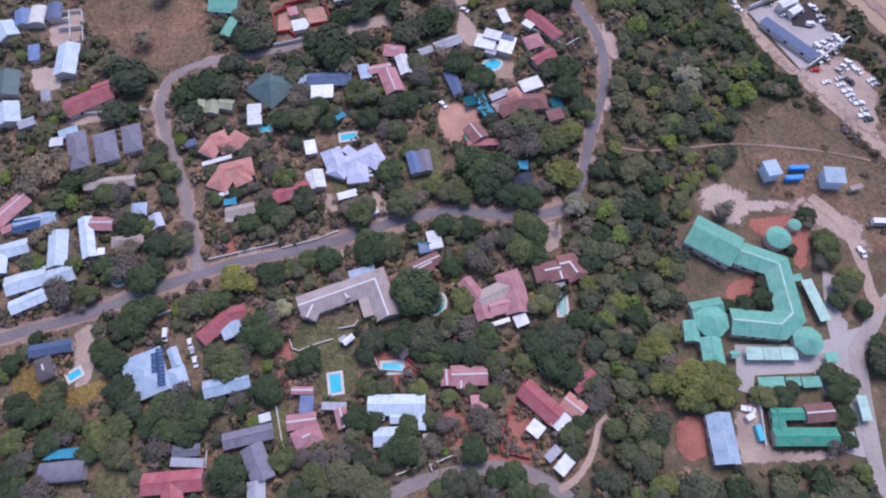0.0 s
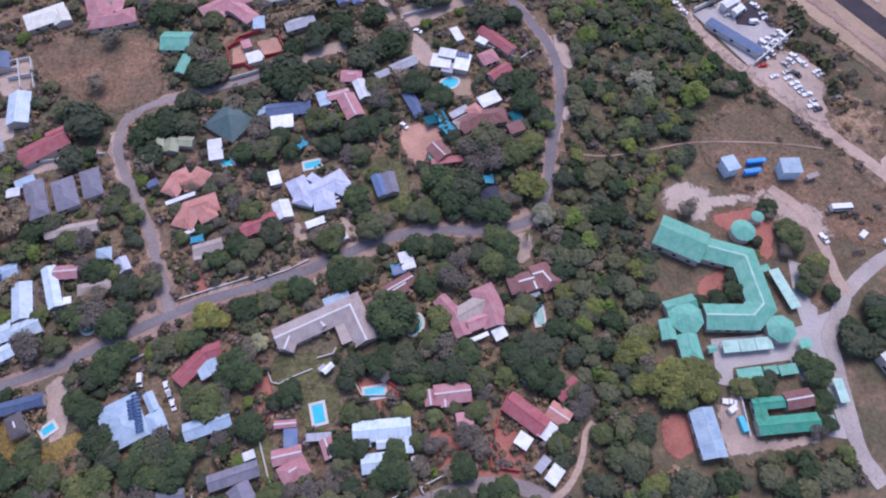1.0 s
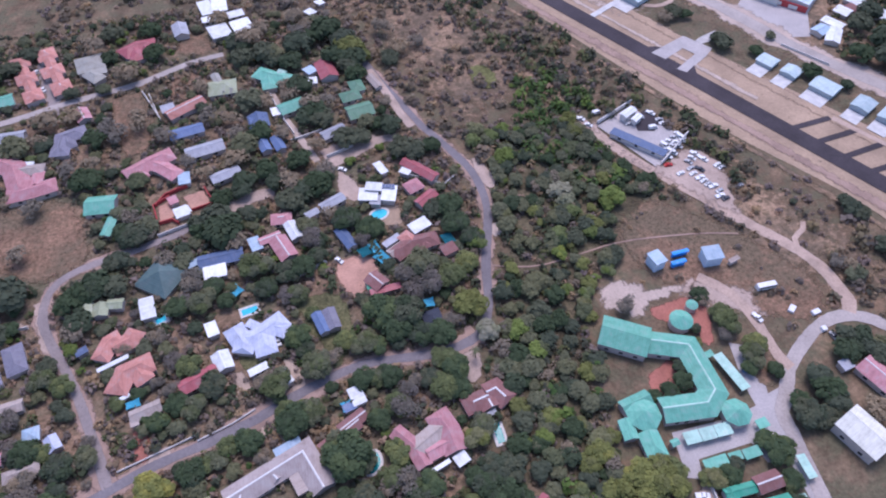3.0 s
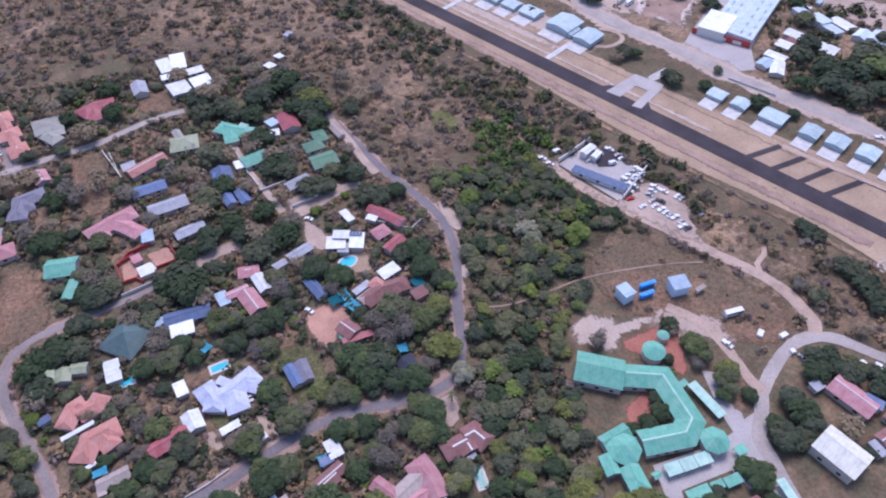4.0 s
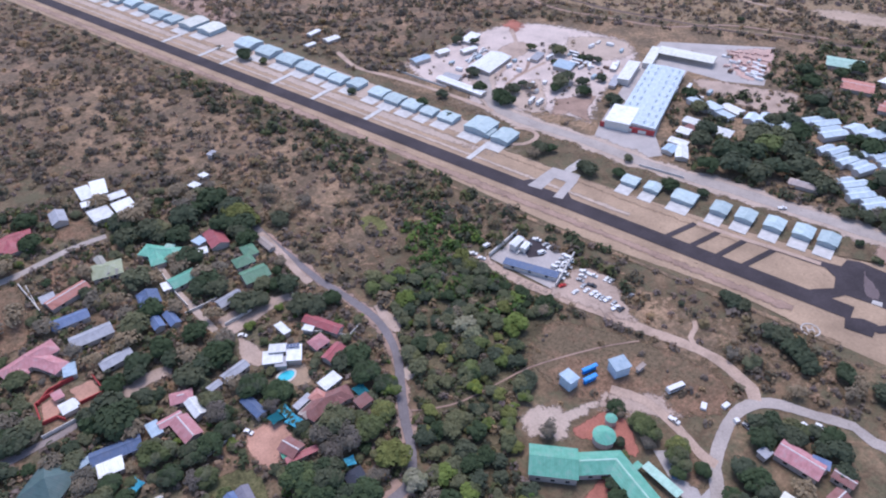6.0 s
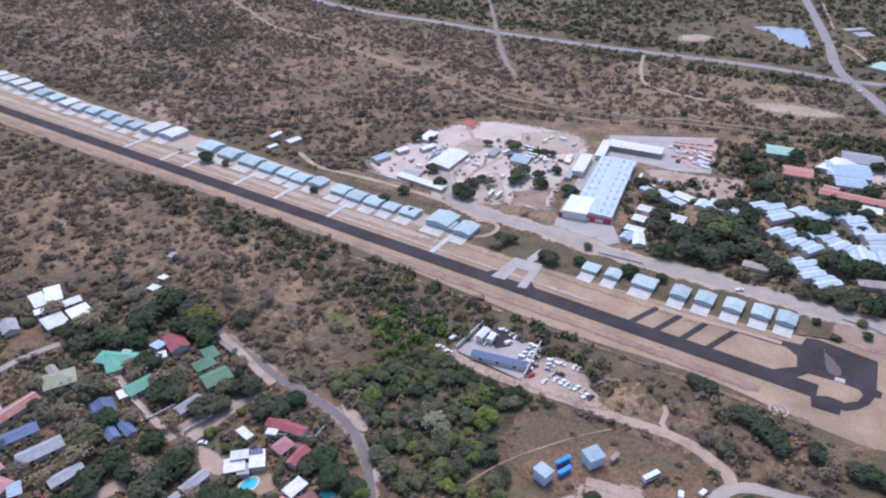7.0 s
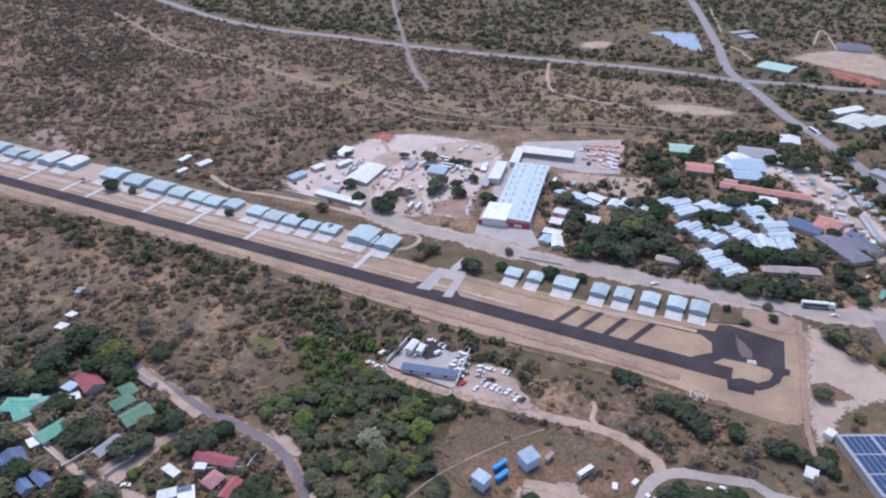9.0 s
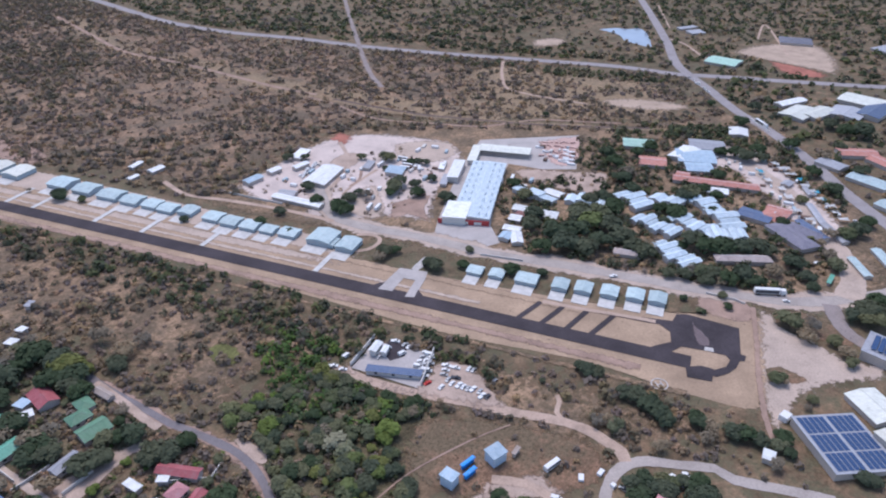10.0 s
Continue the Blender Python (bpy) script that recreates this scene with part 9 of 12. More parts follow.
bent_wing(h, [(-124.7, 242.4), (-124.4, 251.0)], 5.5, 2.8, 1.2, "P", hips=(False, True))
wing(h, -131.0, 256.4, -11.8, 7.2, 5.1, 2.6, 0.3, "shed", "W")
h = house(-77.0, 245.1, 16, "rambling house of crossing wings under faded pink tiles")
bent_wing(h, [(-86.6, 238.7), (-75.7, 245.2), (-66.3, 249.3)], 9.0, 2.9, 1.9, "P", hips=(True, True))
bent_wing(h, [(-77.8, 246.0), (-70.7, 240.8), (-64.1, 233.6)], 7.5, 2.9, 1.6, "P", hips=(False, True))
bent_wing(h, [(-81.5, 242.7), (-78.9, 235.7)], 6.0, 2.8, 1.3, "P", hips=(False, True))
wing(h, -61.6, 231.9, 4.1, 5.2, 7.6, 2.7, 0.3, "shed", "B")
h = house(-96.2, 223.7, -6, "rambling house with several wings under teal metal roofs")
wing(h, -96.2, 223.7, -5.7, 12.7, 10.7, 2.9, 2.26, "gable", "G", windows=2)
wing(h, -92.2, 210.2, 73.8, 10.4, 4.5, 2.9, 0.95, "gable", "G", windows=2)
h = house(-43.7, 229.9, 18, "small house under a light grey metal gable roof")
wing(h, -43.7, 229.9, 18.4, 13.5, 6.2, 2.9, 1.30, "gable", "M", windows=2)
h = house(-27.4, 263.2, 5, "small house under a blue metal gable roof")
wing(h, -27.4, 263.2, 5.2, 7.1, 6.5, 2.9, 1.36, "gable", "U", windows=2)
h = house(-19.2, 244.5, 16, "rambling house with several wings under blue metal roofs")
wing(h, -25.5, 244.3, 14.6, 5.2, 8.0, 2.9, 1.09, "gable", "U", windows=2)
wing(h, -19.2, 244.5, 15.9, 5.0, 9.9, 2.9, 1.05, "gable", "U", windows=2)
h = house(6.6, 246.4, 22, "small house under a light grey metal gable roof")
wing(h, 6.6, 246.4, 21.9, 12.1, 6.2, 2.9, 1.31, "gable", "M", windows=2)
h = house(-142.9, 277.6, 0, "small house under a light grey metal gable roof")
wing(h, -142.9, 277.6, 0.3, 19.0, 8.5, 2.6, 1.78, "gable", "M", windows=2)
h = house(-42.1, 340.0, 18, "rambling house with several wings under white metal roofs")
wing(h, -48.9, 365.2, 12.6, 7.2, 14.7, 3, 0.05, "flat", "W", windows=2)
wing(h, -41.5, 367.3, 3.7, 8.4, 16.0, 3.2, 0.05, "flat", "W", windows=2)
wing(h, -47.2, 353.4, 5.8, 8.4, 5.5, 3, 0.05, "flat", "W", windows=2)
wing(h, -42.1, 340.0, 17.6, 11.0, 12.3, 3.2, 0.66, "shed", "W", windows=2)
wing(h, -30.2, 343.3, 15.8, 10.8, 11.8, 3.1, 0.05, "flat", "W", windows=2)
wing(h, -33.0, 355.6, 12.2, 9.2, 6.6, 2.8, 0.05, "flat", "W", windows=2)
h = house(-18.4, 295.6, -3, "house of crossing wings under teal metal")
bent_wing(h, [(-25.7, 300.3), (-17.3, 293.9), (-8.6, 289.3)], 9.0, 2.9, 1.9, "G", hips=(True, True))
bent_wing(h, [(-20.0, 296.9), (-19.4, 284.8)], 7.5, 2.9, 1.5, "G", hips=(False, True))
bent_wing(h, [(-15.5, 293.7), (-11.7, 298.5)], 5.0, 2.9, 1.1, "Q", hips=(False, True))
h = house(9.6, 293.7, 9, "house with wings under red and pale blue roofs")
wing(h, 9.6, 293.7, 8.6, 9.7, 14.3, 2.9, 2.04, "gable", "R", windows=2)
wing(h, 1.5, 295.3, 31.4, 5.9, 6.2, 2.9, 0.36, "shed", "B")
h = house(1.3, 286.5, -2, "outbuilding under a sloping white metal roof")
wing(h, 1.3, 286.5, -2.3, 5.6, 5.0, 2.9, 0.30, "shed", "W")
h = house(-154.0, 243.0, 24, "broad house under white metal hipped roofs")
wing(h, -154.9, 243.1, 24.0, 18.0, 10.5, 2.9, 1.6, "hip", "Y", windows=3)
wing(h, -148.3, 242.5, 24.0, 7.5, 8.5, 2.9, 1.2, "gable", "Y")
h = house(-10.4, 269.4, 18, "house with wings under teal and white roofs")
wing(h, -10.4, 269.4, 17.9, 13.3, 8.5, 2.9, 1.78, "gable", "G", windows=2)
wing(h, -18.4, 267.1, 8.8, 4.1, 6.2, 2.9, 0.25, "shed", "W")
h = house(21.2, 258.3, 10, "rambling house with several wings under leaf green roofs")
wing(h, 22.6, 277.3, 9.1, 7.2, 9.4, 2.9, 1.52, "hip", "g", windows=2)
wing(h, 18.4, 270.2, 10.3, 10.1, 7.8, 2.9, 1.63, "hip", "g", windows=2)
wing(h, 21.2, 258.3, 10.4, 12.9, 10.2, 2.9, 2.13, "gable", "g", windows=2)
h = house(31.8, 280.0, 19, "small house under a tan gable roof")
wing(h, 31.8, 280.0, 18.9, 4.4, 11.7, 2, 0.92, "gable", "N", windows=2)
h = house(-42.6, 291.6, 1, "house under a pale green hipped roof")
wing(h, -42.6, 291.6, 0.6, 14.2, 11.6, 2.9, 2.43, "hip", "F", windows=2)
h = house(-26.8, 262.0, 6, "small house under a blue-grey metal gable roof")
wing(h, -26.8, 262.0, 5.5, 9.7, 10.0, 2.9, 2.04, "gable", "V", windows=2)
h = house(-62.8, 346.7, 10, "small house under a light grey metal gable roof")
wing(h, -62.8, 346.7, 9.6, 8.2, 12.0, 2.9, 1.73, "gable", "M", windows=2)
h = house(7.7, 347.4, 37, "outbuilding under a sloping white metal roof")
wing(h, 7.7, 347.4, 37.4, 5.4, 6.0, 2.9, 0.32, "shed", "W")
h = house(13.9, 355.5, 27, "outbuilding under a sloping white metal roof")
wing(h, 13.9, 355.5, 27.4, 4.8, 4.9, 2.9, 0.29, "shed", "W")
h = house(22.6, 377.8, 45, "outbuilding under a sloping light grey metal roof")
wing(h, 22.6, 377.8, 44.5, 5.7, 3.7, 2.9, 0.22, "shed", "M")
h = house(177.5, 73.5, -69, "house with wings under faded pink and blue roofs")
wing(h, 177.5, 73.5, -68.6, 16.2, 9.4, 3, 1.98, "gable", "P", windows=2)
wing(h, 182.8, 69.2, -55.9, 6.4, 4.3, 3.4, 0.26, "shed", "U")
wing(h, 185.7, 61.3, 20.5, 5.4, 7.9, 2.9, 1.12, "gable", "K", windows=2)
h = house(177.6, 56.6, 10, "house with wings under brown-red and light grey roofs")
wing(h, 177.6, 56.6, 10.2, 6.9, 6.0, 2.9, 1.27, "gable", "K")
wing(h, 172.1, 54.5, 7.4, 3.5, 6.0, 2.9, 0.21, "shed", "M")
h = house(168.3, 81.3, 10, "outbuilding under a sloping light grey metal roof")
wing(h, 168.3, 81.3, 10.2, 5.0, 4.1, 2.9, 0.24, "shed", "M")
h = house(-108.1, 327.2, 13, "rambling house with several wings under beige-grey roofs")
wing(h, -108.1, 327.2, 12.9, 14.2, 13.7, 2.9, 1.71, "hip", "Z", windows=2)
wing(h, -105.5, 316.1, 39.5, 7.5, 11.2, 2.9, 1.57, "hip", "Z", windows=2)
wing(h, -101.9, 319.6, 12.2, 5.1, 5.2, 2.9, 0.31, "shed", "Z")
h = house(-62.8, 211.9, 17, "house with wings under white and faded pink roofs")
wing(h, -62.8, 211.9, 16.9, 6.0, 6.2, 2.8, 0.05, "flat", "W")
wing(h, -66.5, 220.0, 20.4, 4.1, 5.0, 2.4, 0.25, "shed", "P")
h = house(-44.0, 295.1, 15, "rambling house with several wings under beige-grey roofs")
wing(h, -44.0, 295.1, 15.1, 4.4, 17.0, 2.9, 0.93, "gable", "Z", windows=2)
wing(h, -41.3, 289.7, -21.7, 8.4, 5.7, 2.9, 1.19, "gable", "Z", windows=2)
h = house(158.1, 56.6, 21, "large hall under a cream metal roof among trees")
wing(h, 158.1, 56.6, 21.2, 12.5, 15.6, 5, 2.62, "gable", "Y", windows=2)

# pools and shade sails
pool(-35.7, 58.5, 100, 6.2, 3.6, "rectangular blue pool with a pale coping in a lawn")
pool(-17.4, 64.0, 5, 6.4, 3.2, "blue pool on a red terrace")
pool(18.8, 192.9, 10, 7, 5, "rounded blue pool beside a white house", True)
pool(-2.5, 86.4, 65, 7.5, 4.5, "kidney-shaped green-blue pool in a garden", True, water=M_POOLGREEN)
pool(40.4, 86.8, 92, 7.5, 2.6, "narrow green-blue pool among dark trees", water=M_POOLGREEN)
pool(-38.3, 156.3, 10, 6, 2.8, "small blue pool behind the lilac roof")
pool(-71.3, 160.1, 15, 4, 2.8, "small blue garden pool")
pool(-121.8, 60.6, 35, 4, 2.4, "small blue pool beside a drive")
pool(-114.4, 94.3, 5, 4.5, 3, "small green pool in a shaded garden", True, water=M_POOLGREEN)
pool(-63.2, 234.4, 20, 5, 3, "small blue garden pool", True)
canopy(13.5, 173.9, 20, 4, 6, 2.8, M_AQUA, "aqua shade sail on posts")
canopy(15.4, 168.1, 35, 5, 6, 2.8, M_AQUA, "aqua shade sail on posts")
canopy(9.2, 172.6, 20, 5, 5, 2.6, M_TEALCLOTH, "dark teal shade sail on posts")
canopy(43.5, 171.4, 15, 5, 6, 2.8, M_TEALCLOTH, "dark teal shade sail on posts")
canopy(-42.8, 165.2, 40, 5, 5, 2.6, M_AQUA, "aqua shade sail in a garden")
canopy(-118.2, 35.0, 5, 11, 3.2, 2.6, M_AQUA, "turquoise awning beside a long roof")
canopy(-79.4, 125.3, 10, 5, 3, 2.8, M_AQUA, "bright blue shade sail over a yard")
canopy(29.0, 142.3, 0, 4, 4, 2.8, M_AQUA, "aqua shade sail beside a house")
canopy(-7.4, 107.4, 10, 5, 4, 2.8, M_AQUA, "bright blue awning beside a carport")
solar = house(-92.9, 64.2, 0, "rows of dark blue solar panels on a pale blue roof", "solar array", "", "solar_array")
panels(solar, -94.6, 63.8, 14, 2.2, 7.0, 4.3, 0, 2, 5, 0.05)
panels(solar, -92.4, 62.6, 14, 2.6, 13.0, 4.3, 0, 2, 10, 0.05)
solar = house(-151.1, 114.7, 0, "dark solar panels on a white roof", "solar array", "", "solar_array")
panels(solar, -151.1, 114.7, 10, 10, 4.4, 3.75, 6, 6, 3, 0.02)

solar = house(25.1, 204.5, 0, "dark solar panels on a white roof", "solar array", "", "solar_array")
panels(solar, 25.1, 204.5, -15, 5.6, 2.6, 4.25, 2, 4, 1, 0.05)

# garden walls
patch("court", [(-73.3, 219.7), (-68.0, 222.7), (-65.1, 212.3), (-72.6, 208.2)], ORANGE_SAND, "orange-paved walled court", smooth=False)
patch("court", [(-63.7, 223.2), (-53.6, 225.8), (-50.4, 215.6), (-59.7, 214.0)], ORANGE_SAND, "orange-paved walled court", smooth=False)
fence_wall("garden_wall", [(-72.6, 208.2), (-75.0, 219.8), (-68.1, 224.0)], 1.8, 0.3, M_WALL_RED, "low red court wall")
fence_wall("garden_wall", [(-53.6, 226.4), (-49.7, 215.5), (-58.9, 213.4)], 1.8, 0.3, M_WALL_RED, "low red court wall")
fence_wall("garden_wall", [(-14.9, 29.8), (-7.1, 32.7)], 1.6, 0.22, M_PALE, "pale plastered garden wall along a plot")
fence_wall("garden_wall", [(-4.5, 33.3), (-3.6, 31.1)], 1.6, 0.22, M_PALE, "pale plastered garden wall along a plot")
fence_wall("garden_wall", [(-4.5, 32.8), (4.6, 36.6)], 1.6, 0.22, M_PALE, "pale plastered garden wall along a plot")
fence_wall("garden_wall", [(-52.4, 73.7), (-51.0, 70.1), (-48.7, 69.4), (-43.2, 71.8), (-37.7, 73.6)], 0.8, 0.22, M_PALE, "pale plastered garden wall along a plot")
fence_wall("garden_wall", [(-36.0, 77.2), (-30.7, 78.3), (-29.7, 80.4)], 1.2, 0.22, M_PALE, "pale plastered garden wall along a plot")
fence_wall("garden_wall", [(30.1, 64.7), (33.3, 62.0)], 1.4, 0.22, M_PALE, "pale plastered garden wall along a plot")
fence_wall("garden_wall", [(-58.7, 107.6), (-46.8, 111.2), (-38.9, 114.7)], 0.8, 0.22, M_PALE, "pale plastered garden wall along a plot")
fence_wall("garden_wall", [(-84.4, 102.9), (-66.8, 107.6), (-58.9, 109.9)], 0.8, 0.22, M_PALE, "pale plastered garden wall along a plot")
fence_wall("garden_wall", [(-98.4, 81.4), (-92.9, 83.5)], 1.4, 0.22, M_PALE, "pale plastered garden wall along a plot")
fence_wall("garden_wall", [(-20.4, 166.8), (-7.0, 172.5)], 1.6, 0.22, M_PALE, "pale plastered garden wall along a plot")
fence_wall("garden_wall", [(-74.0, 38.1), (-73.8, 31.3)], 1.4, 0.22, M_PALE, "pale plastered garden wall along a plot")
fence_wall("garden_wall", [(-148.4, 165.6), (-119.6, 167.8)], 1.6, 0.22, M_PALE, "pale plastered garden wall along a plot")
fence_wall("garden_wall", [(-168.1, 219.0), (-158.0, 220.7), (-153.1, 203.5)], 1.8, 0.22, M_PALE, "pale plastered garden wall along a plot")
fence_wall("garden_wall", [(-165.2, 209.7), (-155.4, 211.1)], 2.2, 0.22, M_PALE, "pale plastered garden wall along a plot")
fence_wall("garden_wall", [(-163.0, 220.0), (-158.5, 204.1)], 2.2, 0.22, M_PALE, "pale plastered garden wall along a plot")
fence_wall("garden_wall", [(-166.5, 214.8), (-161.7, 215.2)], 2.2, 0.22, M_PALE, "pale plastered garden wall along a plot")
fence_wall("garden_wall", [(-54.1, 50.8), (-51.1, 40.1), (-47.5, 32.4)], 1.4, 0.22, M_PALE, "pale plastered garden wall along a plot")
fence_wall("garden_wall", [(-78.6, 297.3), (-72.4, 274.4)], 1.6, 0.22, M_PALE, "pale plastered garden wall along a plot")
fence_wall("garden_wall", [(-72.8, 202.0), (-56.5, 206.6)], 1.8, 0.22, M_PALE, "pale plastered garden wall along a plot")
fence_wall("garden_wall", [(-26.2, 72.9), (-21.5, 63.2), (-9.7, 62.4)], 1.2, 0.22, M_PALE, "pale plastered garden wall along a plot")
fence_wall("garden_wall", [(35.6, 211.9), (49.4, 202.6), (57.0, 208.0)], 1.8, 0.22, M_PALE, "pale plastered garden wall along a plot")
fence_wall("garden_wall", [(249.6, 261.1), (264.6, 239.2)], 1.2, 0.22, M_PALE, "pale plastered garden wall along a plot")
fence_wall("garden_wall", [(319.5, 148.7), (326.1, 134.5), (326.5, 128.6)], 1.2, 0.22, M_PALE, "pale plastered garden wall along a plot")
fence_wall("garden_wall", [(165.4, 446.4), (175.5, 426.1), (189.0, 401.0)], 1.2, 0.22, M_PALE, "pale plastered garden wall along a plot")
fence_wall("garden_wall", [(-74.0, 219.6), (-70.1, 225.1), (-65.2, 226.8)], 2.0, 0.3, M_WALL_RED, "dark red courtyard wall")
fence_wall("garden_wall", [(-73.5, 208.6), (-67.1, 209.8), (-64.2, 207.0)], 2.0, 0.3, M_WALL_RED, "dark red courtyard wall")
fence_wall("garden_wall", [(29.6, 65.0), (25.6, 58.9), (22.2, 52.4), (20.2, 46.9)], 1.6, 0.3, M_WALL_RED, "dark red yard wall of bricks")
fence_wall("garden_wall", [(18.7, 44.6), (17.9, 37.3), (26.9, 35.3)], 1.6, 0.3, M_WALL_RED, "dark red yard wall of bricks")
fence_wall("garden_wall", [(-13.6, 67.7), (-9.2, 64.3), (-10.6, 60.8)], 1.2, 0.3, M_WALL_RED, "dark red wall round a pool terrace")
fence_wall("garden_wall", [(-66.2, 226.9), (-60.8, 228.2)], 2.0, 0.3, M_WALL_RED, "dark red courtyard wall")
fence_wall("garden_wall", [(1.5, 232.3), (8.8, 234.9), (14.3, 237.0)], 1.8, 0.3, M_PALE, "pale plastered garden wall along a drive")
fence_wall("garden_wall", [(-24.1, 166.4), (-14.8, 169.5), (-6.4, 172.1)], 1.5, 0.3, M_PALE, "pale plastered garden wall along a plot")
fence_wall("garden_wall", [(-81.9, 299.9), (-77.2, 288.0), (-72.0, 274.4)], 1.8, 0.3, M_PALE, "pale plastered garden wall along a plot")
fence_wall("garden_wall", [(-19.9, 282.9), (-15.9, 265.1), (-11.4, 251.4)], 1.6, 0.3, M_PALE, "pale plastered garden wall along a drive")
fence_wall("garden_wall", [(-13.5, 247.0), (-3.3, 249.5), (1.7, 250.9)], 1.6, 0.3, M_PALE, "pale plastered garden wall along a plot")
strip("drive", [(-20.7, 288.4), (-18.8, 281.8), (-16.5, 272.8), (-14.1, 262.8), (-11.2, 254.2), (-8.1, 245.4), (-5.6, 237.7), (-3.0, 230.9)], 3.6, PALE_SOIL, "pale drive between walled gardens", "road")
strip("verge", [(30.8, 291.7), (33.9, 281.1), (37.5, 267.3), (40.8, 252.4), (43.7, 243.9)], 4.5, PINK_SOIL, "sandy shoulder beside the street", "verge")
strip("road", [(-0.3, 226.7), (13.2, 231.9), (21.6, 236.2), (30.0, 239.0), (35.4, 235.8)], 5.5, PINK_SOIL, "sandy pink side street", "road")
patch("yard", [(-47.2, 215.2), (-36.1, 219.1), (-24.6, 219.7), (-23.4, 213.6), (-33.3, 211.8), (-38.3, 207.3), (-43.6, 209.5)], PINK_SOIL, "sandy drive between gardens")
patch("yard", [(-97.8, 298.0), (-83.4, 301.5), (-77.6, 279.6), (-77.1, 258.4), (-88.4, 253.3), (-93.8, 273.9)], BROWN_SOIL, "yellowing open field plot")
patch("green_grass", [(82.0, 282.4), (90.0, 282.8), (94.2, 273.4), (91.3, 262.3), (83.5, 263.3), (79.4, 271.1)], GREEN_GRASS, "patch of fresh green grass in the scrub", bare=False)
strip("road", [(327.3, 124.4), (302.9, 109.1), (279.1, 95.0), (255.8, 79.8), (242.7, 68.7)], 3.4, VERGE, "dirt track along the airstrip fence", "road", fray=0.5)

# trees of gardens and streets
palm(-73.9, 48.8, 2.7)
palm(-26.1, 41.2, 2.3)
palm(40.4, 116.6, 2.6)
palm(-28.7, 40.3, 3.0)
tree(-4.5, 38.1, 4.4, "B")
tree(0.7, 45.1, 4.5, "B")
tree(-4.7, 46.9, 3.8, "G")
tree(-8.0, 36.5, 4.0, "G")
tree(9.4, 37.3, 5.1, "D")
tree(2.5, 30.1, 1.8, "G")
tree(-11.7, 43.2, 4.8, "D")
tree(-12.3, 37.8, 6.2, "D")
tree(11.3, 46.9, 4.9, "B")
tree(2.5, 26.5, 5.0, "D")
tree(7.6, 28.2, 4.3, "D")
tree(-0.9, 24.9, 4.3, "G")
tree(14.8, 43.4, 4.8, "B")
tree(-16.7, 36.4, 4.0, "D")
tree(7.9, 56.2, 3.4, "G")
tree(-8.5, 56.0, 3.4, "G")
tree(16.2, 29.1, 4.3, "D")
tree(15.1, 54.2, 4.2, "G")
tree(14.4, 25.1, 3.9, "B")
tree(-3.1, 61.5, 4.2, "G")
tree(-22.5, 45.8, 4.1, "D")
tree(21.4, 30.0, 4.7, "D")
tree(-19.5, 56.7, 3.8, "G")
tree(-25.4, 34.6, 4.0, "D")
tree(-21.2, 24.6, 5.3, "G")
tree(17.1, 59.9, 3.5, "B")
tree(22.9, 25.1, 4.6, "D")
tree(-26.3, 48.2, 3.3, "D")
tree(-27.8, 46.5, 4.9, "D")
tree(2.3, 69.0, 4.7, "D")
tree(-3.2, 69.0, 4.7, "D")
tree(-29.1, 39.6, 4.4, "B")
tree(-26.5, 27.8, 5.4, "G")
tree(-8.8, 69.0, 4.3, "D")
tree(9.7, 68.8, 5.8, "D")
tree(17.1, 65.2, 5.0, "G")
tree(-24.9, 57.5, 4.2, "G")
tree(-32.4, 36.1, 4.8, "B")
tree(-7.0, 72.4, 6.3, "D")
tree(29.9, 25.3, 3.2, "G")
tree(-31.7, 29.3, 6.1, "G")
tree(-16.4, 72.6, 5.1, "D")
tree(26.4, 65.6, 3.9, "G")
tree(-12.7, 74.6, 5.1, "D")
tree(0.4, 76.9, 4.4, "B")
tree(6.1, 76.5, 5.9, "B")
tree(13.6, 74.7, 5.5, "D")
tree(-37.3, 34.3, 5.5, "B")
tree(-25.6, 68.9, 4.3, "D")
tree(2.3, 78.7, 5.2, "G")
tree(-39.7, 38.0, 3.0, "G")
tree(-38.4, 27.6, 6.1, "G")
tree(-23.9, 72.5, 5.1, "D")
tree(40.3, 42.0, 4.4, "G")
tree(32.0, 69.0, 5.8, "D")
tree(6.5, 83.2, 3.2, "D")
tree(43.4, 45.6, 3.7, "D")
tree(28.6, 73.2, 4.3, "D")
tree(36.3, 65.1, 6.2, "D")
tree(-44.5, 34.4, 4.0, "B")
tree(-43.3, 24.4, 5.3, "D")
tree(40.8, 61.7, 5.0, "D")
tree(-5.4, 86.9, 4.9, "G")
tree(6.1, 86.9, 5.2, "G")
tree(34.3, 76.0, 5.1, "D")
tree(-49.6, 34.3, 4.4, "G")
tree(48.4, 52.7, 4.2, "B")
tree(-10.2, 89.0, 9.2, "D")
tree(-44.7, 64.7, 5.0, "D")
tree(48.0, 58.3, 3.8, "G")
tree(39.6, 72.9, 5.9, "D")
tree(-44.3, 68.0, 3.1, "D")
tree(50.4, 56.3, 4.6, "B")
tree(53.8, 43.9, 4.1, "G")
tree(-49.4, 63.1, 3.5, "D")
tree(-14.2, 92.6, 6.1, "G")
tree(3.3, 95.3, 2.1, "L")
tree(32.9, 85.1, 5.2, "Y")
tree(-55.6, 53.7, 3.8, "G")
tree(-57.3, 55.2, 5.3, "D")
tree(2.2, 99.8, 4.6, "D")
tree(36.1, 89.3, 4.9, "G")
tree(1.3, 101.3, 3.3, "D")
tree(11.1, 101.4, 6.2, "B")
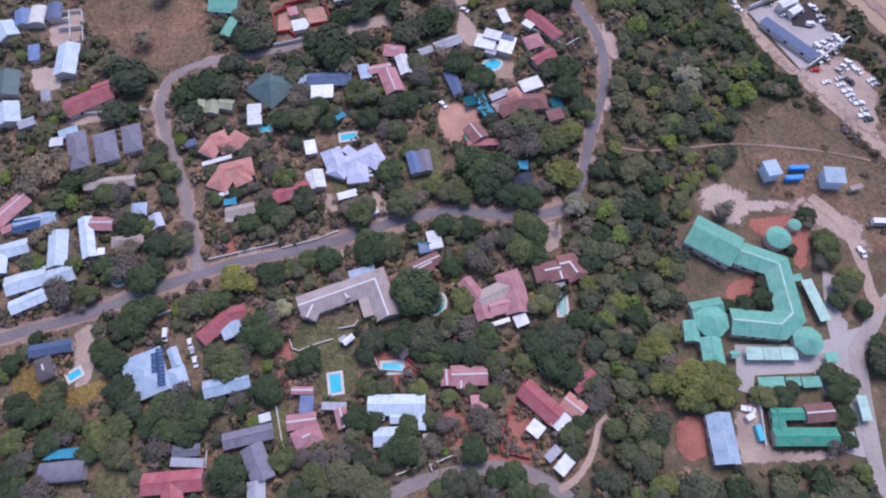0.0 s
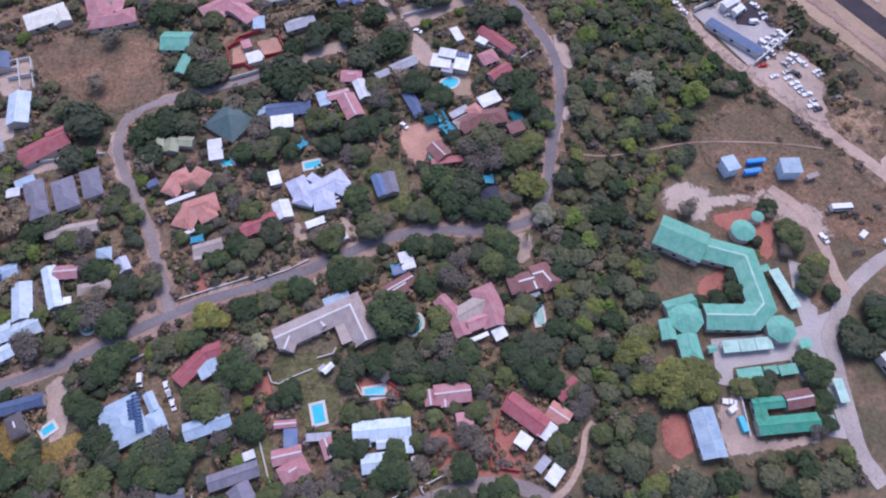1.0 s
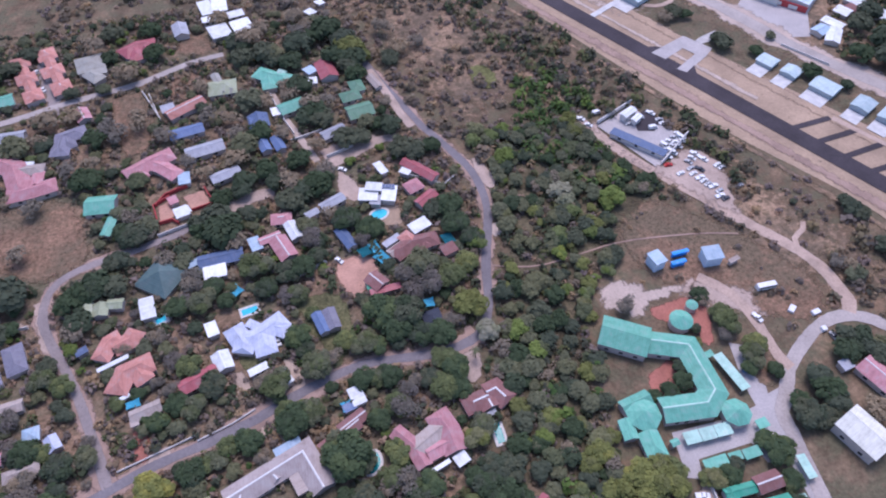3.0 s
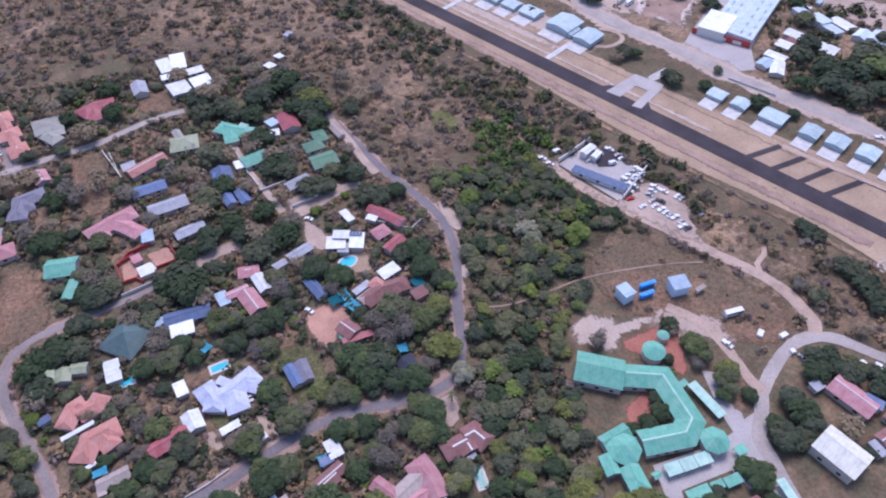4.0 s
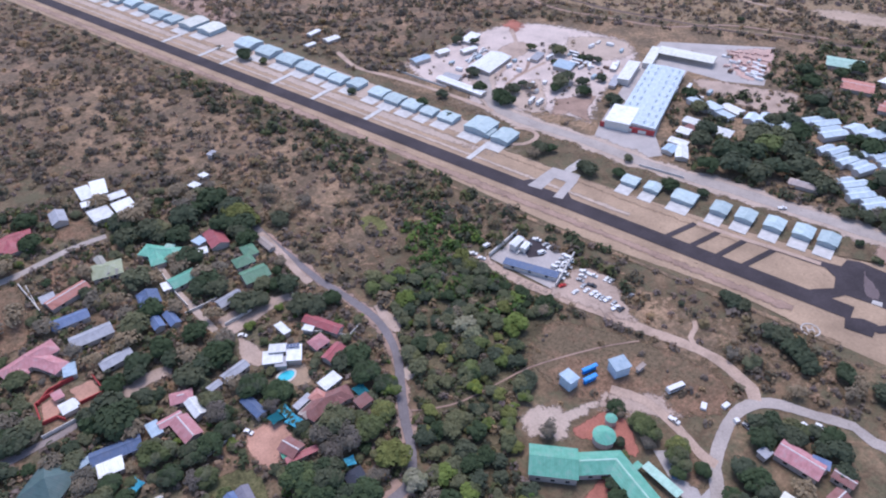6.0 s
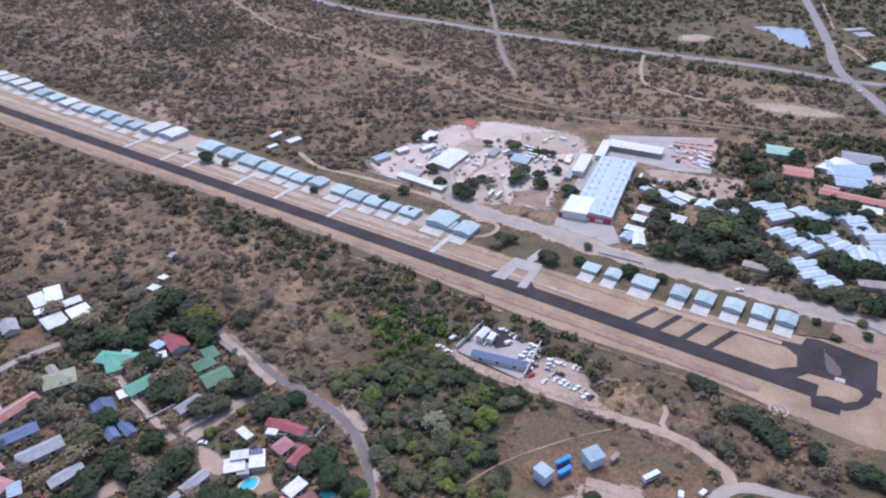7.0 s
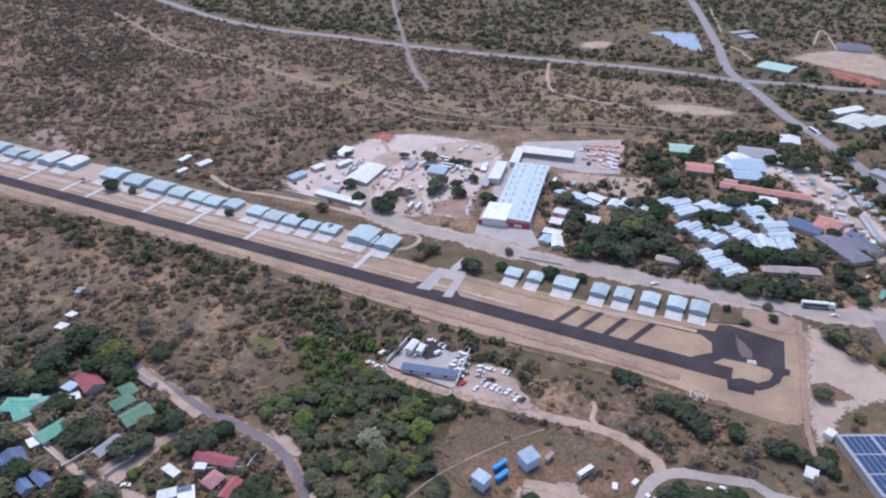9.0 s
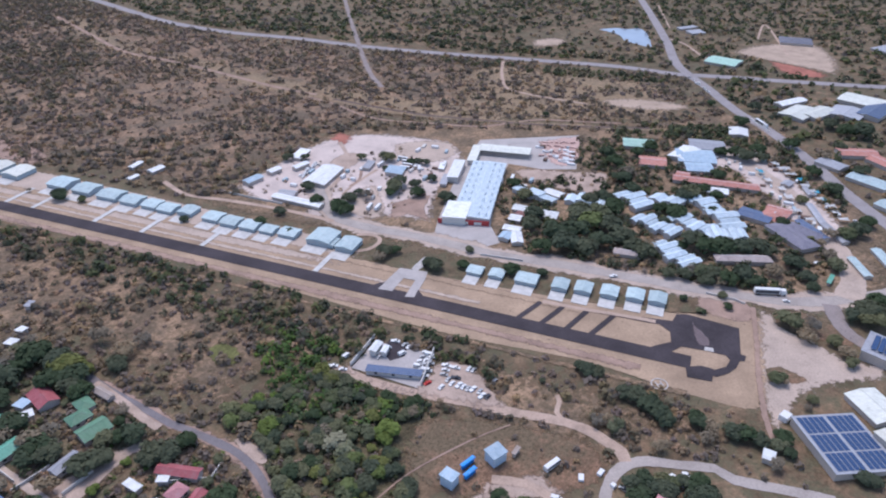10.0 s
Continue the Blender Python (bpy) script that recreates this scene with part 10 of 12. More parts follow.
tree(-61.4, 55.6, 3.1, "D")
tree(60.3, 61.3, 3.5, "G")
tree(9.2, 103.9, 5.4, "G")
tree(-63.2, 25.9, 4.3, "D")
tree(-66.0, 29.8, 6.1, "D")
tree(-58.5, 72.2, 5.1, "D")
tree(-37.0, 95.8, 3.7, "B")
tree(-66.6, 52.8, 3.4, "B")
tree(-68.7, 27.6, 4.0, "D")
tree(14.2, 108.5, 5.0, "B")
tree(-25.5, 105.3, 6.7, "D")
tree(-66.7, 62.7, 4.3, "G")
tree(-55.4, 83.7, 3.6, "Z")
tree(-19.8, 108.0, 5.5, "G")
tree(-58.5, 80.2, 5.2, "B")
tree(26.1, 106.1, 5.8, "G")
tree(31.0, 104.3, 5.0, "D")
tree(65.6, 68.7, 4.3, "Y")
tree(-66.3, 67.4, 4.7, "B")
tree(-62.5, 76.6, 6.7, "D")
tree(-65.0, 72.2, 5.1, "D")
tree(16.3, 111.1, 4.2, "B")
tree(22.3, 111.0, 4.7, "D")
tree(-22.1, 111.3, 3.0, "L")
tree(-41.3, 102.3, 5.4, "D")
tree(-71.0, 64.0, 6.5, "G")
tree(4.2, 115.6, 4.3, "G")
tree(8.7, 115.2, 5.1, "D")
tree(-28.0, 110.5, 4.7, "G")
tree(0.2, 116.3, 5.1, "D")
tree(70.4, 71.5, 5.1, "Y")
tree(-78.0, 45.8, 6.3, "D")
tree(75.7, 61.3, 4.2, "Y")
tree(77.1, 56.2, 6.4, "Y")
tree(-48.5, 102.7, 4.2, "G")
tree(31.4, 112.8, 5.9, "D")
tree(-75.4, 66.3, 5.1, "G")
tree(67.5, 82.9, 3.2, "Y")
tree(-80.2, 40.8, 4.8, "D")
tree(-56.9, 97.4, 3.7, "G")
tree(-30.5, 115.8, 3.0, "D")
tree(-60.3, 95.7, 5.3, "D")
tree(81.5, 52.9, 4.9, "G")
tree(27.7, 117.9, 4.7, "G")
tree(30.7, 116.8, 4.7, "G")
tree(79.9, 61.9, 5.7, "Y")
tree(76.0, 75.9, 3.6, "Y")
tree(-84.9, 49.3, 6.4, "D")
tree(83.5, 58.0, 6.8, "Y")
tree(-84.0, 56.1, 4.2, "B")
tree(-85.6, 42.4, 5.5, "D")
tree(-16.3, 124.9, 6.5, "G")
tree(-64.1, 98.7, 2.9, "D")
tree(-30.6, 121.4, 6.0, "G")
tree(-69.1, 93.0, 3.7, "Y")
tree(-10.3, 126.9, 4.8, "B")
tree(-88.4, 37.3, 4.8, "B")
tree(6.3, 128.5, 4.4, "D")
tree(2.1, 129.2, 5.2, "G")
tree(-76.7, 86.4, 4.5, "D")
tree(88.7, 54.6, 5.7, "Y")
tree(87.4, 62.0, 5.4, "Y")
tree(-89.9, 47.4, 6.3, "D")
tree(-34.9, 123.2, 4.8, "B")
tree(-73.1, 93.7, 5.7, "Y")
tree(22.9, 129.2, 5.7, "D")
tree(30.0, 127.9, 6.1, "D")
tree(-81.3, 85.2, 4.8, "G")
tree(-4.2, 133.0, 4.8, "G")
tree(-93.1, 43.3, 4.8, "D")
tree(92.0, 60.5, 4.2, "G")
tree(14.6, 133.5, 6.6, "D")
tree(-18.8, 133.1, 4.4, "D")
tree(-85.6, 83.8, 5.6, "G")
tree(47.0, 124.4, 5.2, "Z")
tree(35.6, 132.2, 4.8, "B")
tree(-59.1, 119.2, 5.1, "G")
tree(-99.5, 49.3, 5.3, "D")
tree(-100.0, 37.3, 4.0, "B")
tree(-51.5, 126.1, 5.6, "D")
tree(-90.5, 83.5, 3.2, "L")
tree(-21.1, 138.6, 5.8, "D")
tree(19.9, 139.0, 7.9, "D")
tree(100.5, 55.3, 3.1, "G")
tree(10.5, 141.4, 8.0, "D")
tree(-102.1, 35.5, 4.4, "G")
tree(93.1, 82.9, 0.8, "D")
tree(-103.2, 42.2, 5.5, "G")
tree(-71.1, 116.0, 4.3, "D")
tree(-64.6, 121.7, 4.7, "D")
tree(103.7, 55.1, 4.2, "Y")
tree(-104.1, 54.6, 5.7, "D")
tree(44.0, 137.2, 7.0, "Y")
tree(-79.7, 111.1, 2.1, "D")
tree(97.0, 86.4, 2.8, "D")
tree(-108.2, 40.5, 5.2, "G")
tree(-99.9, 82.8, 5.2, "D")
tree(-74.9, 118.9, 3.0, "D")
tree(41.3, 140.9, 4.9, "Y")
tree(108.2, 55.1, 4.2, "D")
tree(-107.0, 62.4, 3.4, "D")
tree(-58.4, 132.9, 3.5, "D")
tree(-15.2, 148.9, 3.2, "G")
tree(-66.6, 128.0, 3.9, "B")
tree(-103.5, 79.2, 6.7, "D")
tree(-108.3, 64.1, 5.0, "D")
tree(-111.0, 35.5, 4.0, "D")
tree(25.7, 149.1, 5.9, "B")
tree(102.3, 86.1, 4.0, "D")
tree(111.7, 57.1, 3.4, "D")
tree(-61.0, 136.0, 5.3, "G")
tree(-108.9, 75.7, 5.1, "D")
tree(32.0, 150.7, 7.6, "B")
tree(-113.0, 67.9, 4.7, "D")
tree(-71.4, 132.0, 3.2, "B")
tree(-93.4, 109.9, 4.7, "G")
tree(-104.8, 93.9, 6.1, "D")
tree(-102.3, 98.8, 4.6, "D")
tree(-118.1, 44.7, 5.2, "G")
tree(40.7, 151.3, 6.8, "G")
tree(-65.7, 138.9, 4.4, "B")
tree(23.7, 156.3, 6.8, "B")
tree(-78.4, 129.5, 3.2, "D")
tree(-119.3, 40.6, 4.1, "B")
tree(108.7, 89.2, 4.1, "D")
tree(-98.5, 108.2, 3.4, "B")
tree(-19.8, 158.3, 5.0, "G")
tree(-93.8, 115.2, 3.0, "B")
tree(-24.2, 158.3, 5.0, "B")
tree(121.6, 39.4, 4.0, "B")
tree(-101.7, 107.3, 5.5, "D")
tree(-85.4, 127.1, 3.1, "G")
tree(110.2, 94.5, 3.3, "D")
tree(29.1, 159.5, 8.2, "G")
tree(-123.8, 38.7, 4.8, "D")
tree(86.6, 128.7, 3.1, "Y")
tree(-122.9, 23.7, 5.3, "B")
tree(110.4, 99.4, 2.0, "G")
tree(-125.1, 49.3, 4.1, "D")
tree(125.7, 41.2, 3.7, "D")
tree(-111.5, 98.1, 6.2, "B")
tree(125.6, 47.3, 3.4, "G")
tree(-125.0, 54.9, 3.4, "D")
tree(82.4, 136.0, 3.1, "L")
tree(-125.8, 52.9, 4.6, "G")
tree(47.7, 157.4, 5.5, "G")
tree(-31.0, 163.6, 5.1, "D")
tree(127.3, 48.1, 4.1, "D")
tree(125.9, 61.6, 4.6, "D")
tree(89.1, 132.1, 3.5, "L")
tree(127.1, 56.9, 5.3, "D")
tree(-129.3, 45.7, 4.5, "D")
tree(-112.2, 105.0, 5.4, "B")
tree(-46.4, 161.3, 4.2, "D")
tree(-129.7, 33.6, 4.0, "B")
tree(-22.4, 168.5, 6.0, "D")
tree(-117.5, 97.3, 5.4, "D")
tree(-15.8, 169.9, 6.1, "D")
tree(-130.1, 23.7, 4.6, "D")
tree(101.6, 123.1, 5.2, "B")
tree(-108.6, 114.5, 4.3, "G")
tree(130.9, 59.0, 4.2, "D")
tree(-131.9, 30.2, 4.7, "D")
tree(-123.5, 88.0, 4.5, "G")
tree(-71.5, 151.5, 4.5, "B")
tree(-125.2, 84.4, 2.8, "B")
tree(91.9, 137.1, 3.5, "Y")
tree(-134.1, 38.5, 5.1, "G")
tree(-55.1, 162.8, 6.0, "G")
tree(-135.1, 48.9, 5.6, "D")
tree(-9.3, 175.1, 4.7, "D")
tree(-122.5, 98.9, 3.7, "D")
tree(-113.4, 115.1, 5.5, "D")
tree(120.8, 102.8, 2.5, "G")
tree(-63.8, 161.6, 5.5, "D")
tree(-84.2, 148.6, 4.1, "B")
tree(55.1, 167.1, 5.1, "L")
tree(-130.2, 87.3, 6.5, "B")
tree(-51.4, 168.8, 5.1, "D")
tree(-60.9, 164.7, 5.1, "B")
tree(-33.8, 174.7, 7.0, "G")
tree(9.9, 179.5, 4.8, "B")
tree(53.1, 169.5, 5.6, "D")
tree(123.0, 108.3, 2.5, "D")
tree(-118.7, 118.1, 3.9, "B")
tree(-139.6, 67.1, 3.1, "G")
tree(85.7, 153.5, 3.6, "L")
tree(-8.3, 182.2, 4.8, "D")
tree(-103.7, 138.3, 4.9, "G")
tree(134.7, 88.6, 3.7, "D")
tree(102.0, 140.9, 3.6, "L")
tree(-130.6, 99.9, 3.7, "G")
tree(-142.1, 64.0, 3.9, "D")
tree(-134.9, 91.0, 4.5, "B")
tree(-10.6, 184.1, 6.2, "B")
tree(13.3, 184.3, 6.2, "D")
tree(-58.2, 173.1, 7.0, "B")
tree(48.0, 178.6, 6.6, "D")
tree(132.4, 103.5, 3.8, "B")
tree(144.7, 67.2, 6.1, "D")
tree(137.8, 92.2, 5.3, "G")
tree(-80.0, 164.0, 3.0, "B")
tree(144.9, 72.5, 4.3, "D")
tree(-120.6, 128.3, 4.8, "B")
tree(142.6, 85.6, 3.6, "D")
tree(-110.5, 141.7, 5.4, "G")
tree(-11.9, 190.5, 5.3, "G")
tree(4.2, 191.1, 6.7, "D")
tree(135.6, 107.3, 5.4, "G")
tree(-89.2, 162.3, 2.8, "G")
tree(141.1, 96.6, 4.9, "G")
tree(150.8, 65.5, 4.7, "D")
tree(130.8, 119.4, 3.4, "B")
tree(135.1, 112.1, 4.7, "G")
tree(-125.6, 128.1, 5.2, "G")
tree(-110.0, 147.6, 4.1, "D")
far_tree(42.0, 188.1, 5.3, "D")
far_tree(131.5, 121.6, 3.9, "D")
far_tree(-1.6, 195.1, 5.4, "B")
far_tree(-143.5, 99.8, 3.7, "L")
far_tree(-41.7, 189.9, 5.8, "B")
far_tree(47.6, 188.6, 6.7, "D")
far_tree(-41.7, 191.6, 5.7, "B")
far_tree(-62.0, 184.6, 4.8, "G")
far_tree(-105.3, 157.0, 2.3, "Y")
far_tree(-102.0, 159.9, 5.5, "B")
far_tree(-146.6, 100.7, 4.2, "G")
far_tree(156.5, 69.6, 5.7, "D")
far_tree(155.5, 74.3, 6.3, "D")
far_tree(-100.3, 163.7, 6.0, "D")
far_tree(-142.3, 113.1, 4.1, "B")
far_tree(155.4, 79.6, 5.4, "D")
far_tree(-46.3, 195.6, 9.2, "D")
far_tree(-138.9, 125.0, 3.9, "L")
far_tree(-69.2, 187.4, 4.8, "B")
far_tree(-147.2, 109.8, 3.8, "B")
far_tree(-87.7, 177.6, 5.9, "D")
far_tree(-62.5, 191.0, 3.9, "D")
far_tree(-132.7, 135.5, 4.9, "D")
far_tree(-68.6, 188.9, 2.7, "D")
far_tree(-138.0, 132.6, 5.7, "D")
far_tree(-142.6, 125.5, 5.2, "G")
far_tree(-30.0, 203.9, 3.5, "D")
far_tree(-18.1, 205.9, 6.9, "D")
far_tree(-77.3, 188.8, 2.8, "D")
far_tree(-54.1, 199.1, 5.4, "D")
far_tree(-35.8, 204.2, 4.9, "D")
far_tree(-93.9, 179.6, 7.0, "D")
far_tree(-94.5, 179.2, 6.6, "D")
far_tree(167.4, 62.9, 6.2, "B")
far_tree(-104.2, 173.3, 6.1, "D")
far_tree(-99.1, 177.2, 6.6, "D")
far_tree(169.4, 54.6, 3.0, "D")
far_tree(-48.0, 204.1, 7.5, "D")
far_tree(-12.1, 210.7, 6.6, "D")
far_tree(98.1, 180.3, 4.8, "Z")
far_tree(-83.3, 190.1, 2.9, "D")
far_tree(-55.5, 202.6, 5.2, "D")
far_tree(-11.2, 211.4, 6.0, "D")
far_tree(-153.2, 121.4, 2.8, "D")
far_tree(-4.4, 213.7, 7.2, "D")
far_tree(-89.0, 189.6, 4.8, "D")
far_tree(96.4, 185.4, 5.7, "Z")
far_tree(-87.8, 191.1, 5.0, "D")
far_tree(-147.2, 135.2, 5.3, "B")
far_tree(-144.2, 140.1, 5.3, "B")
far_tree(114.1, 173.8, 4.2, "L")
far_tree(-4.1, 216.2, 6.0, "D")
far_tree(171.1, 86.0, 5.6, "D")
far_tree(-125.2, 166.8, 4.2, "D")
far_tree(-154.0, 130.0, 5.7, "B")
far_tree(-16.3, 217.9, 7.2, "B")
far_tree(-75.8, 201.9, 3.5, "B")
far_tree(-130.4, 164.8, 6.0, "D")
far_tree(117.6, 177.1, 5.7, "L")
far_tree(-80.3, 202.3, 6.3, "D")
far_tree(-0.6, 221.1, 6.1, "B")
far_tree(-45.8, 215.3, 5.3, "D")
far_tree(-148.1, 144.6, 4.1, "B")
far_tree(175.3, 86.7, 4.2, "D")
far_tree(-77.1, 204.2, 4.5, "D")
far_tree(-22.3, 220.1, 5.1, "D")
far_tree(-83.0, 201.5, 5.9, "D")
far_tree(-36.6, 217.9, 5.5, "D")
far_tree(175.0, 93.0, 4.7, "D")
far_tree(-76.3, 206.9, 5.2, "G")
far_tree(-154.3, 139.6, 6.2, "B")
far_tree(-35.8, 223.0, 6.1, "D")
far_tree(180.9, 85.5, 4.3, "D")
far_tree(182.4, 81.2, 3.7, "B")
far_tree(-86.5, 205.9, 5.2, "D")
far_tree(183.1, 81.6, 5.1, "D")
far_tree(183.2, 81.8, 4.2, "D")
far_tree(181.0, 90.7, 4.7, "D")
far_tree(40.5, 225.2, 6.3, "D")
far_tree(188.3, 62.6, 4.4, "D")
far_tree(-25.6, 227.9, 6.1, "D")
far_tree(-127.4, 181.5, 9.0, "D")
far_tree(-127.2, 181.8, 7.9, "D")
far_tree(-10.4, 230.2, 6.2, "D")
far_tree(35.7, 227.5, 6.9, "D")
far_tree(189.0, 73.5, 4.0, "D")
far_tree(186.5, 86.6, 3.8, "G")
far_tree(-84.1, 213.1, 5.0, "B")
far_tree(187.6, 83.1, 4.1, "G")
far_tree(48.6, 226.5, 5.1, "D")
far_tree(-156.0, 155.7, 5.0, "G")
far_tree(192.8, 70.0, 5.5, "D")
far_tree(192.8, 75.5, 4.3, "D")
far_tree(192.2, 80.1, 3.8, "D")
far_tree(-151.3, 165.8, 4.2, "G")
far_tree(-88.5, 217.1, 4.4, "G")
far_tree(-1.9, 238.3, 5.7, "B")
far_tree(-133.3, 187.4, 5.4, "D")
far_tree(-52.9, 232.3, 5.5, "B")
far_tree(197.1, 76.5, 4.6, "D")
far_tree(11.5, 240.1, 7.0, "D")
far_tree(-37.6, 237.2, 6.8, "B")
far_tree(18.0, 240.0, 5.8, "D")
far_tree(-158.0, 166.8, 4.7, "B")
far_tree(-138.7, 189.7, 4.8, "G")
far_tree(-126.9, 202.9, 6.1, "B")
far_tree(33.3, 244.1, 6.5, "D")
far_tree(194.7, 113.7, 3.5, "B")
far_tree(-34.6, 245.3, 7.6, "G")
far_tree(29.6, 246.1, 5.2, "D")
far_tree(201.1, 96.9, 4.6, "B")
far_tree(195.6, 116.0, 4.7, "G")
far_tree(-60.3, 241.1, 5.6, "B")
far_tree(193.0, 123.1, 4.2, "B")
far_tree(-81.2, 234.1, 5.4, "G")
far_tree(23.3, 249.4, 5.2, "G")
far_tree(-16.4, 251.1, 5.8, "B")
far_tree(196.4, 119.7, 4.7, "B")
far_tree(-26.6, 254.5, 6.5, "D")
far_tree(2.8, 256.5, 6.5, "D")
far_tree(-5.1, 258.1, 6.5, "D")
far_tree(-37.1, 255.4, 5.8, "B")
far_tree(0.6, 260.4, 7.2, "D")
far_tree(215.4, 103.9, 4.7, "D")
far_tree(-123.8, 227.7, 5.9, "B")
far_tree(-103.6, 239.6, 7.3, "D")
far_tree(219.9, 87.3, 4.6, "B")
far_tree(35.0, 262.2, 4.7, "B")
far_tree(193.9, 157.4, 1.9, "D")
far_tree(-1.4, 267.1, 7.3, "B")
far_tree(217.3, 108.2, 5.4, "D")
far_tree(6.9, 268.9, 6.0, "B")
far_tree(228.3, 60.5, 4.4, "B")
far_tree(-39.3, 265.9, 5.9, "B")
far_tree(217.4, 114.3, 6.1, "D")
far_tree(225.6, 88.3, 5.3, "B")
far_tree(225.3, 93.4, 4.7, "D")
far_tree(-70.5, 261.7, 6.4, "B")
far_tree(216.5, 125.9, 5.0, "D")
far_tree(-102.4, 249.4, 6.2, "B")
far_tree(218.5, 121.2, 5.6, "D")
far_tree(227.8, 96.3, 4.2, "D")
far_tree(231.6, 81.2, 5.2, "D")
far_tree(-112.0, 247.7, 6.2, "B")
far_tree(-22.7, 275.0, 6.0, "B")
far_tree(233.8, 77.2, 5.2, "D")
far_tree(-49.7, 271.5, 6.6, "B")
far_tree(235.9, 71.9, 4.6, "D")
far_tree(-137.1, 235.2, 4.2, "B")
far_tree(-30.5, 276.7, 8.0, "G")
far_tree(-10.1, 278.9, 6.1, "B")
far_tree(214.7, 147.6, 5.2, "D")
far_tree(239.5, 60.0, 3.4, "D")
far_tree(216.7, 144.1, 4.5, "D")
far_tree(239.8, 65.1, 4.0, "G")
far_tree(215.2, 151.4, 3.9, "D")
far_tree(-5.3, 283.9, 6.9, "D")
far_tree(-53.0, 279.1, 3.8, "D")
far_tree(-91.3, 268.0, 6.5, "B")
far_tree(-11.5, 286.0, 5.0, "B")
far_tree(-82.2, 272.9, 7.8, "B")
far_tree(245.7, 65.8, 4.6, "D")
far_tree(-101.3, 266.2, 6.4, "D")
far_tree(23.8, 287.0, 6.3, "D")
far_tree(249.7, 35.2, 4.3, "D")
far_tree(250.7, 31.2, 3.8, "D")
far_tree(-96.8, 273.1, 6.5, "B")
far_tree(22.0, 291.9, 7.1, "D")
far_tree(24.9, 296.8, 8.5, "D")
far_tree(-52.4, 292.9, 5.5, "B")
far_tree(43.5, 295.6, 5.8, "D")
far_tree(-124.6, 268.3, 5.1, "D")
far_tree(13.9, 302.3, 7.8, "D")
far_tree(-127.1, 270.2, 5.8, "B")
far_tree(-7.9, 302.9, 7.1, "D")
far_tree(26.8, 302.0, 5.8, "Y")
far_tree(21.2, 303.4, 6.5, "Y")
far_tree(27.2, 302.8, 7.2, "Y")
far_tree(-7.9, 305.1, 5.7, "D")
far_tree(-136.1, 268.3, 7.6, "G")
far_tree(23.4, 306.8, 8.6, "Y")
far_tree(48.6, 303.5, 6.7, "B")
far_tree(-16.0, 308.3, 5.7, "D")
far_tree(-113.5, 285.5, 6.0, "B")
far_tree(-123.0, 283.4, 7.9, "B")
far_tree(-16.0, 312.7, 6.5, "G")
far_tree(58.7, 306.9, 5.3, "B")
far_tree(272.2, 68.1, 2.4, "B")
far_tree(-31.8, 312.7, 7.1, "D")
far_tree(-20.0, 314.3, 7.9, "D")
far_tree(-21.0, 315.3, 5.8, "G")
far_tree(21.6, 315.6, 8.0, "D")
far_tree(-2.1, 317.1, 8.7, "D")
far_tree(278.9, 68.9, 3.1, "G")
far_tree(6.5, 321.6, 7.4, "D")
far_tree(-99.8, 304.2, 4.1, "G")
far_tree(279.4, 83.9, 3.8, "B")
far_tree(279.9, 86.2, 4.5, "G")
far_tree(-101.4, 305.3, 3.5, "D")
far_tree(43.5, 321.3, 7.6, "B")
far_tree(13.1, 324.6, 7.5, "D")
far_tree(-28.8, 323.6, 5.8, "D")
far_tree(1.3, 325.4, 8.2, "B")
far_tree(-89.4, 311.2, 8.3, "B")
far_tree(13.9, 325.6, 9.6, "D")
far_tree(-114.5, 304.3, 4.8, "D")
far_tree(-28.0, 327.5, 8.8, "B")
far_tree(-87.4, 315.5, 6.3, "G")
far_tree(-34.0, 327.4, 6.6, "D")
far_tree(5.1, 330.3, 7.4, "B")
far_tree(8.3, 332.3, 7.5, "G")
far_tree(-21.6, 336.2, 6.7, "B")
far_tree(-75.1, 327.4, 6.5, "D")
far_tree(15.5, 341.1, 5.4, "B")
far_tree(-2.6, 343.1, 6.9, "B")
far_tree(-98.5, 329.1, 5.0, "D")
far_tree(217.3, 265.9, 6.4, "D")
far_tree(-42.5, 351.9, 6.8, "B")
far_tree(249.9, 234.5, 5.6, "D")
far_tree(217.3, 271.1, 4.9, "D")
far_tree(301.0, 140.5, 2.6, "G")
far_tree(301.7, 139.1, 2.2, "D")
far_tree(232.4, 257.5, 4.1, "D")
far_tree(262.0, 220.8, 4.0, "D")
far_tree(-107.0, 339.8, 8.0, "B")
far_tree(-154.3, 318.6, 7.6, "D")
far_tree(-78.7, 348.7, 6.7, "D")
far_tree(318.3, 68.2, 4.0, "G")
far_tree(-145.7, 330.0, 6.4, "D")
far_tree(198.3, 296.9, 5.0, "B")
far_tree(323.3, 73.3, 5.4, "B")
far_tree(304.6, 153.4, 2.7, "D")
far_tree(-98.0, 350.0, 6.7, "D")
far_tree(321.5, 92.2, 5.6, "B")
far_tree(316.2, 132.7, 3.0, "D")
far_tree(204.2, 299.2, 5.8, "D")
far_tree(328.9, 81.1, 4.8, "G")
far_tree(210.8, 296.6, 4.2, "D")
far_tree(-139.2, 341.6, 5.8, "D")
far_tree(326.1, 103.9, 7.8, "G")
far_tree(246.6, 268.4, 3.4, "G")
far_tree(332.3, 94.5, 6.4, "B")
far_tree(331.6, 108.8, 3.6, "D")
far_tree(323.7, 140.5, 3.1, "G")
far_tree(318.6, 172.4, 4.8, "D")
far_tree(282.3, 240.0, 7.6, "D")
far_tree(324.0, 166.6, 5.6, "D")
far_tree(328.9, 154.8, 5.5, "D")
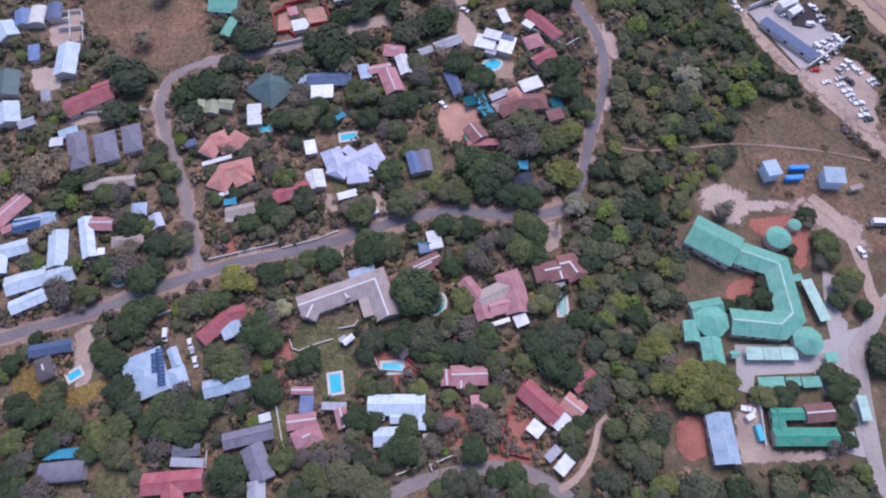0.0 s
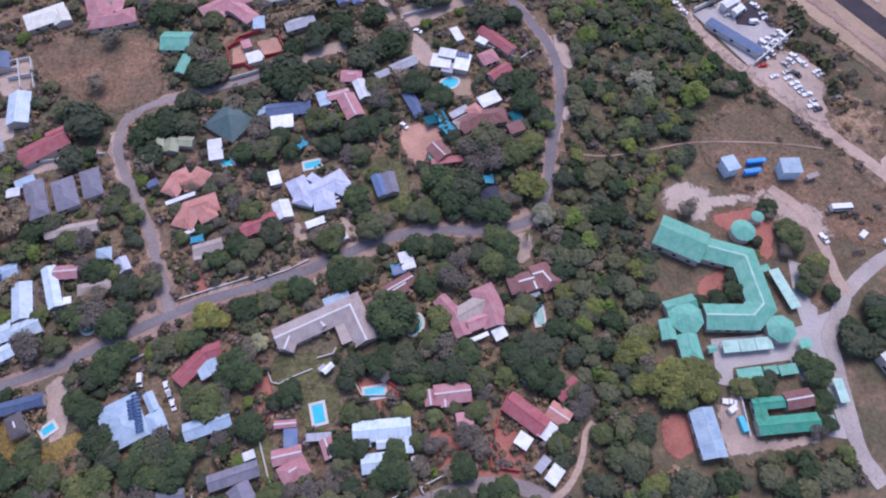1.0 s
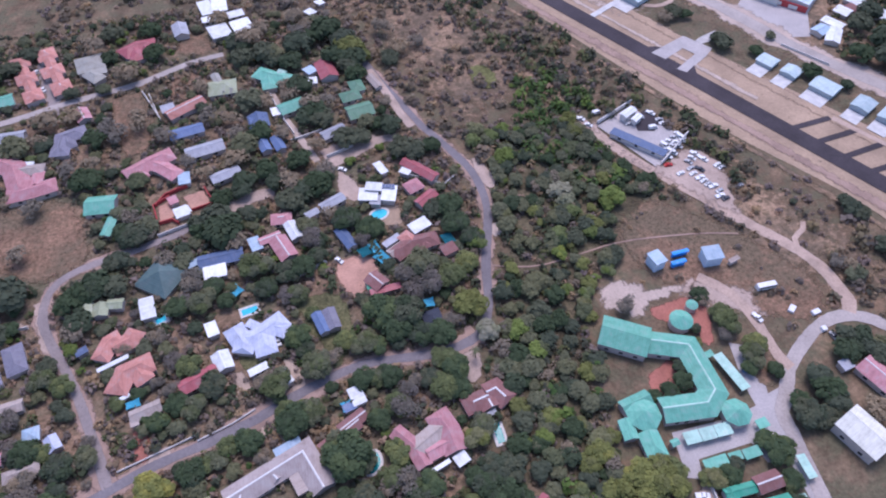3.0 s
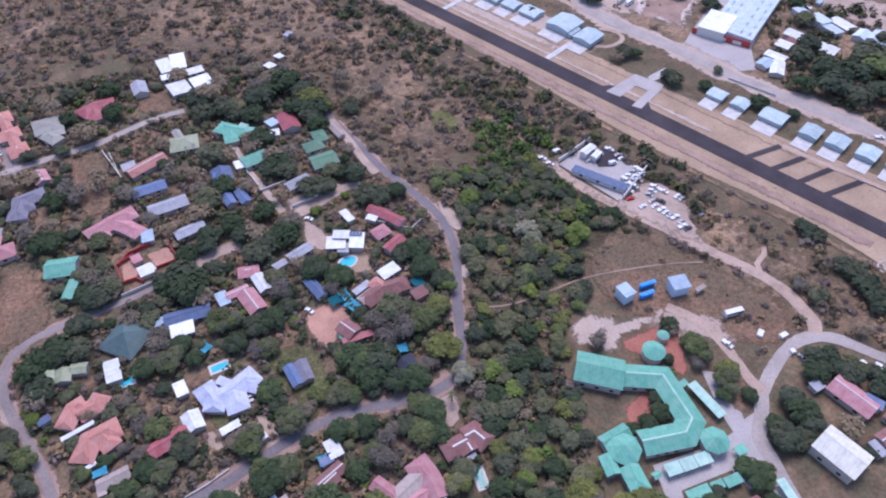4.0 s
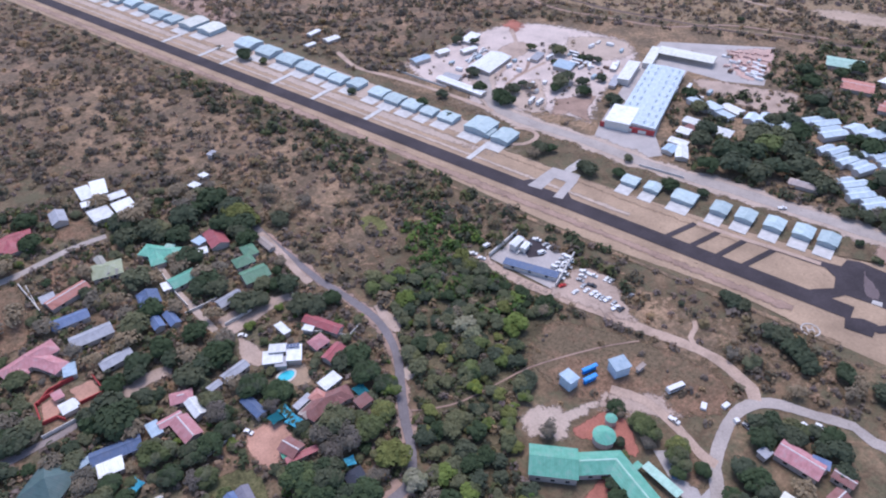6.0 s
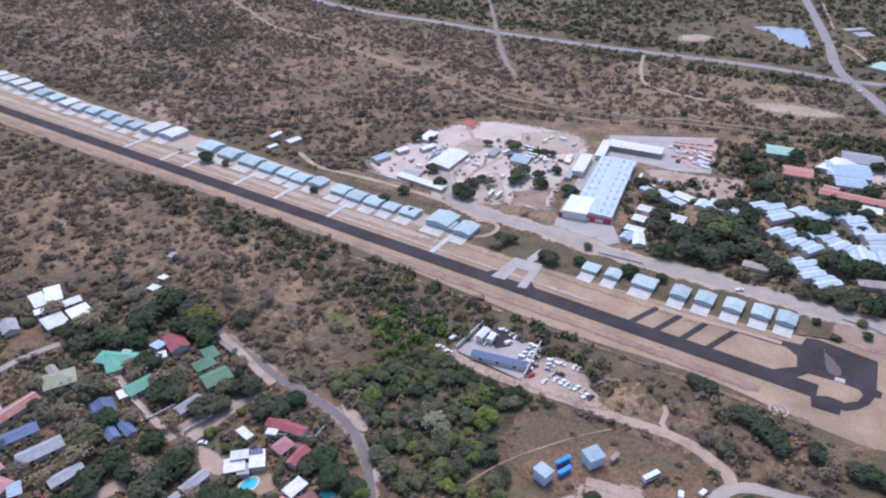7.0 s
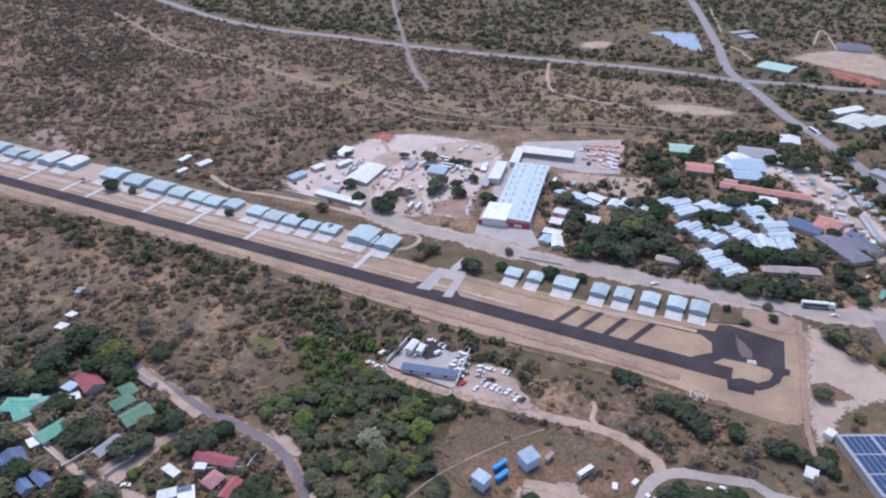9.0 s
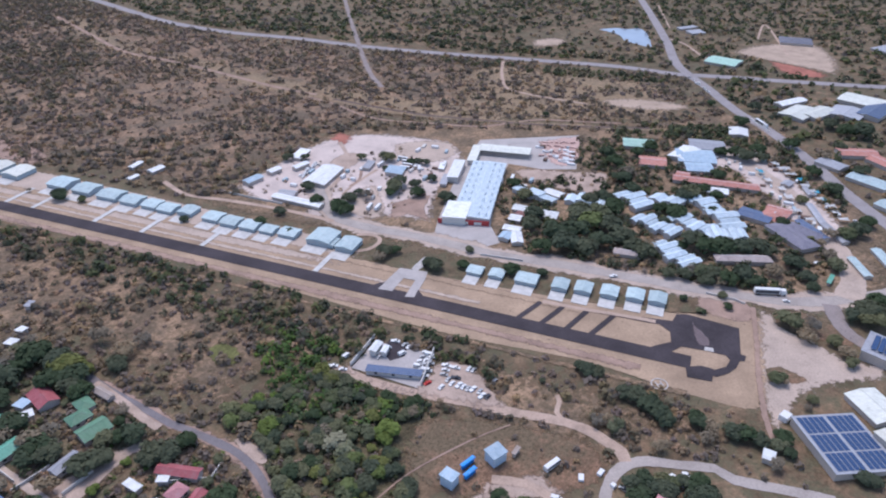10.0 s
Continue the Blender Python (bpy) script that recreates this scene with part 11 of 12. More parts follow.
far_tree(333.8, 146.9, 5.5, "B")
far_tree(301.9, 220.6, 9.2, "D")
far_tree(295.4, 233.3, 10.2, "D")
far_tree(336.9, 145.6, 7.0, "D")
far_tree(330.8, 163.6, 6.4, "B")
far_tree(332.3, 160.9, 7.2, "G")
far_tree(334.7, 155.0, 7.1, "D")
far_tree(324.3, 194.9, 8.3, "D")
far_tree(347.7, 134.1, 6.2, "D")
far_tree(358.1, 82.6, 6.5, "D")
far_tree(360.4, 75.3, 7.9, "G")
far_tree(313.7, 221.2, 8.5, "D")
far_tree(171.4, 360.4, 3.5, "D")
far_tree(348.8, 142.0, 7.9, "D")
far_tree(325.5, 204.1, 7.6, "D")
far_tree(363.9, 80.0, 9.4, "D")
far_tree(301.5, 248.2, 9.6, "D")
far_tree(311.7, 238.1, 10.4, "D")
far_tree(333.4, 199.1, 6.8, "B")
far_tree(297.8, 264.5, 8.0, "D")
far_tree(329.3, 215.8, 9.5, "D")
far_tree(369.1, 111.3, 4.6, "D")
far_tree(366.6, 133.8, 6.4, "B")
far_tree(378.7, 79.7, 8.1, "D")
far_tree(351.8, 186.6, 4.8, "D")
far_tree(163.9, 384.7, 4.5, "D")
far_tree(358.3, 173.7, 9.2, "D")
far_tree(328.5, 240.3, 9.8, "L")
far_tree(377.1, 118.5, 5.5, "D")
far_tree(359.0, 182.0, 9.4, "D")
far_tree(215.5, 361.1, 6.5, "D")
far_tree(336.6, 230.4, 8.9, "D")
far_tree(366.4, 167.0, 9.2, "D")
far_tree(311.2, 274.3, 7.3, "D")
far_tree(213.9, 367.0, 7.5, "D")
far_tree(332.1, 250.7, 10.9, "G")
far_tree(181.0, 389.3, 4.6, "D")
far_tree(383.4, 130.4, 7.3, "D")
far_tree(375.7, 160.8, 8.4, "D")
far_tree(343.2, 245.2, 9.2, "G")
far_tree(385.3, 147.2, 6.7, "D")
far_tree(383.8, 154.1, 8.4, "D")
far_tree(126.2, 420.8, 3.6, "D")
far_tree(280.6, 330.4, 6.7, "D")
far_tree(283.9, 327.9, 4.6, "D")
far_tree(208.4, 386.6, 5.7, "D")
far_tree(228.1, 374.8, 5.8, "D")
far_tree(401.0, 113.2, 6.5, "G")
far_tree(369.8, 211.5, 5.1, "D")
far_tree(241.0, 371.1, 5.8, "B")
far_tree(255.4, 363.6, 4.9, "D")
far_tree(270.6, 351.2, 5.9, "D")
far_tree(359.9, 243.8, 8.4, "D")
far_tree(238.4, 378.8, 4.4, "D")
far_tree(408.1, 119.7, 6.6, "B")
far_tree(326.9, 297.7, 6.8, "G")
far_tree(261.7, 368.5, 7.4, "G")
far_tree(357.2, 263.6, 6.8, "D")
far_tree(385.7, 211.8, 8.3, "D")
far_tree(365.5, 257.9, 7.7, "D")
far_tree(278.2, 363.0, 5.5, "D")
far_tree(384.4, 224.5, 6.0, "D")
far_tree(270.3, 371.1, 7.0, "D")
far_tree(215.4, 410.2, 5.5, "D")
far_tree(421.1, 130.7, 4.8, "B")
far_tree(335.1, 317.2, 6.0, "D")
far_tree(294.5, 363.2, 4.6, "D")
far_tree(410.7, 199.6, 4.5, "D")
far_tree(429.5, 160.4, 5.4, "D")
far_tree(437.4, 132.6, 6.1, "B")
far_tree(393.4, 254.4, 6.9, "D")
far_tree(412.3, 224.7, 7.7, "D")
far_tree(444.3, 125.2, 7.0, "G")
far_tree(279.5, 402.3, 2.9, "D")
far_tree(420.9, 223.4, 7.8, "G")
far_tree(401.1, 270.4, 8.1, "D")
far_tree(82.4, 495.2, 3.8, "G")
far_tree(456.0, 123.3, 7.9, "D")
far_tree(433.1, 210.5, 5.5, "D")
far_tree(309.4, 390.0, 4.3, "D")
far_tree(301.1, 398.2, 4.3, "D")
far_tree(306.3, 395.4, 4.3, "D")
far_tree(434.5, 222.4, 5.9, "D")
far_tree(291.9, 413.5, 6.5, "G")
far_tree(71.8, 509.4, 6.7, "D")
far_tree(414.1, 275.0, 7.2, "B")
far_tree(276.9, 431.3, 4.4, "G")
far_tree(291.6, 420.8, 5.4, "G")
far_tree(472.8, 122.6, 6.3, "D")
far_tree(241.4, 459.3, 4.3, "D")
far_tree(230.6, 467.0, 5.4, "D")
far_tree(474.0, 168.3, 4.8, "G")
far_tree(424.5, 293.8, 7.5, "D")
far_tree(452.4, 249.8, 3.4, "D")
far_tree(56.8, 536.2, 2.9, "B")
far_tree(462.6, 228.2, 7.2, "D")
far_tree(432.8, 308.7, 7.7, "D")
far_tree(505.4, 159.3, 7.9, "D")
far_tree(454.2, 293.9, 6.6, "D")
far_tree(469.2, 293.8, 7.8, "D")
far_tree(523.8, 184.1, 7.3, "D")
far_tree(511.8, 233.1, 8.7, "D")
far_tree(506.6, 251.4, 6.3, "D")
far_tree(512.2, 242.9, 7.7, "D")
far_tree(521.3, 223.4, 6.5, "D")
far_tree(525.1, 215.8, 5.4, "B")
far_tree(531.9, 234.2, 7.8, "D")
far_tree(553.7, 159.3, 7.3, "D")
far_tree(563.0, 193.4, 7.7, "B")
far_tree(465.5, 406.3, 3.8, "D")
far_tree(565.0, 222.3, 7.9, "D")
far_tree(592.9, 193.7, 6.2, "D")
far_tree(581.0, 277.1, 8.6, "D")
far_tree(631.3, 205.3, 9.5, "D")
far_tree(636.8, 194.1, 11.7, "D")
far_tree(636.7, 222.0, 8.5, "D")
far_tree(611.2, 323.0, 5.3, "D")
far_tree(629.1, 289.7, 7.8, "D")
far_tree(732.8, 691.4, 7.7, "D")

# wild trees of the thicket and between the gardens
copse([(66.5, 233.5), (123.7, 234.1), (134.6, 201.8), (146.8, 172.6), (143.6, 158.8), (111.3, 150.6), (96.1, 137.6), (84.8, 118.2), (80.4, 87.2), (77.6, 67.0), (69.9, 51.9), (70.9, 32.6), (90.2, 32.8), (132.3, 33.2), (134.3, 21.7), (43.6, 20.9), (48.9, 41.0), (53.5, 51.8), (49.4, 66.8), (41.1, 82.7), (44.3, 99.7), (43.2, 113.2), (53.2, 134.8), (59.1, 152.7), (66.2, 169.0), (68.5, 192.1)], 5.3, (2.0, 4.8), "GGDGDDGLYGGDB", 71)
copse([(-177.0, 14.0), (-242.1, 180.4), (-232.9, 248.1), (-205.8, 367.6), (-147.5, 366.1), (-65.6, 371.4), (-0.4, 346.5), (27.5, 319.0), (45.2, 249.9), (62.8, 207.4), (64.4, 210.6), (61.6, 174.6), (51.7, 142.3), (43.5, 117.8), (41.1, 82.7), (47.5, 66.7), (48.9, 41.0), (38.5, 20.8)], 9.5, (1.8, 3.6), "GGBGDDGLG", 72)
plant_far_trees()

# scrub, thickets and shrubs
scrub("thicket", [(66.5, 233.5), (123.7, 234.1), (134.6, 201.8), (146.8, 172.6), (143.6, 158.8), (111.3, 150.6), (96.1, 137.6), (84.8, 118.2), (80.4, 87.2), (77.6, 67.0), (69.9, 51.9), (70.9, 32.6), (90.2, 32.8), (132.3, 33.2), (134.3, 21.7), (43.6, 20.9), (48.9, 41.0), (53.5, 51.8), (49.4, 66.8), (41.1, 82.7), (44.3, 99.7), (43.2, 113.2), (53.2, 134.8), (59.1, 152.7), (66.2, 169.0), (68.5, 192.1)], 3.3, (1.0, 2.8), LEAF_DARK, "dense dark green thicket between suburb and school", 11, clump=0.35, blades=26, low=0.9)
scrub("thicket", [(66.5, 233.5), (123.7, 234.1), (134.6, 201.8), (146.8, 172.6), (143.6, 158.8), (111.3, 150.6), (96.1, 137.6), (84.8, 118.2), (80.4, 87.2), (77.6, 67.0), (69.9, 51.9), (70.9, 32.6), (90.2, 32.8), (132.3, 33.2), (134.3, 21.7), (43.6, 20.9), (48.9, 41.0), (53.5, 51.8), (49.4, 66.8), (41.1, 82.7), (44.3, 99.7), (43.2, 113.2), (53.2, 134.8), (59.1, 152.7), (66.2, 169.0), (68.5, 192.1)], 3.4, (1.0, 2.8), LEAF_SCRUB, "olive and brown bushes in the thicket", 12, clump=0.5, blades=24, low=0.8)
scrub("dry_bushes", [(66.5, 233.5), (123.7, 234.1), (134.6, 201.8), (146.8, 172.6), (143.6, 158.8), (111.3, 150.6), (96.1, 137.6), (84.8, 118.2), (80.4, 87.2), (77.6, 67.0), (69.9, 51.9), (70.9, 32.6), (90.2, 32.8), (132.3, 33.2), (134.3, 21.7), (43.6, 20.9), (48.9, 41.0), (53.5, 51.8), (49.4, 66.8), (41.1, 82.7), (44.3, 99.7), (43.2, 113.2), (53.2, 134.8), (59.1, 152.7), (66.2, 169.0), (68.5, 192.1)], 7.5, (1.0, 2.8), LEAF_DRY, "bare grey-brown bushes in the thicket", 13, clump=0.3, blades=22, low=0.7)
scrub("lush_bushes", [(97.7, 265.2), (120.2, 269.9), (139.1, 238.8), (130.2, 208.3), (125.9, 183.7), (105.5, 177.8), (96.7, 189.8), (92.2, 208.6), (90.6, 240.4)], 2.8, (1.5, 4.0), LEAF_GREEN, "lush bright green bushes in a damp hollow", 14, clump=0.2, blades=26, low=0.9)
scrub("lush_bushes", [(63.7, 113.3), (84.8, 118.2), (77.6, 67.0), (68.1, 51.9), (68.0, 24.3), (50.6, 22.5), (54.6, 44.6), (55.0, 66.8), (61.4, 91.2)], 6.5, (1.5, 4.2), LEAF_GREEN, "bright green bushes beside the school", 15, clump=0.4, blades=26, low=0.9)
scrub("garden_shrubs", [(-177.0, 14.0), (-242.1, 180.4), (-232.9, 248.1), (-205.8, 367.6), (-147.5, 366.1), (-65.6, 371.4), (-0.4, 346.5), (27.5, 319.0), (45.2, 249.9), (62.8, 207.4), (64.4, 210.6), (61.6, 174.6), (51.7, 142.3), (43.5, 117.8), (41.1, 82.7), (47.5, 66.7), (48.9, 41.0), (38.5, 20.8)], 3.9, (0.8, 3.2), LEAF_DARK, "dark green garden shrubs and small trees", 21, clump=0.5, blades=20, low=0.9, clump_scale=0.035)
scrub("garden_shrubs", [(-177.0, 14.0), (-242.1, 180.4), (-232.9, 248.1), (-205.8, 367.6), (-147.5, 366.1), (-65.6, 371.4), (-0.4, 346.5), (27.5, 319.0), (45.2, 249.9), (62.8, 207.4), (64.4, 210.6), (61.6, 174.6), (51.7, 142.3), (43.5, 117.8), (41.1, 82.7), (47.5, 66.7), (48.9, 41.0), (38.5, 20.8)], 2.8, (0.8, 2.8), LEAF_SCRUB, "olive and brown garden shrubs", 22, clump=0.5, blades=18, low=0.8, clump_scale=0.035)
scrub("dry_bushes", [(-177.0, 14.0), (-242.1, 180.4), (-232.9, 248.1), (-205.8, 367.6), (-147.5, 366.1), (-65.6, 371.4), (-0.4, 346.5), (27.5, 319.0), (45.2, 249.9), (62.8, 207.4), (64.4, 210.6), (61.6, 174.6), (51.7, 142.3), (43.5, 117.8), (41.1, 82.7), (47.5, 66.7), (48.9, 41.0), (38.5, 20.8)], 3.8, (0.8, 2.6), LEAF_DRY, "bare grey-brown garden bushes", 23, clump=0.5, blades=18, low=0.8, clump_scale=0.03)
scrub("lush_bushes", [(-177.0, 14.0), (-242.1, 180.4), (-232.9, 248.1), (-205.8, 367.6), (-147.5, 366.1), (-65.6, 371.4), (-0.4, 346.5), (27.5, 319.0), (45.2, 249.9), (62.8, 207.4), (64.4, 210.6), (61.6, 174.6), (51.7, 142.3), (43.5, 117.8), (41.1, 82.7), (47.5, 66.7), (48.9, 41.0), (38.5, 20.8)], 7.0, (0.7, 2.2), LEAF_GREEN, "bright green garden shrubs", 24, clump=0.5, blades=18, low=0.9)
scrub("bushveld_scrub", [(-236.1, 972.4), (-61.0, 657.8), (87.8, 397.3), (143.2, 290.8), (182.4, 209.6), (218.9, 149.8), (251.8, 82.3), (208.1, 74.9), (187.7, 102.3), (159.9, 101.7), (145.4, 137.2), (112.7, 149.9), (98.7, 140.2), (143.6, 158.8), (136.8, 189.8), (123.1, 230.7), (90.6, 240.4), (70.0, 195.3), (58.6, 211.9), (47.9, 249.3), (33.4, 297.5), (26.0, 330.0), (-0.4, 346.5), (-65.6, 371.4), (-68.2, 391.6), (-126.3, 364.7), (-160.4, 411.5), (-339.4, 915.2)], 5.6, (1.3, 4.4), LEAF_SCRUB, "olive-brown scrub on dry ground beside the airstrip", 31, clump=1.1, blades=26, low=0.4, clump_scale=0.022)
scrub("bushveld_scrub", [(-236.1, 972.4), (-61.0, 657.8), (87.8, 397.3), (143.2, 290.8), (182.4, 209.6), (218.9, 149.8), (251.8, 82.3), (208.1, 74.9), (187.7, 102.3), (159.9, 101.7), (145.4, 137.2), (112.7, 149.9), (98.7, 140.2), (143.6, 158.8), (136.8, 189.8), (123.1, 230.7), (90.6, 240.4), (70.0, 195.3), (58.6, 211.9), (47.9, 249.3), (33.4, 297.5), (26.0, 330.0), (-0.4, 346.5), (-65.6, 371.4), (-68.2, 391.6), (-126.3, 364.7), (-160.4, 411.5), (-339.4, 915.2)], 5.4, (0.9, 3.2), LEAF_DRY, "grey-brown dry bushes beside the airstrip", 32, clump=0.7, blades=20, low=0.3, clump_scale=0.03)
scrub("bushveld_thicket", [(-236.1, 972.4), (-61.0, 657.8), (87.8, 397.3), (143.2, 290.8), (182.4, 209.6), (218.9, 149.8), (251.8, 82.3), (208.1, 74.9), (187.7, 102.3), (159.9, 101.7), (145.4, 137.2), (112.7, 149.9), (98.7, 140.2), (143.6, 158.8), (136.8, 189.8), (123.1, 230.7), (90.6, 240.4), (70.0, 195.3), (58.6, 211.9), (47.9, 249.3), (33.4, 297.5), (26.0, 330.0), (-0.4, 346.5), (-65.6, 371.4), (-68.2, 391.6), (-126.3, 364.7), (-160.4, 411.5), (-339.4, 915.2)], 9.0, (1.5, 4.6), LEAF_BUSH, "dull olive bushes beside the airstrip", 33, clump=1.6, blades=26, low=0.8, clump_scale=0.018)
scrub("bushveld_thicket", [(12.5, 527.1), (89.5, 398.2), (153.8, 273.8), (187.3, 200.9), (171.2, 157.7), (125.9, 235.5), (78.3, 346.3), (24.5, 453.7)], 4.0, (1.6, 4.4), LEAF_DARK, "dark green belt of bushes along the airstrip", 34, clump=0.6, blades=20, low=0.85, clump_scale=0.03)
scrub("bushveld_scrub", [(-251.1, 1181.2), (-65.8, 838.0), (87.4, 557.0), (142.0, 450.1), (174.4, 432.9), (230.4, 458.5), (268.9, 488.4), (304.3, 490.0), (396.7, 420.8), (450.9, 368.8), (486.2, 334.3), (520.5, 311.3), (556.5, 288.7), (602.2, 304.7), (656.7, 372.9), (671.6, 399.9), (645.3, 463.7), (553.5, 591.0), (463.3, 732.0), (372.8, 892.7), (318.1, 1103.5), (275.3, 1337.0), (58.7, 1352.6)], 6.4, (1.3, 4.4), LEAF_SCRUB, "olive-brown bushveld scrub beyond the hangars", 41, clump=1.4, blades=16, low=0.5, clump_scale=0.011)
scrub("bushveld_scrub", [(-251.1, 1181.2), (-65.8, 838.0), (87.4, 557.0), (142.0, 450.1), (174.4, 432.9), (230.4, 458.5), (268.9, 488.4), (304.3, 490.0), (396.7, 420.8), (450.9, 368.8), (486.2, 334.3), (520.5, 311.3), (556.5, 288.7), (602.2, 304.7), (656.7, 372.9), (671.6, 399.9), (645.3, 463.7), (553.5, 591.0), (463.3, 732.0), (372.8, 892.7), (318.1, 1103.5), (275.3, 1337.0), (58.7, 1352.6)], 5.8, (1.0, 3.6), LEAF_DRY, "grey-brown bushveld scrub beyond the hangars", 42, clump=0.9, blades=13, low=0.4, clump_scale=0.011)
scrub("bushveld_thicket", [(-251.1, 1181.2), (-65.8, 838.0), (87.4, 557.0), (142.0, 450.1), (174.4, 432.9), (230.4, 458.5), (268.9, 488.4), (304.3, 490.0), (396.7, 420.8), (450.9, 368.8), (486.2, 334.3), (520.5, 311.3), (556.5, 288.7), (602.2, 304.7), (656.7, 372.9), (671.6, 399.9), (645.3, 463.7), (553.5, 591.0), (463.3, 732.0), (372.8, 892.7), (318.1, 1103.5), (275.3, 1337.0), (58.7, 1352.6)], 11.0, (1.8, 5.0), LEAF_BUSH, "dull olive bushes beyond the hangars", 43, clump=1.6, blades=18, low=0.8, clump_scale=0.012)
scrub("far_bush", [(262.8, 1434.5), (333.2, 1148.6), (386.6, 922.7), (478.8, 755.5), (568.8, 607.7), (664.0, 478.2), (691.1, 420.2), (795.1, 507.2), (986.8, 682.9), (1261.3, 912.0), (1000.0, 1900.0), (-300.0, 1900.0), (-500.0, 1400.0)], 9.5, (2.6, 6.0), LEAF_DARK, "dark far bushveld beyond the highway", 51, clump=0.55, blades=8, low=0.5, bare=True, clump_scale=0.006)
scrub("far_bush", [(262.8, 1434.5), (333.2, 1148.6), (386.6, 922.7), (478.8, 755.5), (568.8, 607.7), (664.0, 478.2), (691.1, 420.2), (795.1, 507.2), (986.8, 682.9), (1261.3, 912.0), (1000.0, 1900.0), (-300.0, 1900.0), (-500.0, 1400.0)], 11.0, (2.2, 5.5), LEAF_SCRUB, "olive far bushveld beyond the highway", 52, clump=0.6, blades=8, low=0.5, bare=True, clump_scale=0.006)
scrub("far_bush", [(997.5, 674.2), (826.9, 520.3), (704.9, 414.7), (648.0, 331.8), (609.4, 269.1), (541.3, 173.1), (493.3, 107.7), (1500.0, 400.0), (1900.0, 700.0), (1500.0, 1700.0)], 8.5, (2.0, 6.0), LEAF_DARK, "dark far bush beyond the trunk road", 53, clump=0.5, blades=10, low=0.6, bare=True, clump_scale=0.01)
scrub("far_bush", [(997.5, 674.2), (826.9, 520.3), (704.9, 414.7), (648.0, 331.8), (609.4, 269.1), (541.3, 173.1), (493.3, 107.7), (1500.0, 400.0), (1900.0, 700.0), (1500.0, 1700.0)], 12.0, (2.0, 5.0), LEAF_SCRUB, "olive far bush beyond the trunk road", 54, clump=0.5, blades=10, low=0.6, bare=True, clump_scale=0.01)
scrub("town_shrubs", [(326.1, 325.5), (349.3, 319.0), (393.5, 295.6), (456.1, 317.2), (511.2, 304.9), (589.4, 285.7), (553.6, 205.5), (507.8, 150.5), (442.8, 129.9), (412.9, 110.1), (354.3, 116.1), (327.7, 153.1), (302.3, 193.9), (277.3, 244.3), (268.3, 265.4)], 4.2, (1.4, 4.4), LEAF_DARK, "dark green shrubs and trees between the lodges", 61, clump=0.6, blades=18, low=0.9, clump_scale=0.03)
scrub("town_shrubs", [(326.1, 325.5), (349.3, 319.0), (393.5, 295.6), (456.1, 317.2), (511.2, 304.9), (589.4, 285.7), (553.6, 205.5), (507.8, 150.5), (442.8, 129.9), (412.9, 110.1), (354.3, 116.1), (327.7, 153.1), (302.3, 193.9), (277.3, 244.3), (268.3, 265.4)], 6.0, (1.2, 3.6), LEAF_SCRUB, "olive shrubs between the lodges", 62, clump=0.6, blades=16, low=0.8, clump_scale=0.03)
scrub("town_shrubs", [(180.8, 446.0), (236.0, 468.5), (291.5, 453.4), (335.3, 417.1), (259.9, 311.8), (261.7, 248.5), (222.7, 312.8), (193.2, 362.0)], 9.0, (0.8, 2.4), LEAF_SCRUB, "shrubs round the builders yards", 63, clump=0.8, blades=16, low=0.8, bare=False, clump_scale=0.03)
scrub("town_shrubs", [(447.9, 352.1), (477.5, 315.8), (421.5, 286.1), (390.5, 257.3), (381.9, 260.8), (399.7, 274.6), (410.8, 290.8), (394.0, 306.1)], 3.8, (1.4, 4.2), LEAF_DARK, "dark green bushes beside the paved yard", 66, clump=0.4, blades=18, low=0.8, bare=False)
scrub("town_shrubs", [(447.9, 352.1), (477.5, 315.8), (421.5, 286.1), (390.5, 257.3), (381.9, 260.8), (399.7, 274.6), (410.8, 290.8), (394.0, 306.1)], 3.8, (1.0, 3.2), LEAF_SCRUB, "olive bushes beside the paved yard", 67, clump=0.4, blades=16, low=0.7, bare=False)
scrub("roadside_bushes", [(480.6, 355.0), (537.9, 311.4), (567.0, 272.9), (529.4, 253.3), (535.3, 274.7), (511.9, 294.1), (468.4, 326.7)], 4.2, (1.8, 4.6), LEAF_DARK, "dark green row of bushes behind the market", 68, clump=0.4, blades=16, low=0.9, bare=False)
scrub("bushveld_scrub", [(208.4, 138.4), (235.6, 110.8), (247.9, 84.1), (244.4, 71.6), (240.7, 62.2), (236.4, 39.4), (203.2, 76.2), (191.4, 103.4), (186.8, 123.9)], 4.5, (0.9, 2.8), LEAF_SCRUB, "olive-brown scrub by the road bend", 64, clump=0.7, blades=18, low=0.7, clump_scale=0.04)
scrub("bushveld_scrub", [(103.2, 211.6), (135.1, 194.6), (159.0, 162.8), (178.0, 135.6), (184.1, 109.4), (164.3, 99.5), (148.0, 102.7), (98.0, 144.5), (81.7, 175.7)], 4.5, (0.8, 2.6), LEAF_SCRUB, "olive-brown scrub round the clearing", 65, clump=0.7, blades=18, low=0.7, clump_scale=0.04)
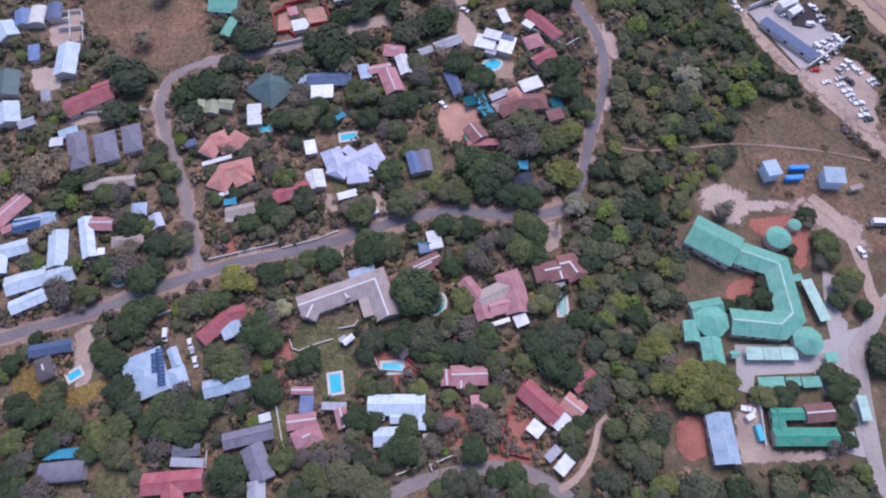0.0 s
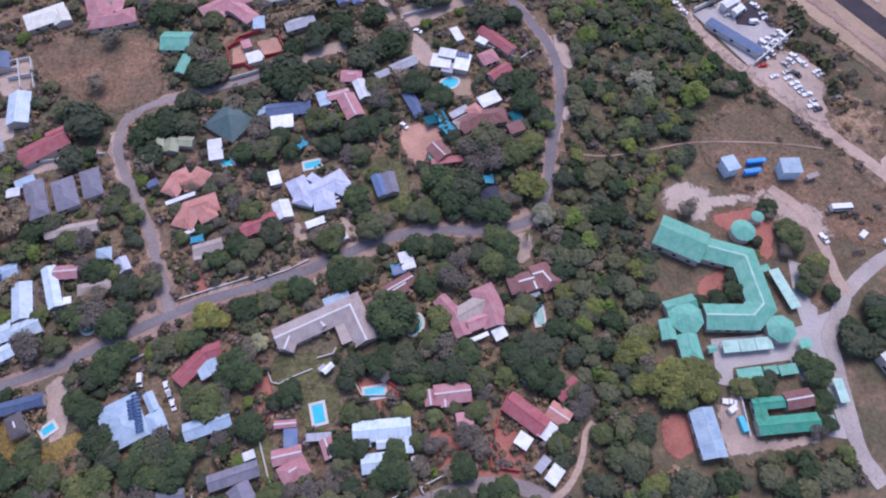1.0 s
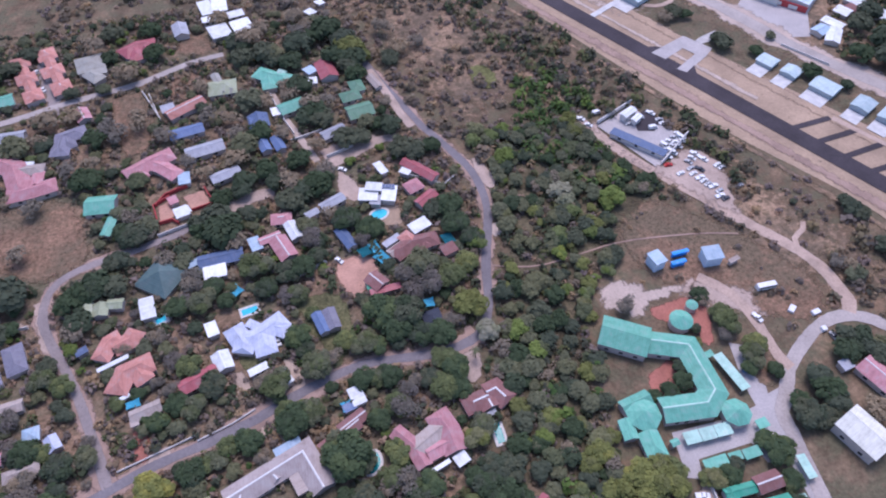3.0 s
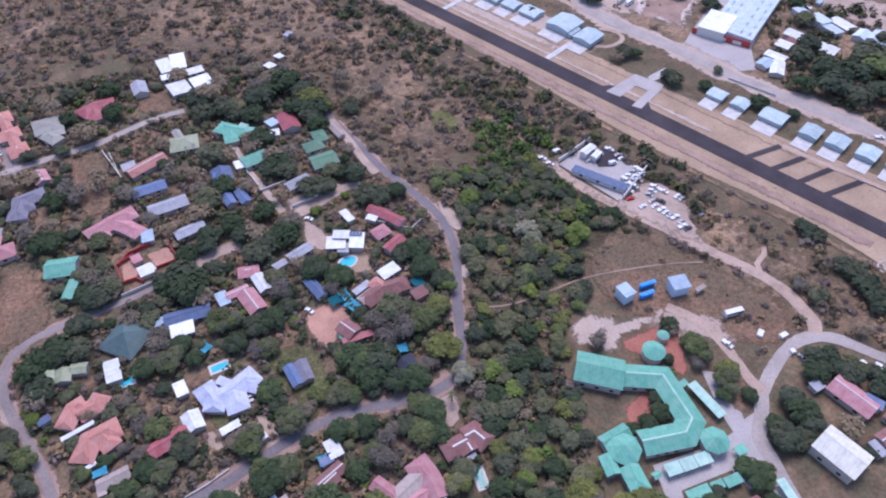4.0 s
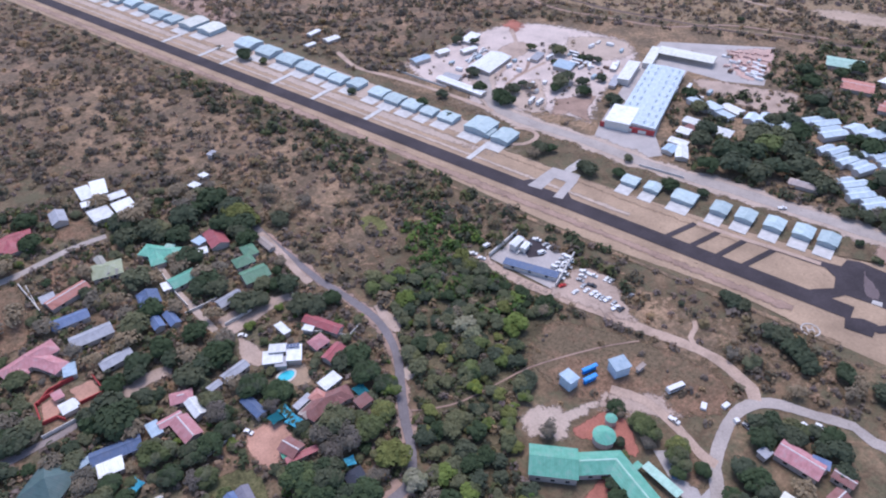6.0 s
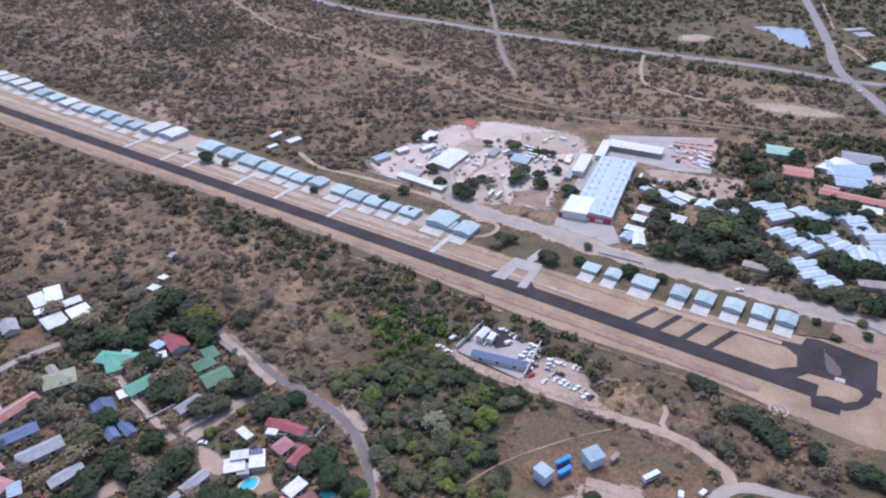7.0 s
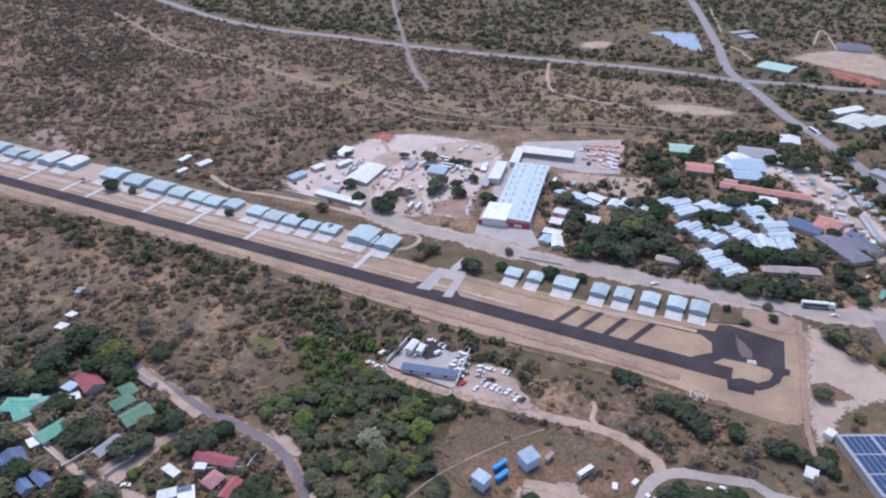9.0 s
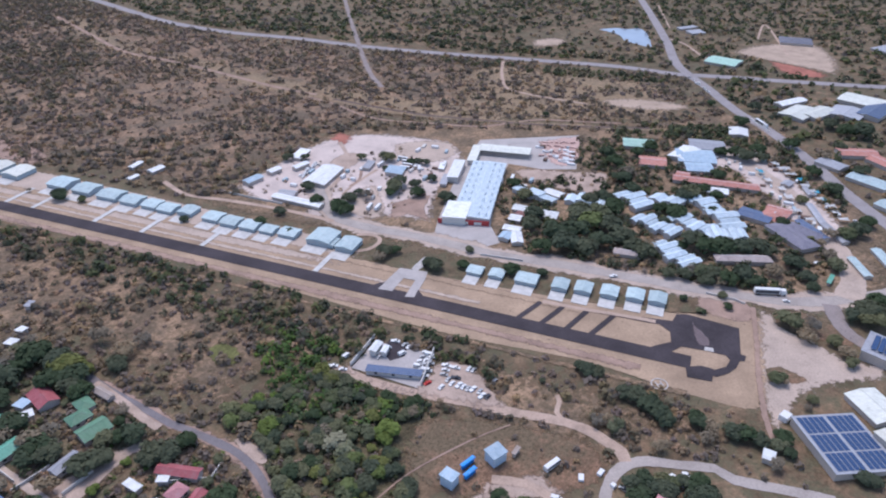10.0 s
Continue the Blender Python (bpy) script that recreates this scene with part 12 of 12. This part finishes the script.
scrub("bushveld_scrub", [(111.1, 187.0), (129.3, 178.4), (146.9, 168.2), (163.9, 149.6), (178.0, 129.1), (182.9, 114.5), (172.2, 100.1), (152.0, 106.3), (134.1, 119.5), (117.2, 133.6), (111.3, 151.0), (113.0, 164.8)], 8.5, (0.8, 2.4), LEAF_SCRUB, "olive-brown bushes strewn over the clearing", 66, clump=0.8, blades=18, low=0.7, bare=False, clump_scale=0.04)
scrub("roadside_bushes", [(517.1, 620.1), (565.5, 546.5), (607.8, 474.4), (665.2, 398.2), (647.9, 386.5), (585.0, 455.3), (546.5, 527.4), (503.4, 603.5)], 5.0, (2.0, 4.8), LEAF_DARK, "dark green row of bushes along the highway", 81, clump=0.6, blades=14, low=0.9, clump_scale=0.02)
scrub("roadside_bushes", [(389.0, 934.6), (483.9, 791.6), (553.5, 664.1), (619.5, 553.3), (697.4, 427.1), (709.2, 435.2), (638.5, 571.0), (567.8, 681.5), (497.4, 813.0), (399.3, 957.5)], 5.0, (2.0, 4.8), LEAF_DARK, "dark green row of bushes along the highway", 82, clump=0.6, blades=14, low=0.9, clump_scale=0.02)
scrub("roadside_bushes", [(488.9, 348.2), (526.3, 328.0), (569.9, 281.7), (550.2, 270.0), (504.2, 312.4), (470.8, 328.5)], 5.0, (2.0, 4.8), LEAF_DARK, "dark green row of bushes along the highway", 83, clump=0.6, blades=14, low=0.9, clump_scale=0.02)
scrub("roadside_bushes", [(333.8, 1093.8), (358.4, 980.1), (384.7, 925.1), (396.3, 950.8), (372.5, 1015.0), (348.1, 1135.0)], 5.0, (2.0, 4.8), LEAF_DARK, "dark green row of bushes along the highway", 84, clump=0.6, blades=14, low=0.9, clump_scale=0.02)

scrub("bushveld_thicket", [(176.1, 1541.0), (280.5, 1289.1), (278.5, 1055.0), (203.4, 921.5), (177.1, 768.3), (105.0, 735.9), (51.9, 702.3), (69.5, 937.8)], 7.0, (1.8, 4.6), LEAF_BUSH, "dull olive bush spreading into the distance", 71, clump=0.5, blades=12, low=0.8, clump_scale=0.012)
